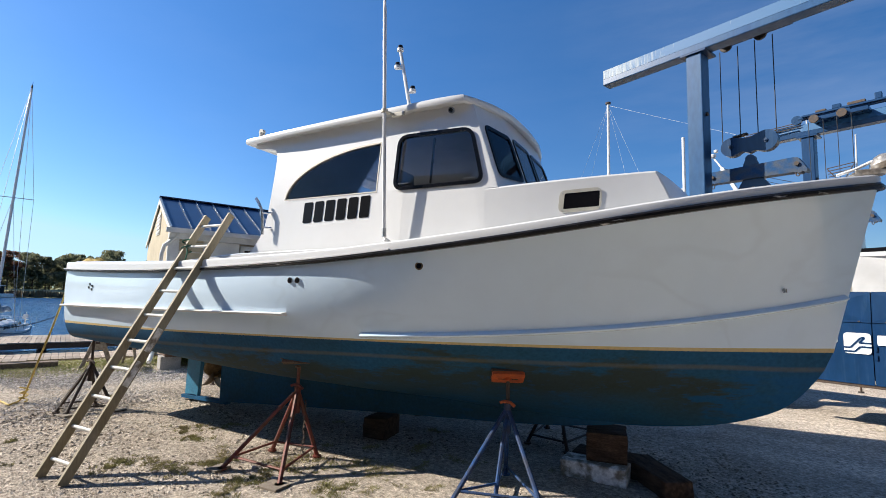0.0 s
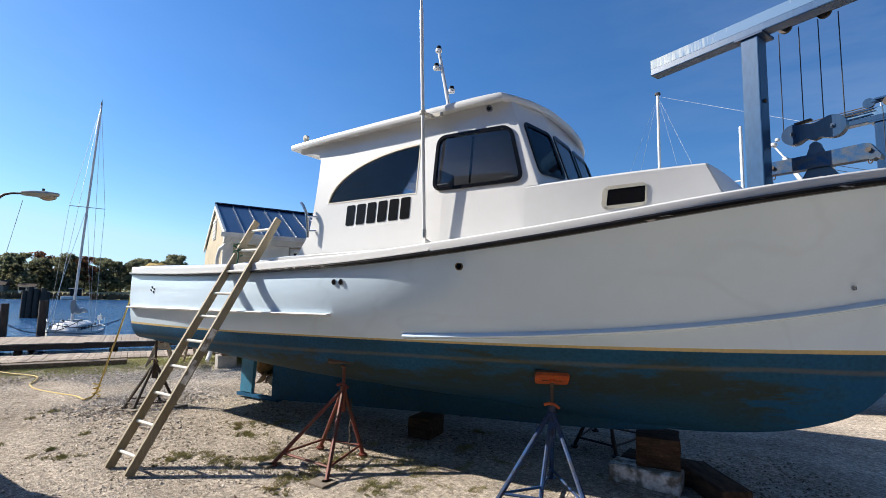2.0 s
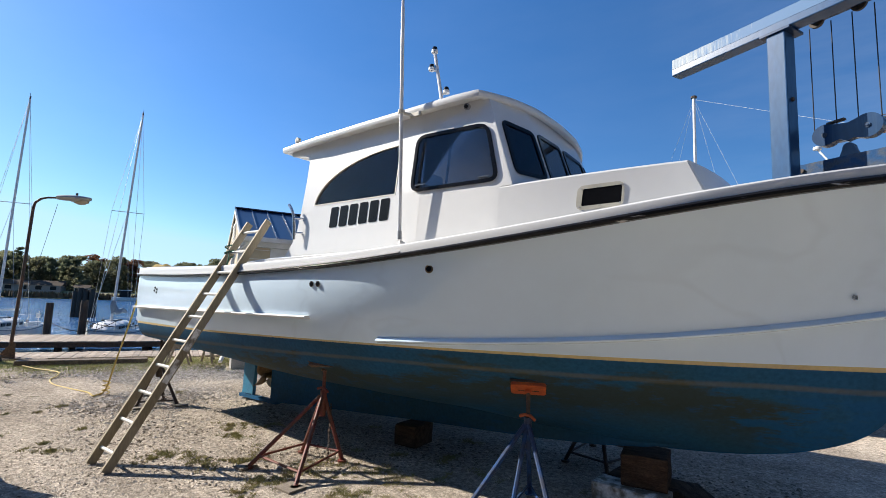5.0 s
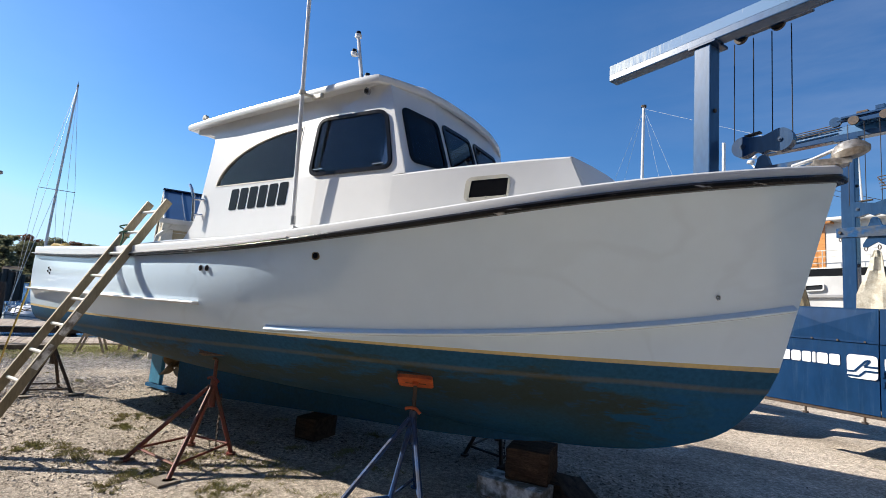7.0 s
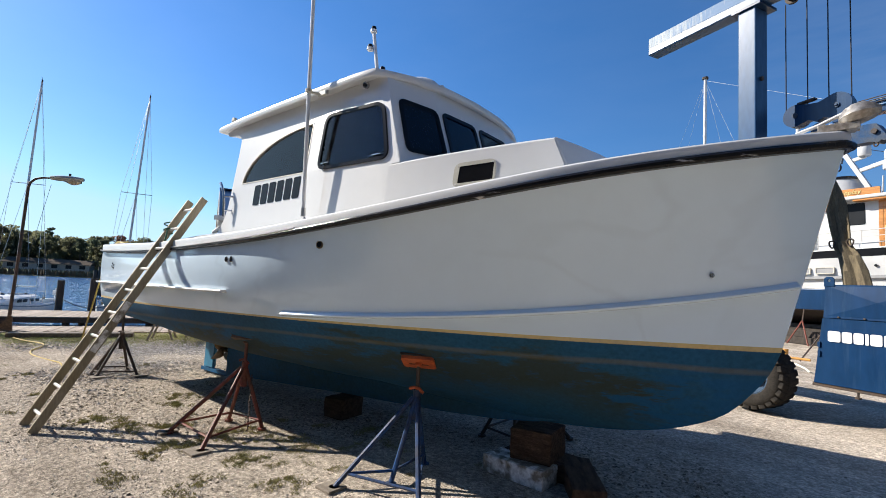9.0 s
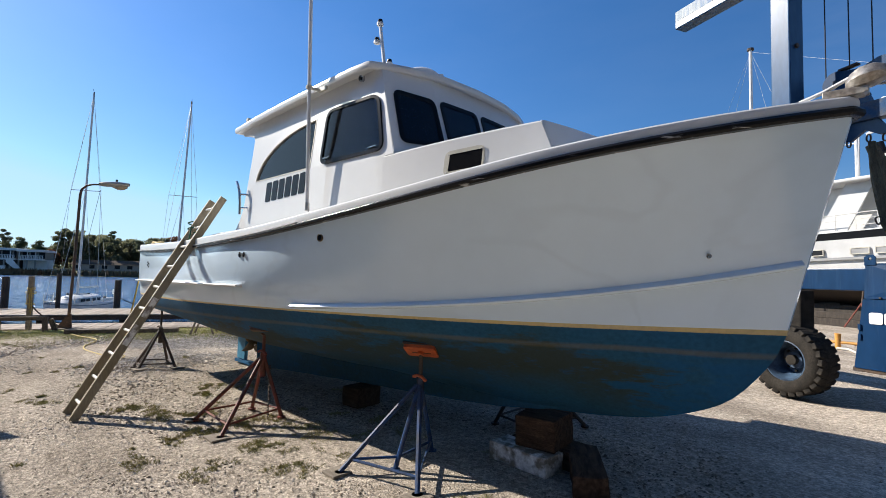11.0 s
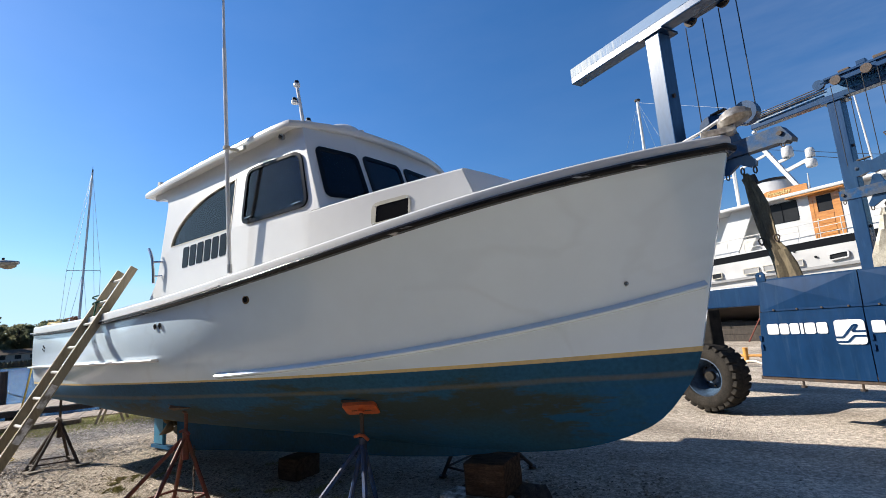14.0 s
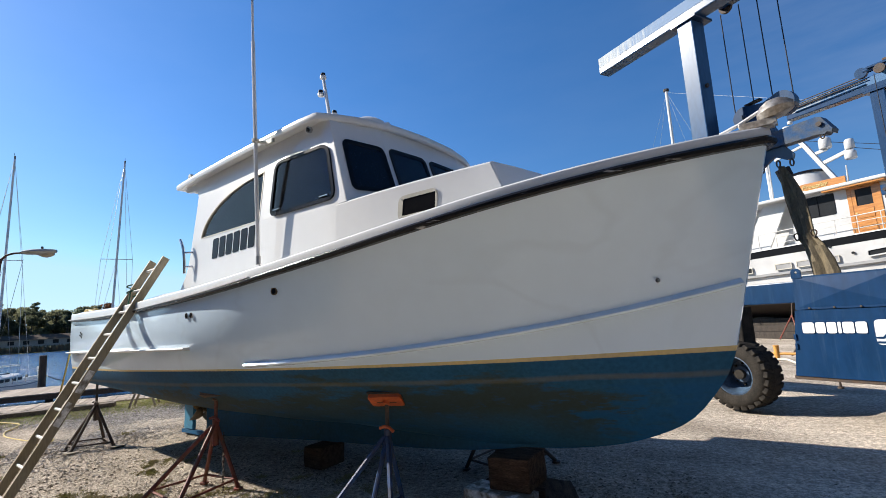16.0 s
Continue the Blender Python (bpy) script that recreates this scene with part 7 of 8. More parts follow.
for a in (-3, 0, 3):
    bm = B()
    box(bm, (a - 0.4, R0 + 1.6, 0.0), (a + 0.4, R0 + 3.0, 0.92), 0.02)
    o = part("keel_block", bm, M_PILE)
    o.matrix_world = BANK
    tagged(o, "dark timber cribbing under the yacht's keel", "block")
# dark bars added to hide lit ground where shade lies under the yacht
for k, (r, z0, h) in enumerate(((23.1, 0.0, 0.30), (23.2, 0.30, 0.26), (23.9, 0.0, 0.85))):
    bm = B()
    box(bm, (-6.5 + 0.4 * k, r - 0.15, z0), (4.2 - 0.3 * k, r + 0.15, z0 + h), 0.02)
    o = part("shade_baulk", bm, M_PILE)
    o.matrix_world = BANK
    tagged(o, "long dark baulk standing in for the shade under the yacht", "timber", "timber baulks")
# dark sheet added behind them, in place of the deep shade
bm = B()
box(bm, (-8.6, 25.2, -0.2), (9.0, 25.4, 0.98))
o = part("shade_screen", bm, M_PILE)
o.matrix_world = BANK
tagged(o, "dark screen standing in for the shade under the stored yacht", "wall")
# yellow valve post with a side pipe, a bent hose and a rod leaning on the lift
valve = thing("standpipe", BANK @ Matrix.Translation((2.38, 14.75, 0)), "short orange-yellow standpipe with a side arm", "pipe")
bm = B()
tube(bm, [(0, 0, 0), (0, 0, 0.40)], 0.065, 12)
disc(bm, (0, 0, 0.41), (0, 0, 1), 0.075, 0.03, 14)
part("pipe", bm, M_VALVE, valve, smooth=True)
bm = B()
tube(bm, [(-0.45, -0.1, 0.20), (0.55, 0.12, 0.20)], 0.035, 8)
part("side_arm", bm, M_VALVE, valve, smooth=True)
bm = B()
tube(bm, [(2.7, 14.0, 0.02), (2.85, 13.9, 0.14), (3.1, 13.85, 0.15), (3.35, 13.8, 0.08), (3.5, 13.7, 0.015)], 0.03, 8)
o = part("hose", bm, M_CREAM, smooth=True)
o.matrix_world = BANK
tagged(o, "pale bent hose end on the ground", "hose")
bm = B()
tube(bm, [(2.1, 16.0, 0.02), (3.2, 16.1, 1.75)], 0.022, 8)
o = part("leaning_rod", bm, M_DARKP, smooth=True)
o.matrix_world = BANK
tagged(o, "rusty rod leaning beside the lift", "rod")

# masts of yachts stored further off
for a, r, top, rad in ((-8.65, 27.0, 15.3, 0.11), (-5.02, 30.0, 12.7, 0.12)):
    ms = thing("yacht_mast", BANK @ Matrix.Translation((a, r, 0)), "pale alloy mast of a yacht stored ashore", "mast", "masts beyond the yard")
    bm = B()
    tube(bm, [(0, 0, 0), (0, 0, top)], rad, 10, rad * 0.8)
    part("spar", bm, M_MAST, ms, smooth=True)
    if top > 13:
        for q in ((-3.1, 0, 8.6), (-1.9, 0, 8.6), (1.6, 0, 8.6), (2.8, 0, 8.6), (9, 0, 10.5)):
            bm = B()
            tube(bm, [(0, 0, top - 0.1), q], 0.007, 4)
            part("stay", bm, M_MAST, ms)
        bm = B()
        disc(bm, (0, 0, top + 0.05), (0, 0, 1), 0.18, 0.12, 8)
        part("masthead", bm, M_DARKP, ms)
    else:
        bm = B()
        tube(bm, [(-0.9, 0, 9.3), (0.0, 0, 9.25)], 0.04, 6)
        part("spreader", bm, M_MAST, ms)

# ---- small house ----
house = thing("small_house", BANK, "small beige house with a blue standing-seam metal roof and white trim", "house")
bm = B()
panel(bm, [(0.42, 0.45), (6.3, 0.45), (6.3, 3.0), (0.42, 3.0)], [[(1.98, 1.0), (2.9, 1.0), (2.9, 2.72), (1.98, 2.72)]], lambda u, v, d: (-2.62 - d, u, v), 0.12)
part("front_wall", bm, M_BEIGE, house, "beige boarded wall")
bm = B()
panel(bm, [(-2.62, 0.45), (-6.3, 0.45), (-6.3, 2.95), (-4.5, 3.95), (-2.62, 3.0)], [], lambda u, v, d: (u, 0.42 + d, v), 0.12)
gw = part("gable_wall", bm, M_BEIGE, house, "beige gable wall")
bm = B()
box(bm, (-4.75, 0.40, 3.1), (-4.25, 0.42, 3.65), 0.004)
for k in range(5):
    box(bm, (-4.72, 0.385, 3.14 + 0.1 * k), (-4.28, 0.40, 3.19 + 0.1 * k))
part("gable_vent", bm, M_TRIM, gw)
bm = B()
box(bm, (-6.3, 6.2, 0.45), (-2.7, 6.3, 2.95))
box(bm, (-6.3, 0.55, 0.45), (-6.2, 6.2, 2.95))
part("rear_walls", bm, M_BEIGE, house)
for k in range(11):
    bm = B()
    z = 0.6 + 0.22 * k
    box(bm, (-2.62, 0.42, z), (-2.612, 1.96 if 0.9 < z < 2.75 else 6.3, z + 0.012))
    part("siding_joint", bm, M_TRIM, house)
bm = B()
box(bm, (-2.70, 1.99, 1.0), (-2.66, 2.89, 2.72))
part("doorway", bm, M_FARD, house, "dark open doorway")
bm = B()
for lo, hi in (((-2.60, 1.88, 0.95), (-2.56, 1.98, 2.82)), ((-2.60, 2.9, 0.95), (-2.56, 3.0, 2.82)), ((-2.60, 1.88, 2.72), (-2.56, 3.0, 2.82))):
    box(bm, lo, hi, 0.004)
part("door_trim", bm, M_TRIM, house)
bm = B()
box(bm, (-2.6, 1.08, 2.15), (-2.57, 1.86, 2.86), 0.004)
part("white_panel", bm, M_TRIM, house, "white painted wall panel")
bm = B()
box(bm, (-2.66, 0.36, 0.42), (-2.56, 0.58, 2.86), 0.006)
part("corner_trim", bm, M_TRIM, house)
bm = B()
box(bm, (-2.60, 0.36, 2.86), (-2.47, 6.35, 3.02), 0.006)
part("frieze_board", bm, M_TRIM, house)
bm = B()
tube(bm, [(-2.50, 0.56, 3.0), (-2.50, 0.50, 2.9), (-2.58, 0.30, 2.7), (-2.60, 0.26, 2.5), (-2.60, 0.26, 0.45), (-2.52, 0.22, 0.32), (-2.35, 0.16, 0.22)], 0.042, 8)
part("downspout", bm, M_TRIM, house, "white downspout", smooth=True)
for sgn in (1, -1):
    bm = B()
    e0, e1 = (-2.42, 3.04), (-4.5, 4.02)
    if sgn < 0:
        e0 = (-6.36, 2.98)
    panel(bm, [(0.38, 0.0), (6.4, 0.0), (6.4, 1.0), (0.38, 1.0)], [], lambda u, v, d: (lerp(e0[0], e1[0], v), u, lerp(e0[1], e1[1], v) + d), 0.05)
    rf = part("roof_slope", bm, M_ROOF, house, "blue standing-seam roof")
    for k in range(15):
        u = 0.395 + 0.40 * k
        bm = B()
        beam(bm, (e0[0], u, e0[1] + 0.065), (e1[0], u, e1[1] + 0.065), 0.014, 0.035)
        part("seam", bm, M_ROOF, rf)
bm = B()
beam(bm, (-4.5, 0.37, 4.085), (-4.5, 6.42, 4.085), 0.16, 0.03)
part("ridge_cap", bm, M_ROOF, house)
bm = B()
box(bm, (-2.40, 0.28, 2.98), (-2.36, 6.4, 3.09), 0.004)
part("fascia", bm, M_TRIM, house)
bm = B()
beam(bm, (-2.42, 0.385, 2.99), (-4.5, 0.385, 3.97), 0.03, 0.10)
part("barge_board", bm, M_TRIM, house)
bm = B()
beam(bm, (-6.36, 0.385, 2.93), (-4.5, 0.385, 3.97), 0.03, 0.10)
part("barge_board", bm, M_TRIM, house)
bm = B()
box(bm, (-6.3, 0.5, 0.28), (-2.6, 6.2, 0.45))
part("floor_beam", bm, M_WOODR, house, "brown timber sill beam")
for r in (0.62, 2.4, 4.2, 6.0):
    for a in (-2.85, -6.1):
        bm = B()
        box(bm, (a - 0.22, r - 0.2, -0.02), (a + 0.2, r + 0.2, 0.28), 0.01)
        part("pier", bm, M_CONC, house)

# ---- dock ----
dock = thing("dock", BANK, "grey weathered timber dock on piles", "dock")
random.seed(3)


def plank_row(parent, a0, a1, z, r0, count):
    """A row of deck planks that share one mesh."""
    bm = B()
    box(bm, (a0, 0, z - 0.045), (a1, 0.142, z), 0.004)
    ob = part("plank", bm, M_WOODP, parent)
    for k in range(count):
        if k:
            ob = new("plank", ob.data)
            ob.parent = parent
        ob.location = (random.uniform(-0.03, 0.03), r0 + 0.15 * k, random.uniform(-0.006, 0.006))


plank_row(dock, -17.4, -13.85, -0.30, -26, 300)
for a in (-13.95, -17.3):
    bm = B()
    box(bm, (a - 0.04, -26, -0.54), (a + 0.04, 19, -0.35), 0.01)
    part("fascia_beam", bm, M_WOODR, dock)
for k in range(16):
    for a in (-14.2, -17.1):
        bm = B()
        tube(bm, [(a, -25 + 2.9 * k, -2.8), (a, -25 + 2.9 * k, -0.5)], 0.13, 10)
        part("pile", bm, M_PILE, dock, smooth=True)
walkway = thing("walkway", BANK, "low plank walkway along the bank", "walkway")
plank_row(walkway, -7.6, -6.1, -0.055, -11.5, 100)
for a in (-6.16, -7.5):
    bm = B()
    box(bm, (a - 0.05, -11.5, -0.36), (a + 0.05, 3.5, -0.10), 0.01)
    part("bearer", bm, M_WOODR, walkway)
for k in range(7):
    bm = B()
    box(bm, (-7.25, -11 + 2.2 * k, -2.2), (-7.05, -10.8 + 2.2 * k, -0.1))
    part("post", bm, M_PILE, walkway)
bm = B()
box(bm, (-4.42, -3.78, 0.0), (-4.15, -1.30, 0.115), 0.02)
o = part("timber_sill", bm, M_WOODB)
o.matrix_world = BANK
tagged(o, "heavy brown timber lying on the grass bank", "timber")
# low rail on splayed props
for (r0, z0), (r1, z1), a0, a1 in (((-5.51, 0.30), (-5.64, -0.12), -5.0, -4.88), ((-5.41, 0.30), (-5.45, -0.10), -5.0, -5.14), ((-4.43, 0.31), (-4.40, -0.14), -4.95, -4.92), ((-4.33, 0.31), (-4.20, -0.10), -5.02, -5.08), ((-5.82, 0.30), (-6.12, -0.08), -5.0, -4.95), ((-7.60, 0.30), (-7.74, -0.10), -5.0, -4.88), ((-7.48, 0.30), (-7.44, -0.10), -5.0, -5.12)):
    bm = B()
    beam(bm, (a1, r1, z1), (a0, r0, z0), 0.11, 0.06, up=(1, 0, 0))
    o = part("timber_prop", bm, M_WOODB)
    o.matrix_world = BANK
    tagged(o, "splayed brown timber prop under a low rail", "timber", "timber props")
bm = B()
beam(bm, (-5.0, -9.5, 0.325), (-5.0, -4.38, 0.325), 0.12, 0.085)
o = part("bank_rail", bm, M_WOODB)
o.matrix_world = BANK
tagged(o, "low weathered timber rail on props", "rail")
bm = B()
box(bm, (-5.06, -6.9, -0.06), (-4.9, -6.05, 0.06), 0.01)
o = part("short_timber", bm, M_WOODB)
o.matrix_world = BANK
tagged(o, "short timber lying under the low rail", "timber")
bm = B()
panel(bm, [(-4.62, -0.10), (-4.22, -0.10), (-4.26, 0.34), (-4.32, 0.34)], [], lambda u, v, k: (-6.24 - k, u, v), 0.05)
o = part("timber_wedge", bm, M_WOODR)
o.matrix_world = BANK
tagged(o, "dark brown triangular board at the lamp pole's foot", "board")


def post(a, r, z0, z1, rad, label, square=False, rope=False, lean=0.0):
    ps = thing("mooring_post", BANK @ Matrix.Translation((a, r, 0)), label, "piling", "mooring posts")
    bm = B()
    if square:
        beam(bm, (0, 0, z0), (lean, lean, z1), rad * 2, rad * 2, up=(1, 0, 0))
    else:
        tube(bm, [(0, 0, z0), (lean, lean * 0.5, z1)], rad, 12, rad * 0.92)
    part("shaft", bm, M_WOOD if square else M_PILE, ps, smooth=not square)
    if rope:
        rr_ = random.Random(4)
        for z, n, wide in ((1.05, 3, 0.03), (0.95, 2, 0.05), (0.66, 2, 0.03)):
            bm = B()
            tube(bm, [((rad * 1.35 + wide * rr_.random()) * math.cos(q), (rad * 1.35 + wide * rr_.random()) * math.sin(q), z + 0.016 * q / 6.283 + rr_.uniform(-0.03, 0.03)) for q in (0.6 * i for i in range(int(n * 10.5)))], 0.008, 5)
            part("rope", bm, M_HOSE, ps, "yellow rope wound round the post", smooth=True)
        bm = B()
        for k, (y, z) in enumerate(((0.07, 0.40), (-0.06, 0.72), (0.02, 0.55))):
            tube(bm, [(rad + 0.02, y * 0.4, 1.04), (rad + 0.05, y, lerp(1.04, z, 0.5)), (rad + 0.035, y * 0.8, z), (rad + 0.03, y * 0.3, z + 0.12)], 0.010, 5)
        part("rope_tail", bm, M_HOSE, ps, smooth=True)


post(-5.5, -4.95, -0.05, 1.40, 0.052, "square weathered post with yellow rope coiled on it", square=True, rope=True)
for r, z, rad in ((-11.5, 1.53, 0.15), (-10.44, 1.13, 0.16), (-5.91, 1.06, 0.16), (-4.62, 1.2, 0.17), (-8.37, 1.35, 0.11), (-14.0, 1.1, 0.17), (1.6, 1.1, 0.18)):
    post(-18.5, r, -2.8, z, rad, "dark round timber mooring pile in the river")
for dx, dy in ((0, 0), (0.42, 0.1), (0.12, 0.45), (-0.1, -0.42), (0.35, -0.35), (0.5, 0.6), (0.1, 0.8), (0.2, -0.75)):
    post(-47.8 + dx, -8.7 + dy, -3.2, 1.75 + 0.25 * math.sin(7 * dx + 5 * dy), 0.24, "dark clustered dolphin pile in the river", lean=0.04)
# mooring lines
for p, q, sag in (((-18.5, -5.85, 0.2), (-18.3, -3.2, 0.35), 0.5), ((-18.5, -4.62, 0.3), (-19.5, -1.5, 0.4), 0.4), ((-5.5, -4.9, 0.6), (-5.3, -3.7, 0.02), 0.2)):
    bm = B()
    tube(bm, [(lerp(p[0], q[0], k / 10), lerp(p[1], q[1], k / 10), lerp(p[2], q[2], k / 10) - sag * 4 * (k / 10) * (1 - k / 10)) for k in range(11)], 0.018, 5)
    o = part("mooring_line", bm, M_DARKP)
    o.matrix_world = BANK
    tagged(o, "slack dark mooring line between posts", "rope", "mooring lines")

# ---- street lamp ----
lamp = thing("street_lamp", pose(-7.845, -1.27, -0.05), "dark pole street lamp with a grey cobra head", "street lamp")
bm = B()
tube(bm, [(0, 0, 0), (0.03, 0.05, 2.0), (0.045, 0.075, 3.85), (0.06, 0.10, 4.0), (0.10, 0.20, 4.12), (0.16, 0.33, 4.17), (0.25, 0.52, 4.19)], 0.042, 10, 0.024)
part("pole", bm, M_LAMPB, lamp, smooth=True)
bm = B()
rows = []
for i in range(9):
    t = i / 8
    c = Vector((0.24 + 0.32 * t, 0.50 + 0.68 * t, 4.20 + 0.05 * t))
    w = 0.05 + 0.13 * math.sin(math.pi * min(1, 0.15 + 0.80 * t)) ** 0.8
    rows.append([c + Vector((w * math.cos(q) * 0.9, -w * math.cos(q) * 0.42, w * 0.55 * math.sin(q) * (1.2 if math.sin(q) < 0 and t > 0.45 else 0.8))) for q in (2 * math.pi * j / 14 for j in range(14))])
gv = grid(bm, rows, closed=True)
bm.faces.new(gv[0])
bm.faces.new(gv[-1])
hd = part("lamp_head", bm, M_LAMPH, lamp, "grey cobra-head luminaire", smooth=True)
bm = B()
rows = []
for i in range(5):
    t = i / 4
    c = Vector((0.40 + 0.14 * t, 0.84 + 0.29 * t, 4.15 + 0.02 * t))
    w = 0.03 + 0.085 * math.sin(math.pi * (0.1 + 0.8 * t))
    rows.append([c + Vector((w * math.cos(q) * 0.9, -w * math.cos(q) * 0.42, w * 0.9 * math.sin(q))) for q in (2 * math.pi * j / 12 for j in range(12))])
gv = grid(bm, rows, closed=True)
part("lens", bm, mat("amber_lens", (0.42, 0.34, 0.24), rough=0.25, var=0.1), hd, "dull amber lens", smooth=True)
bm = B()
disc(bm, (0.42, 0.88, 4.34), (0, 0, 1), 0.03, 0.06, 8)
part("photocell", bm, M_LAMPB, hd)
bm = B()
tube(bm, [(0.04, 0.06, 1.0), (0.30, 0.30, 2.6), (0.36, 0.5, 4.0)], 0.006, 4)
part("cable", bm, M_CABLE, lamp)


# ---- sailing yachts ----
def sailboat(a, r, mast_a, mast_top, yaw, label, cover, heel=2.0):
    sb = thing("sailing_yacht", BANK @ Matrix.Translation((a, r, -1.08)) @ Matrix.Rotation(radians(heel), 4, "X").inverted() @ pose(0, 0, 0, 0, 0, yaw) @ Matrix.Scale(0.8, 4), label, "sailing boat", "moored sailing yachts")
    L, W = 8.4, 1.32
    bm = B()
    rows = []
    for i in range(17):
        t = i / 16
        x = -L / 2 + L * t
        hb = W * (0.72 + 0.28 * math.sin(math.pi * min(1, t * 1.15))) * (1 - max(0, (t - 0.55) / 0.45) ** 2.2)
        sh = 0.92 + 0.22 * (2 * t - 0.8) ** 2
        half = [(x, -hb, sh), (x, -hb * 0.97, 0.45), (x, -hb * 0.8, -0.02), (x, -hb * 0.3, -0.3)]
        rows.append(half + [(p, -q, s) for p, q, s in reversed(half)])
    gv = grid(bm, rows)
    bm.faces.new(gv[0])
    part("hull", bm, M_SAILW, sb, "white hull", smooth=True)
    bm = B()
    grid(bm, [[(p[0][0], p[0][1] * 0.98, p[0][2] - 0.02), (p[0][0], 0, p[0][2] + 0.05), (p[0][0], -p[0][1] * 0.98, p[0][2] - 0.02)] for p in rows])
    part("deck", bm, M_SAILW, sb, smooth=True)
    bm = B()
    sweep(bm, [Vector(p[0]) + Vector((0, -0.005, -0.13)) for p in rows], [(0, -0.03), (0.012, -0.03), (0.012, 0.03), (0, 0.03)])
    sweep(bm, [Vector((p[0][0], -p[0][1] + 0.005, p[0][2] - 0.13)) for p in reversed(rows)], [(0, -0.03), (0.012, -0.03), (0.012, 0.03), (0, 0.03)])
    part("cove_stripe", bm, M_SAILC, sb)
    bm = B()
    rows2 = []
    for x, w, h in ((-1.5, 0.86, 0.0), (-1.45, 0.86, 0.60), (0.2, 0.84, 0.60), (1.5, 0.68, 0.50), (2.5, 0.42, 0.20), (2.8, 0.3, 0.0)):
        rows2.append([(x, -w, 0.9), (x, -w * 0.88, 0.9 + h * 0.8), (x, -w * 0.5, 0.92 + h), (x, w * 0.5, 0.92 + h), (x, w * 0.88, 0.9 + h * 0.8), (x, w, 0.9)])
    grid(bm, rows2)
    ct = part("coach_roof", bm, M_SAILW, sb, "white coach roof", smooth=True)
    for x in (-1.0, -0.3, 0.5, 1.2):
        for s in (-1, 1):
            bm = B()
            box(bm, (x - 0.22, s * 0.80 - 0.02, 1.08), (x + 0.22, s * 0.80 + 0.02, 1.28), 0.0)
            part("cabin_port", bm, M_FARD, ct)
    for s in (-1, 1):
        bm = B()
        box(bm, (-3.9, s * 0.75 - 0.08, 0.9), (-1.5, s * 0.75 + 0.08, 1.18), 0.03)
        part("cockpit_coaming", bm, M_SAILW, sb)
    bm = B()
    mh = (mast_top + 1.08) / 0.8
    tube(bm, [(mast_a, 0, 1.35), (mast_a, 0, mh)], 0.085, 10, 0.06)
    tube(bm, [(mast_a, -0.95, lerp(1.35, mh, 0.52)), (mast_a, 0.95, lerp(1.35, mh, 0.52))], 0.025, 6)
    part("mast", bm, M_MAST, sb, "pale alloy mast with spreaders", smooth=True)
    bm = B()
    tube(bm, [(mast_a, 0, 2.05), (mast_a - 3.0, 0, 2.0)], 0.06, 8)
    part("boom", bm, M_MAST, sb, smooth=True)
    if cover:
        bm = B()
        # the cover is laced round the mast and sags in folds along the boom
        rows3 = [[(mast_a + 0.12 - 3.1 * t, (0.15 - 0.05 * t) * math.cos(q) + 0.03 * math.sin(9 * t + 2 * q), 2.12 + 0.30 * (1 - t) ** 4 + 0.05 * math.sin(11 * t) + (0.24 - 0.1 * t + 0.22 * (1 - t) ** 6) * math.sin(q)) for q in (2 * math.pi * j / 12 for j in range(12))] for t in (k / 14 for k in range(15))]
        gv = grid(bm, rows3, closed=True)
        bm.faces.new(gv[0])
        bm.faces.new(gv[-1])
        part("sail_cover", bm, M_SAILC, sb, "blue-grey sail cover", smooth=True)
    bm = B()
    sp = lerp(1.35, mh, 0.52)
    for p, q in (((mast_a, 0, mh), (L / 2 - 0.1, 0, 1.2)), ((mast_a, 0, mh), (-L / 2, 0, 1.0)), ((mast_a, 0, mh), (mast_a, -0.95, sp)), ((mast_a, 0, mh), (mast_a, 0.95, sp)), ((mast_a, -0.95, sp), (mast_a - 0.1, -1.2, 0.95)), ((mast_a, 0.95, sp), (mast_a - 0.1, 1.2, 0.95)), ((mast_a, 0, sp), (mast_a + 0.5, -1.15, 0.95)), ((mast_a, 0, sp), (mast_a + 0.5, 1.15, 0.95))):
        bm = B()
        tube(bm, [p, q], 0.011, 4)
        part("stay", bm, M_GALV, sb)
    for x in (-3.9, -2.4, -0.8, 0.8, 2.2, 3.4):
        hb = 1.2 if x < 2 else 0.75 if x < 3 else 0.35
        for s in (-1, 1):
            bm = B()
            tube(bm, [(x, s * hb, 0.95), (x, s * hb, 1.6)], 0.016, 5)
            part("stanchion", bm, M_STEEL, sb)
    for s in (-1, 1):
        for h in (1.3, 1.6):
            bm = B()
            tube(bm, [(x, s * hb, h) for x, hb in ((-4.0, 1.1), (-2.4, 1.2), (0.8, 1.2), (2.2, 0.75), (3.4, 0.35), (4.1, 0.05))], 0.01, 4)
            part("lifeline", bm, M_STEEL, sb)
    bm = B()
    tube(bm, [(-4.1, -1.0, 1.6), (-4.15, 0, 1.6), (-4.1, 1.0, 1.6)], 0.016, 5)
    part("stern_rail", bm, M_STEEL, sb)
    bm = B()
    tube(bm, [(-4.05, 0.6, 1.0), (-4.05, 0.6, 1.9)], 0.03, 6)
    box(bm, (-4.2, 0.45, 1.4), (-3.95, 0.75, 1.75), 0.04)
    part("stern_gear", bm, M_SAILW, sb)
    for x, y, r_ in ((1.9, 0.1, 0.16), (0.75, -0.35, 0.13), (-0.6, 0.3, 0.12)):
        bm = B()
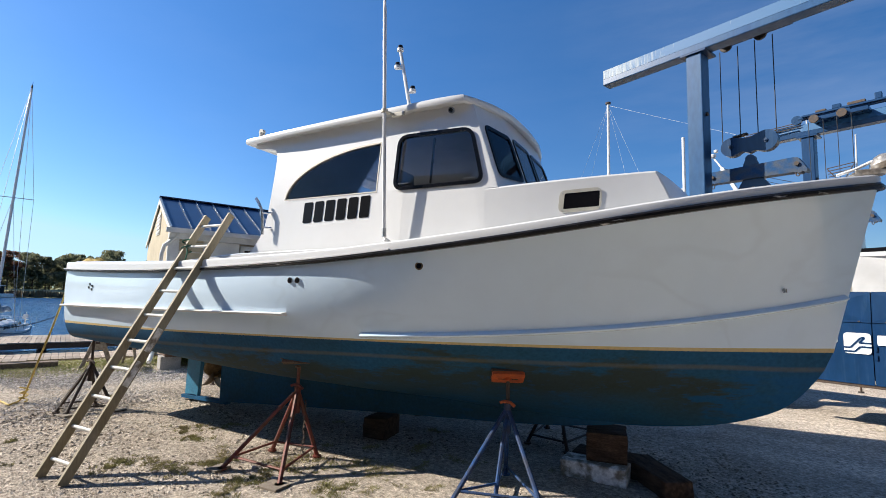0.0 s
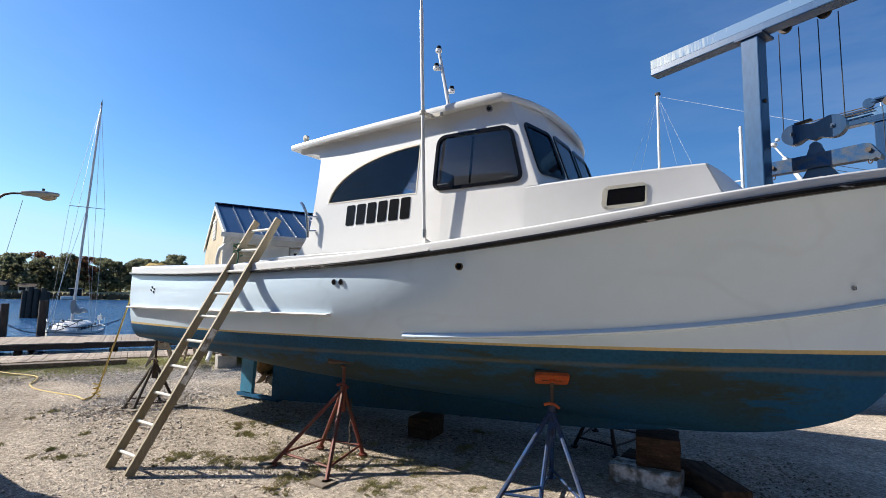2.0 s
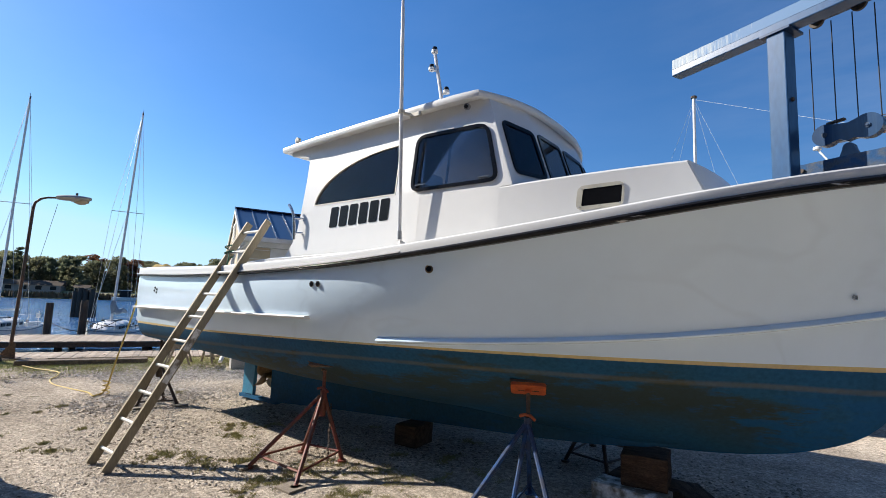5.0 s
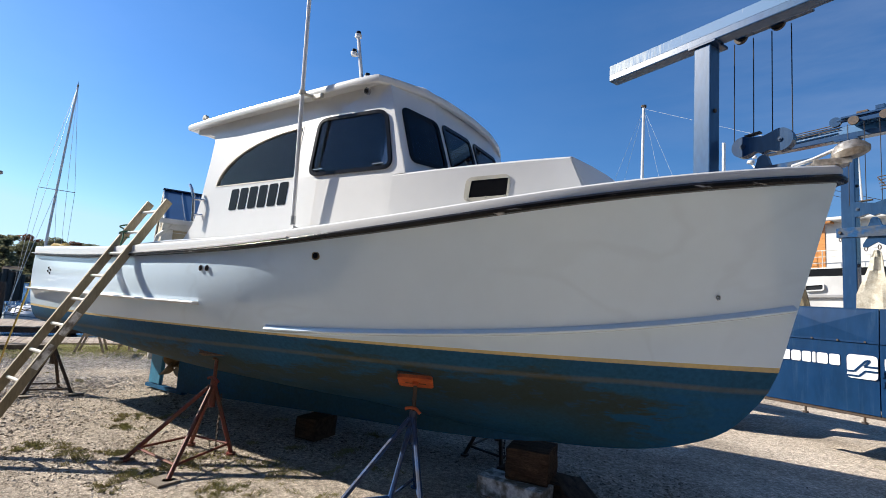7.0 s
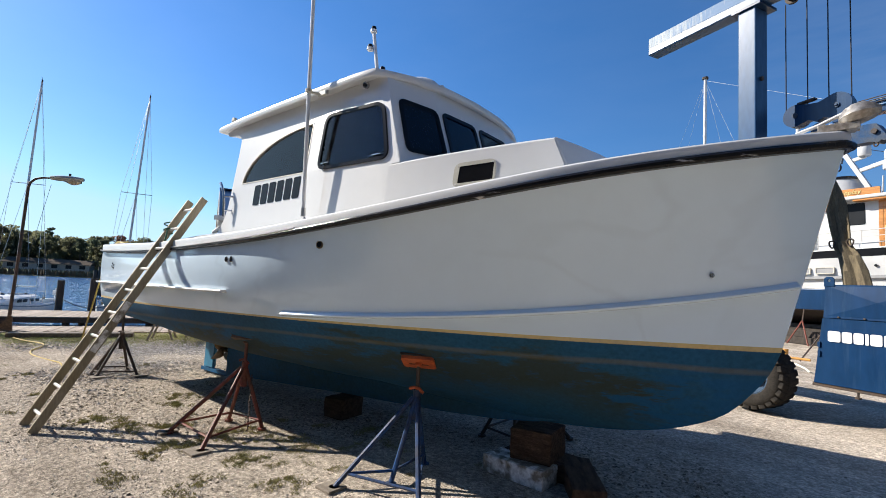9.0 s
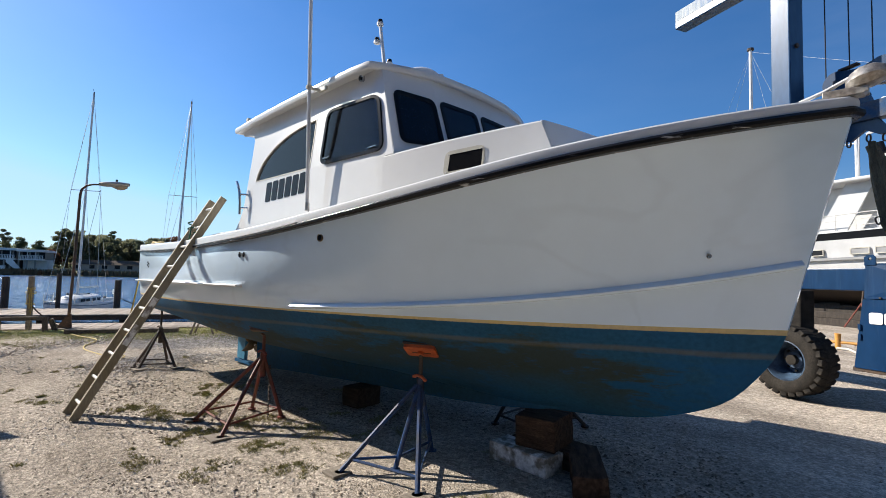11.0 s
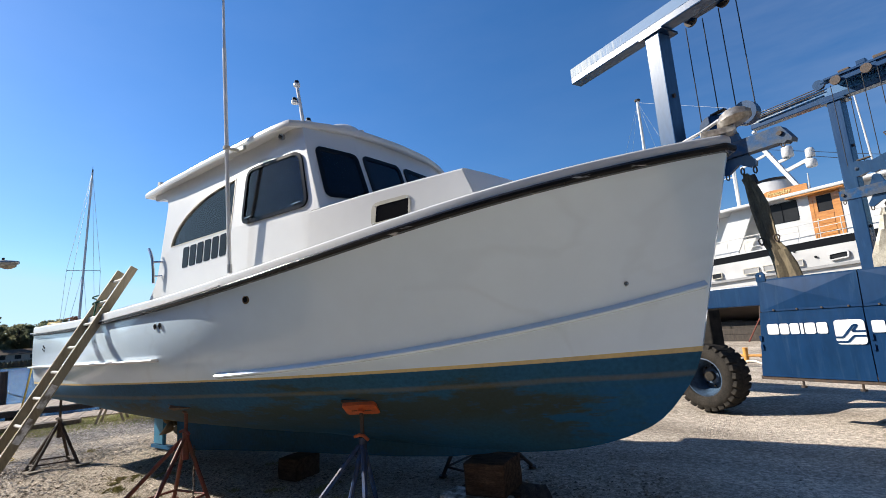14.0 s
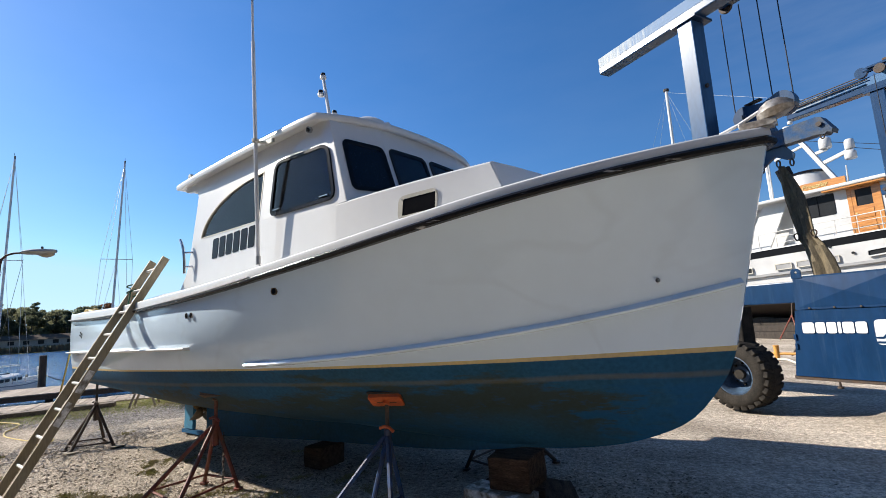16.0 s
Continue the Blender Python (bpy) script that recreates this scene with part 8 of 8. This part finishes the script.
        disc(bm, (x, y, 1.56 if x < 1 else 1.42), (0, 0.2, 1), r_, 0.09, 12, r_ * 0.6)
        part("deck_vent", bm, M_FARD if x < 1 else M_SAILW, sb, smooth=True)
    bm = B()
    box(bm, (-0.45, -0.3, 1.50), (0.25, 0.3, 1.60), 0.02)
    part("hatch", bm, M_SAILC, sb)
    for s in (-1, 1):
        bm = B()
        disc(bm, (-2.0, s * 0.75, 1.26), (0, 0, 1), 0.09, 0.16, 12, 0.07)
        part("winch", bm, M_DARKP, sb, smooth=True)
    bm = B()
    tube(bm, [(3.4, -0.35, 1.6), (4.15, -0.12, 1.66), (4.3, 0, 1.66), (4.15, 0.12, 1.66), (3.4, 0.35, 1.6)], 0.022, 6)
    for y in (-0.25, 0.25):
        tube(bm, [(3.8, y, 1.62), (3.85, y * 0.8, 1.0)], 0.02, 6)
    part("pulpit", bm, M_STEEL, sb, smooth=True)
    bm = B()
    disc(bm, (mast_a, 0, mh + 0.1), (0, 0, 1), 0.05, 0.2, 6)
    tube(bm, [(mast_a, 0, mh + 0.15), (mast_a + 0.35, 0.1, mh + 0.3)], 0.012, 4)
    part("masthead", bm, M_DARKP, sb)
    return sb


sailboat(-21.456, -3.78, 0.3, 11.5, 351, "white moored sailing yacht with a blue-grey sail cover", True)
sailboat(-22.556, -8.66, 0.3, 11.6, 351, "white moored sailing yacht with bare boom", False, 0.8)

# small motor boat with outboard
mb = thing("outboard_boat", BANK @ Matrix.Translation((-21.3, -16.35, -1.05)) @ pose(0, 0, 0, 0, 0, 250) @ Matrix.Scale(1.5, 4), "small grey and white open boat with a black outboard motor", "boat")
bm = B()
rows = []
for i in range(13):
    t = i / 12
    hb = 0.95 * (1 - max(0, (t - 0.5) / 0.5) ** 2.2)
    half = [(4.6 * t - 2.3, -hb, 0.98 + 0.25 * t * t), (4.6 * t - 2.3, -hb * 1.02, 0.86 + 0.25 * t * t), (4.6 * t - 2.3, -hb * 0.93, 0.45), (4.6 * t - 2.3, -hb * 0.7, 0.05), (4.6 * t - 2.3, 0, -0.2)]
    rows.append(half + [(p, -q, s) for p, q, s in reversed(half[:4])])
gv = grid(bm, rows)
bm.faces.new(gv[0])
part("hull", bm, M_SAILW, mb, "scuffed white hull", smooth=True)
bm = B()
grid(bm, [[(r_[0][0], r_[0][1] * 0.9, 0.62), (r_[0][0], 0, 0.6), (r_[0][0], -r_[0][1] * 0.9, 0.62)] for r_ in rows])
part("floor", bm, M_CONC, mb)
bm = B()
for s in (-1, 1):
    tube(bm, [(r_[0][0], r_[0][1] * s, r_[0][2] + 0.03) for r_ in rows], 0.06, 8)
part("rub_tube", bm, M_YGREY, mb, "grey rub tube", smooth=True)
bm = B()
box(bm, (-0.22, -0.14, -0.11), (0.20, 0.14, 0.15), 0.06, Matrix.Translation((-2.50, 0, 1.36)) @ Matrix.Rotation(radians(-32), 4, "Y"))
om = part("outboard_motor", bm, M_BLACK, mb, "black tilted outboard motor", smooth=True)
bm = B()
beam(bm, (-2.45, 0, 1.28), (-2.80, 0, 0.82), 0.11, 0.08)
beam(bm, (-2.77, 0, 0.86), (-2.88, 0, 0.95), 0.04, 0.16)
part("motor_leg", bm, M_DARKP, om)
bm = B()
box(bm, (-0.4, -0.35, 0.6), (0.2, 0.35, 1.45), 0.05)
part("console", bm, M_SAILW, mb)
bm = B()
for y in (-0.8, 0.8):
    tube(bm, [(-2.2, y, 1.0), (-1.9, y, 1.5), (0.6, y * 0.9, 1.55), (0.9, y * 0.85, 1.1)], 0.025, 6)
part("rail", bm, M_STEEL, mb, smooth=True)
bm = B()
box(bm, (-1.7, -0.7, 0.6), (-1.2, 0.7, 0.95), 0.05)
part("thwart", bm, M_WOODR, mb)

# ---- far shore ----
random.seed(11)


def leaf_crown(bm, blobs, count, size, rng):
    """Many small leaf clumps round given blobs."""
    for _ in range(count):
        cx, cy, cz, rad, flat = rng.choice(blobs)
        while True:
            p = Vector((rng.uniform(-1, 1), rng.uniform(-1, 1), rng.uniform(-1, 1)))
            if 0.25 < p.length < 1:
                break
        c = Vector((cx, cy, cz)) + Vector((p.x * rad, p.y * rad, p.z * rad * flat))
        s = size * rng.uniform(0.6, 1.5)
        u = Vector((rng.uniform(-1, 1), rng.uniform(-1, 1), rng.uniform(-0.6, 0.6))).normalized()
        w = u.cross(Vector((rng.uniform(-1, 1), rng.uniform(-1, 1), rng.uniform(-1, 1)))).normalized()
        n = u.cross(w)
        a = [bm.verts.new(c + q) for q in (u * s, w * s * 0.8, -u * s * 0.9, -w * s * 0.7, n * s * 0.45)]
        for i in range(4):
            bm.faces.new((a[i], a[(i + 1) % 4], a[4]))


def tree(kind, seed):
    rng = random.Random(seed)
    h = rng.uniform(9.5, 13)
    tr = thing("tree", label="", category="tree")
    bm = B()
    lean = rng.uniform(-0.4, 0.4)
    top = 0.9 * h
    tube(bm, [(0, 0, -0.3), (lean * 0.3, 0, h * 0.35), (lean, 0.1, top)], 0.24, 7, 0.05)
    blobs = []
    if kind == "pine":
        # bare trunk below, open shelves of needles above
        for k in range(8):
            z = h * (0.52 + 0.47 * k / 7)
            spread = (0.55 + 0.45 * math.sin(math.pi * (0.25 + 0.7 * k / 7))) * h * 0.15
            for _ in range(3 if k < 6 else 2):
                q = rng.uniform(0, 6.283)
                d = rng.uniform(0.35, 1.15)
                e = Vector((lean * z / top + spread * d * math.cos(q), spread * d * math.sin(q), z + rng.uniform(-0.3, 0.5)))
                tube(bm, [(lean * z / h, 0, z - 0.6), e], 0.055, 5, 0.02)
                blobs.append((e.x, e.y, e.z, rng.uniform(0.6, 1.3), 0.62))
    else:
        for k in range(24):
            q = rng.uniform(0, 6.283)
            z = h * rng.uniform(0.35, 0.92)
            rr = h * rng.uniform(0.08, 0.26) * (1.2 - abs(z / h - 0.6))
            e = Vector((rr * math.cos(q), rr * math.sin(q), z))
            tube(bm, [(lean * 0.4, 0, max(z - 2.2, h * 0.25)), e], 0.08, 5, 0.02)
            blobs.append((e.x, e.y, e.z, rng.uniform(0.7, 1.6), 0.7))
    part("trunk", bm, M_BARK, tr)
    bm = B()
    leaf_crown(bm, blobs, 1900 if kind == "pine" else 2900, 0.23, rng)
    leaf = {"pine": M_LEAF, "oak": M_LEAF2, "rust": M_LEAF3}[kind]
    part("crown", bm, leaf, tr)
    text = {"pine": "tall dark green pine on the far shore", "oak": "olive green broadleaf tree on the far shore", "rust": "rust-coloured autumn tree on the far shore"}[kind]
    return tagged(tr, text, "tree", "trees on the far shore"), h


kinds = [tree("pine", 1), tree("pine", 2), tree("pine", 3), tree("oak", 4), tree("oak", 5), tree("rust", 6)]
first = [True] * len(kinds)
rng = random.Random(5)


def far_place(s, r):
    return (-s * 0.909 + r * 0.416, s * 0.416 + r * 0.909)


r = -125.0
spots = []
while r < 150:
    for row in range(3):
        s = 178 + row * 9 + rng.uniform(-4, 4)
        spots.append((s, r + rng.uniform(-2.5, 2.5), row))
    r += 4.4
# tall single trees over the roofs
spots += [(178, -72.5, "pine", 11.4), (178, -67.9, "thin", 9.4), (178, -63.6, "thin", 8.6), (176, -55.2, "oak", 13.4), (177, -57.6, "pine", 12.2), (178, -80.9, "pine", 9.4), (178, -46.8, "oak", 10.2), (178, -93, "pine", 10.5), (171, -57.9, "rust", 6.2), (171.5, -56.4, "rust", 5.0)]
for s, r, row, *tall in spots:
    k = rng.choices(range(6), weights=[1, 1, 1, 4, 4, 0.35])[0]
    ob, h = kinds[k]
    sc = rng.uniform(0.78, 1.08) + (0.1 if row == 2 else 0)
    if -112 < r < -57:
        sc *= 0.58
    elif rng.random() < 0.1:
        sc *= 1.2
    x, y = far_place(s, r)
    if tall:
        k = {"pine": 1, "thin": 2, "oak": 3, "rust": 5}[row]
        ob, h = kinds[k]
        sc = tall[0] / h
    m4 = pose(x, y, 1.0, 0, 0, rng.uniform(0, 360)) @ Matrix.Scale(sc, 4)
    if first[k]:
        ob.matrix_world = m4
        first[k] = False
    else:
        c = copy_thing(ob, pose(x, y, 1.0, 0, 0, rng.uniform(0, 360)))
        c.scale = (sc, sc, sc)
# understorey hedge
bm = B()
hr = random.Random(8)
blobs = []
for k in range(300):
    x, y = far_place(172 + hr.uniform(0, 26), -130 + 285 * k / 300)
    blobs.append((x, y, 2.6 + hr.uniform(-0.4, 2.4), hr.uniform(2.0, 3.6), 0.85))
leaf_crown(bm, blobs, 24000, 0.5, hr)
tagged(part("underwood", bm, M_LEAF2), "dense olive underwood along the far shore", "shrubs", kind="stuff")
bm = B()
for k in range(5200):
    x, y = far_place(151 + abs(hr.gauss(0, 4)), hr.uniform(-130, 150))
    hgt = hr.uniform(0.8, 1.6)
    q = hr.uniform(0, 3.14)
    vv = [bm.verts.new((x + 0.5 * math.cos(q), y + 0.5 * math.sin(q), -0.7)), bm.verts.new((x - 0.5 * math.cos(q), y - 0.5 * math.sin(q), -0.7)), bm.verts.new((x + hr.uniform(-0.3, 0.3), y, hgt - 0.4))]
    bm.faces.new(vv)
tagged(part("reeds", bm, M_REED), "dry tan reeds at the far waterline", "reeds", kind="stuff")


def far_building(s, r0, r1, depth, z0, z1, roof, wall, label):
    """A low house with a gable roof."""
    hb = thing("waterside_house", BANK, label, "house", "buildings on the far shore")
    bm = B()
    box(bm, (-s - depth, r0, z0), (-s, r1, z1))
    part("wall", bm, wall, hb)
    bm = B()
    panel(bm, [(-s + 0.5, z1 - 0.05), (-s - depth - 0.5, z1 - 0.05), (-s - depth / 2, z1 + roof)], [], lambda u, v, d: (u, r0 - 0.4 + d, v), r1 - r0 + 0.8)
    part("roof", bm, M_FARR, hb)
    n = max(2, int((r1 - r0) / 3.2))
    for k in range(n):
        rc = lerp(r0, r1, (k + 0.5) / n)
        bm = B()
        box(bm, (-s + 0.02, rc - 0.7, lerp(z0, z1, 0.35)), (-s + 0.06, rc + 0.7, lerp(z0, z1, 0.85)))
        part("window", bm, M_FARD, hb)


def gallery_building(s, r0, r1, depth, z1, bay, step, label, arcade=True):
    """Two storeys: a glazed gallery behind a balustrade, over an arcade of thin pillars."""
    hb = thing("waterside_house", BANK, label, "house", "buildings on the far shore")
    bm = B()
    box(bm, (-s - depth, r0, 0.3), (-s - 3.0, r1, 3.5))
    # behind the arcade the shade is put into the wall's dark colour
    part("ground_floor_wall", bm, M_FARS if arcade else M_FARW, hb)
    bm = B()
    box(bm, (-s - depth, r0, 3.5), (-s - 1.4, r1, z1 - 0.6))
    part("wall", bm, M_FARG, hb)
    bm = B()
    box(bm, (-s - depth - 0.6, r0 - 0.5, z1 - 0.62), (-s + 0.7, r1 + 0.5, z1 - 0.12))
    box(bm, (-s - depth - 0.2, r0 - 0.1, z1 - 0.12), (-s + 0.2, r1 + 0.1, z1 + 0.04))
    part("roof", bm, M_FARW, hb, "flat white roof with a deep fascia")
    bm = B()
    box(bm, (-s - 3.0, r0, 3.32), (-s + 0.15, r1, 3.68))
    part("balcony_floor", bm, M_FARW, hb)
    bm = B()
    box(bm, (-s, r0, 4.62), (-s + 0.1, r1, 4.74))
    k = r0
    while k < r1:
        box(bm, (-s + 0.02, k, 3.68), (-s + 0.08, k + 0.16, 4.62))
        k += 0.36
    part("balustrade", bm, M_FARW, hb, "white slatted balustrade")
    k = r0
    while k < r1 - 0.5:
        bm = B()
        box(bm, (-s - 1.38, k + 0.34, 3.9), (-s - 1.33, min(k + bay - 0.06, r1), z1 - 0.7))
        part("window", bm, M_FARD, hb)
        bm = B()
        box(bm, (-s - 0.16, k - 0.10, 3.68), (-s, k + 0.12, z1 - 0.62))
        part("gallery_post", bm, M_FARW, hb)
        k += bay
    k = r0
    while k < r1:
        bm = B()
        box(bm, (-s - 0.25, k - 0.15, 0.2), (-s + 0.1, k + 0.15, 3.32))
        part("pillar", bm, M_FARP, hb, "grey arcade pillar")
        k += step
    return hb


main = gallery_building(160, -108, -62.9, 9, 6.60, 2.6, 1.34, "long white two-storey waterside building with a gallery")
# outside stair and a white store at its end
bm = B()
panel(bm, [(-64.4, 3.5), (-64.4, 2.6), (-61.9, 0.3), (-60.6, 0.3), (-63.2, 3.5)], [], lambda u, v, k: (-159.2 - k, u, v), 0.5)
part("stair_wall", bm, M_FARW, main, "white sloping stair wall")
bm = B()
box(bm, (-159.6, -66.7, 0.1), (-158.6, -64.5, 1.65), 0.03)
part("store", bm, M_FARW, main, "small white store")
gallery_building(161, -62.2, -56.6, 8, 6.35, 1.9, 1.9, "lower two-storey wing of the waterside building", False)
far_building(166, -51, -31, 8, 0.6, 2.7, 1.35, M_FARG, "low grey waterside house")
far_building(164, -27.5, -24.2, 5, 0.6, 2.4, 0.8, M_FARW, "small white shed on the far bank")
far_building(168, 4, 13, 7, 0.8, 3.4, 1.8, M_FARW, "small white waterside house")
far_building(168, 24, 34, 7, 0.8, 3.2, 1.6, M_FARG, "small grey waterside house")
fb = thing("moored_boat", BANK @ Matrix.Translation((-147, -13.5, -0.9)), "small pale boat moored at the far shore", "boat")
bm = B()
box(bm, (-1.2, -3, 0), (1.2, 3, 1.0), 0.2)
part("hull", bm, M_SAILW, fb)
bm = B()
box(bm, (-0.9, -1.2, 1.0), (0.9, 1.2, 2.8), 0.15)
part("cabin", bm, M_FARD, fb)
bm = B()
box(bm, (-1.0, -1.6, 2.8), (1.0, 1.4, 2.95), 0.03)
part("canopy", bm, M_SAILW, fb)
# woods behind, so that the far shore closes
bm = B()
blobs = []
for k in range(520):
    x, y = far_place(212 + hr.uniform(0, 26), -330 + 680 * k / 520)
    hh = 6.2 + 3.0 * noise.noise(Vector((k * 0.11, 1, 2))) + hr.uniform(-1.0, 1.6)
    blobs += [(x, y, hh, hr.uniform(1.8, 3.2), 0.8), (x + hr.uniform(-2, 2), y + hr.uniform(-2, 2), hh * 0.5, 3.2, 0.9)]
leaf_crown(bm, blobs, 30000, 0.72, hr)
tagged(part("far_woods", bm, M_LEAF), "dark distant woods beyond the river", "woods", kind="stuff")

# ---- stones, weeds and grass of the yard ----
gr = random.Random(21)


def stone(bm, c, s, rng):
    """A low lump with a ragged five-sided foot and an off-centre top."""
    c = Vector(c)
    foot = [bm.verts.new(c + Vector((math.cos(q), math.sin(q), 0)) * s * rng.uniform(0.65, 1.2)) for q in (1.2566 * k + rng.uniform(-0.4, 0.4) for k in range(5))]
    top = [bm.verts.new(c + Vector((rng.uniform(-0.35, 0.35), rng.uniform(-0.35, 0.35), rng.uniform(0.35, 0.6))) * s) for _ in range(2)]
    for a, b, t in ((0, 1, 0), (1, 2, 0), (2, 3, 1), (3, 4, 1), (4, 0, 0)):
        bm.faces.new((foot[a], foot[b], top[t]))
    bm.faces.new((foot[2], top[1], top[0]))
    bm.faces.new((foot[4], top[0], top[1]))


bm = B()
for _ in range(15000):
    x, y = gr.uniform(-3.0, 10.5), gr.uniform(-4.2, 4.0)
    if x > 4 and gr.random() < 0.6:
        continue
    stone(bm, (x, y, -0.004), gr.choice((0.004, 0.006, 0.008, 0.011)) * gr.uniform(0.7, 1.4), gr)
for _ in range(15000):
    x, y = gr.gauss(-1.5, 1.3), gr.gauss(0.0, 1.3)
    stone(bm, (x, y, -0.004), gr.uniform(0.012, 0.034), gr)
for _ in range(170):
    x, y = gr.uniform(-3, 8), gr.uniform(-4, 3)
    stone(bm, (x, y, -0.005), gr.uniform(0.02, 0.04), gr)
tagged(part("gravel", bm, M_STONE), "loose pale gravel and pebbles", "gravel", kind="stuff")
# fine sharp grit on the open sand: low four-sided pyramids a few millimetres high
gn = np.random.default_rng(17)
N = 20000
gx = gn.uniform(-3.2, 8.6, N)
gy = gn.uniform(-4.9, -0.3, N)
gs = 0.0045 * np.exp(gn.normal(0, 0.45, N)) + 0.002
gq = gn.uniform(0, 6.283, N)
gverts = np.empty((N, 5, 3))
for k in range(4):
    q = gq + 1.5708 * k + gn.uniform(-0.35, 0.35, N)
    d = gs * gn.uniform(0.75, 1.3, N)
    gverts[:, k] = np.stack([gx + d * np.cos(q), gy + d * np.sin(q), np.full(N, -0.003)], 1)
gverts[:, 4] = np.stack([gx + gs * gn.uniform(-0.4, 0.4, N), gy + gs * gn.uniform(-0.4, 0.4, N), gs * gn.uniform(0.5, 1.0, N)], 1)
gb = np.arange(N)[:, None, None] * 5
gf = (gb + np.array([[[0, 1, 4], [1, 2, 4], [2, 3, 4], [3, 0, 4]]])).reshape(-1, 3)
me = bpy.data.meshes.new("grit")
me.from_pydata(gverts.reshape(-1, 3).tolist(), [], gf.tolist())
me.materials.append(M_GRIT)
tagged(new("grit", me), "fine sharp grit scattered on the sand", "grit", kind="stuff")
bm = B()
for _ in range(26000):
    x, y = gr.uniform(-6.5, 6.5), gr.gauss(-2.5, 1.3)
    lump = noise.noise(Vector((x * 1.1, y * 1.1, 7)))
    if gr.random() > 0.55 + 1.4 * lump - 0.035 * max(0, x):
        continue
    stone(bm, (x, y, -0.006), gr.choice((0.006, 0.007, 0.009, 0.011, 0.013, 0.02)) * gr.uniform(0.7, 1.4), gr)
# extra dark clods under the boat, added to deepen the shade there
for _ in range(9000):
    x, y = gr.uniform(2.2, 9.5), gr.gauss(0.2, 0.9)
    stone(bm, (x, y, -0.004), gr.choice((0.006, 0.008, 0.011, 0.016)) * gr.uniform(0.7, 1.5), gr)
for _ in range(1500):
    x, y = gr.uniform(-7.0, 2.5), gr.gauss(-2.3, 1.2)
    stone(bm, (x, y, -0.006), gr.uniform(0.014, 0.034), gr)
tagged(part("clods", bm, M_CLOD), "brown clods and dry litter on the sand, with more under the boat to deepen its shade", "soil", kind="stuff")


def tuft(bm, x, y, rad, n, h, rng):
    for _ in range(n):
        q, d = rng.uniform(0, 6.283), rad * math.sqrt(rng.random())
        px, py = x + d * math.cos(q), y + d * math.sin(q)
        a = rng.uniform(0, 6.283)
        hh = h * rng.uniform(0.35, 1.2)
        w = 0.004
        l = h * rng.uniform(0.4, 1.5)
        v = [bm.verts.new((px - w * math.sin(a), py + w * math.cos(a), -0.005)), bm.verts.new((px + w * math.sin(a), py - w * math.cos(a), -0.005)),
             bm.verts.new((px + l * 0.5 * math.cos(a), py + l * 0.5 * math.sin(a), hh * 0.7)), bm.verts.new((px + l * math.cos(a), py + l * math.sin(a), hh))]
        bm.faces.new((v[0], v[1], v[2]))
        bm.faces.new((v[1], v[3], v[2]))


def weed_mat(bm, x, y, size, rng):
    """A low uneven mat of weeds: many small tufts strung out along one way."""
    way = rng.uniform(0, 3.14)
    for _ in range(int(21 * size / 0.3)):
        u, w = rng.gauss(0, size * 0.62), rng.gauss(0, size * 0.26)
        px, py = x + u * math.cos(way) - w * math.sin(way), y + u * math.sin(way) + w * math.cos(way)
        tuft(bm, px, py, rng.uniform(0.02, 0.07), rng.randint(14, 36), rng.uniform(0.012, 0.032), rng)


bm = B()
for x, y, size in ((2.40, -0.97, 0.34), (2.97, -2.10, 0.24), (3.50, -2.10, 0.28), (3.59, -1.82, 0.20), (4.31, -2.00, 0.34), (4.40, -1.80, 0.26), (4.41, -1.45, 0.30), (4.26, -1.16, 0.26), (4.82, -1.06, 0.36), (5.21, -1.09, 0.32),
                   (4.99, -1.52, 0.24), (5.20, -1.46, 0.22), (5.06, -1.69, 0.24), (3.66, -1.55, 0.22), (2.79, -1.31, 0.22), (2.92, -2.30, 0.16), (4.75, -2.55, 0.24), (5.75, -1.75, 0.20), (2.0, -2.9, 0.18), (5.35, -2.20, 0.20)):
    weed_mat(bm, x, y, size, gr)
for x, y in ((5.5, -0.75), (6.0, -0.35), (5.2, -0.2), (4.7, -0.5), (6.7, -0.05), (7.9, -0.6), (5.9, -1.15), (6.45, -0.75), (7.2, -1.0), (5.0, 0.5)):
    weed_mat(bm, x, y, 0.11, gr)
for _ in range(26):
    weed_mat(bm, gr.uniform(-2.5, 7.5), gr.gauss(-1.7, 0.9), gr.uniform(0.04, 0.12), gr)
for _ in range(9000):
    s, r = gr.uniform(1.0, 4.6), gr.uniform(-8.5, 1.0)
    x, y = far_place(s, r)
    if x > -0.8 or noise.noise(Vector((x * 0.9, y * 1.4, 3))) + 0.35 * (s - 3.2) < 0.05:
        continue
    tuft(bm, x, y, 0.06, 3, 0.028, gr)
tagged(part("weeds", bm, M_WEED), "low olive weeds in the gravel", "weeds", kind="stuff")
bm = B()
for _ in range(38000):
    s, r = gr.gauss(4.3, 0.8), gr.uniform(-9, 6)
    if s > 5.2 or s < -0.5:
        continue
    x, y = far_place(s, r)
    if x > -0.3:
        continue
    tuft(bm, x, y, 0.05, 1, 0.035, gr)
tagged(part("grass", bm, M_GRASS), "short green grass along the river bank", "grass", kind="stuff")
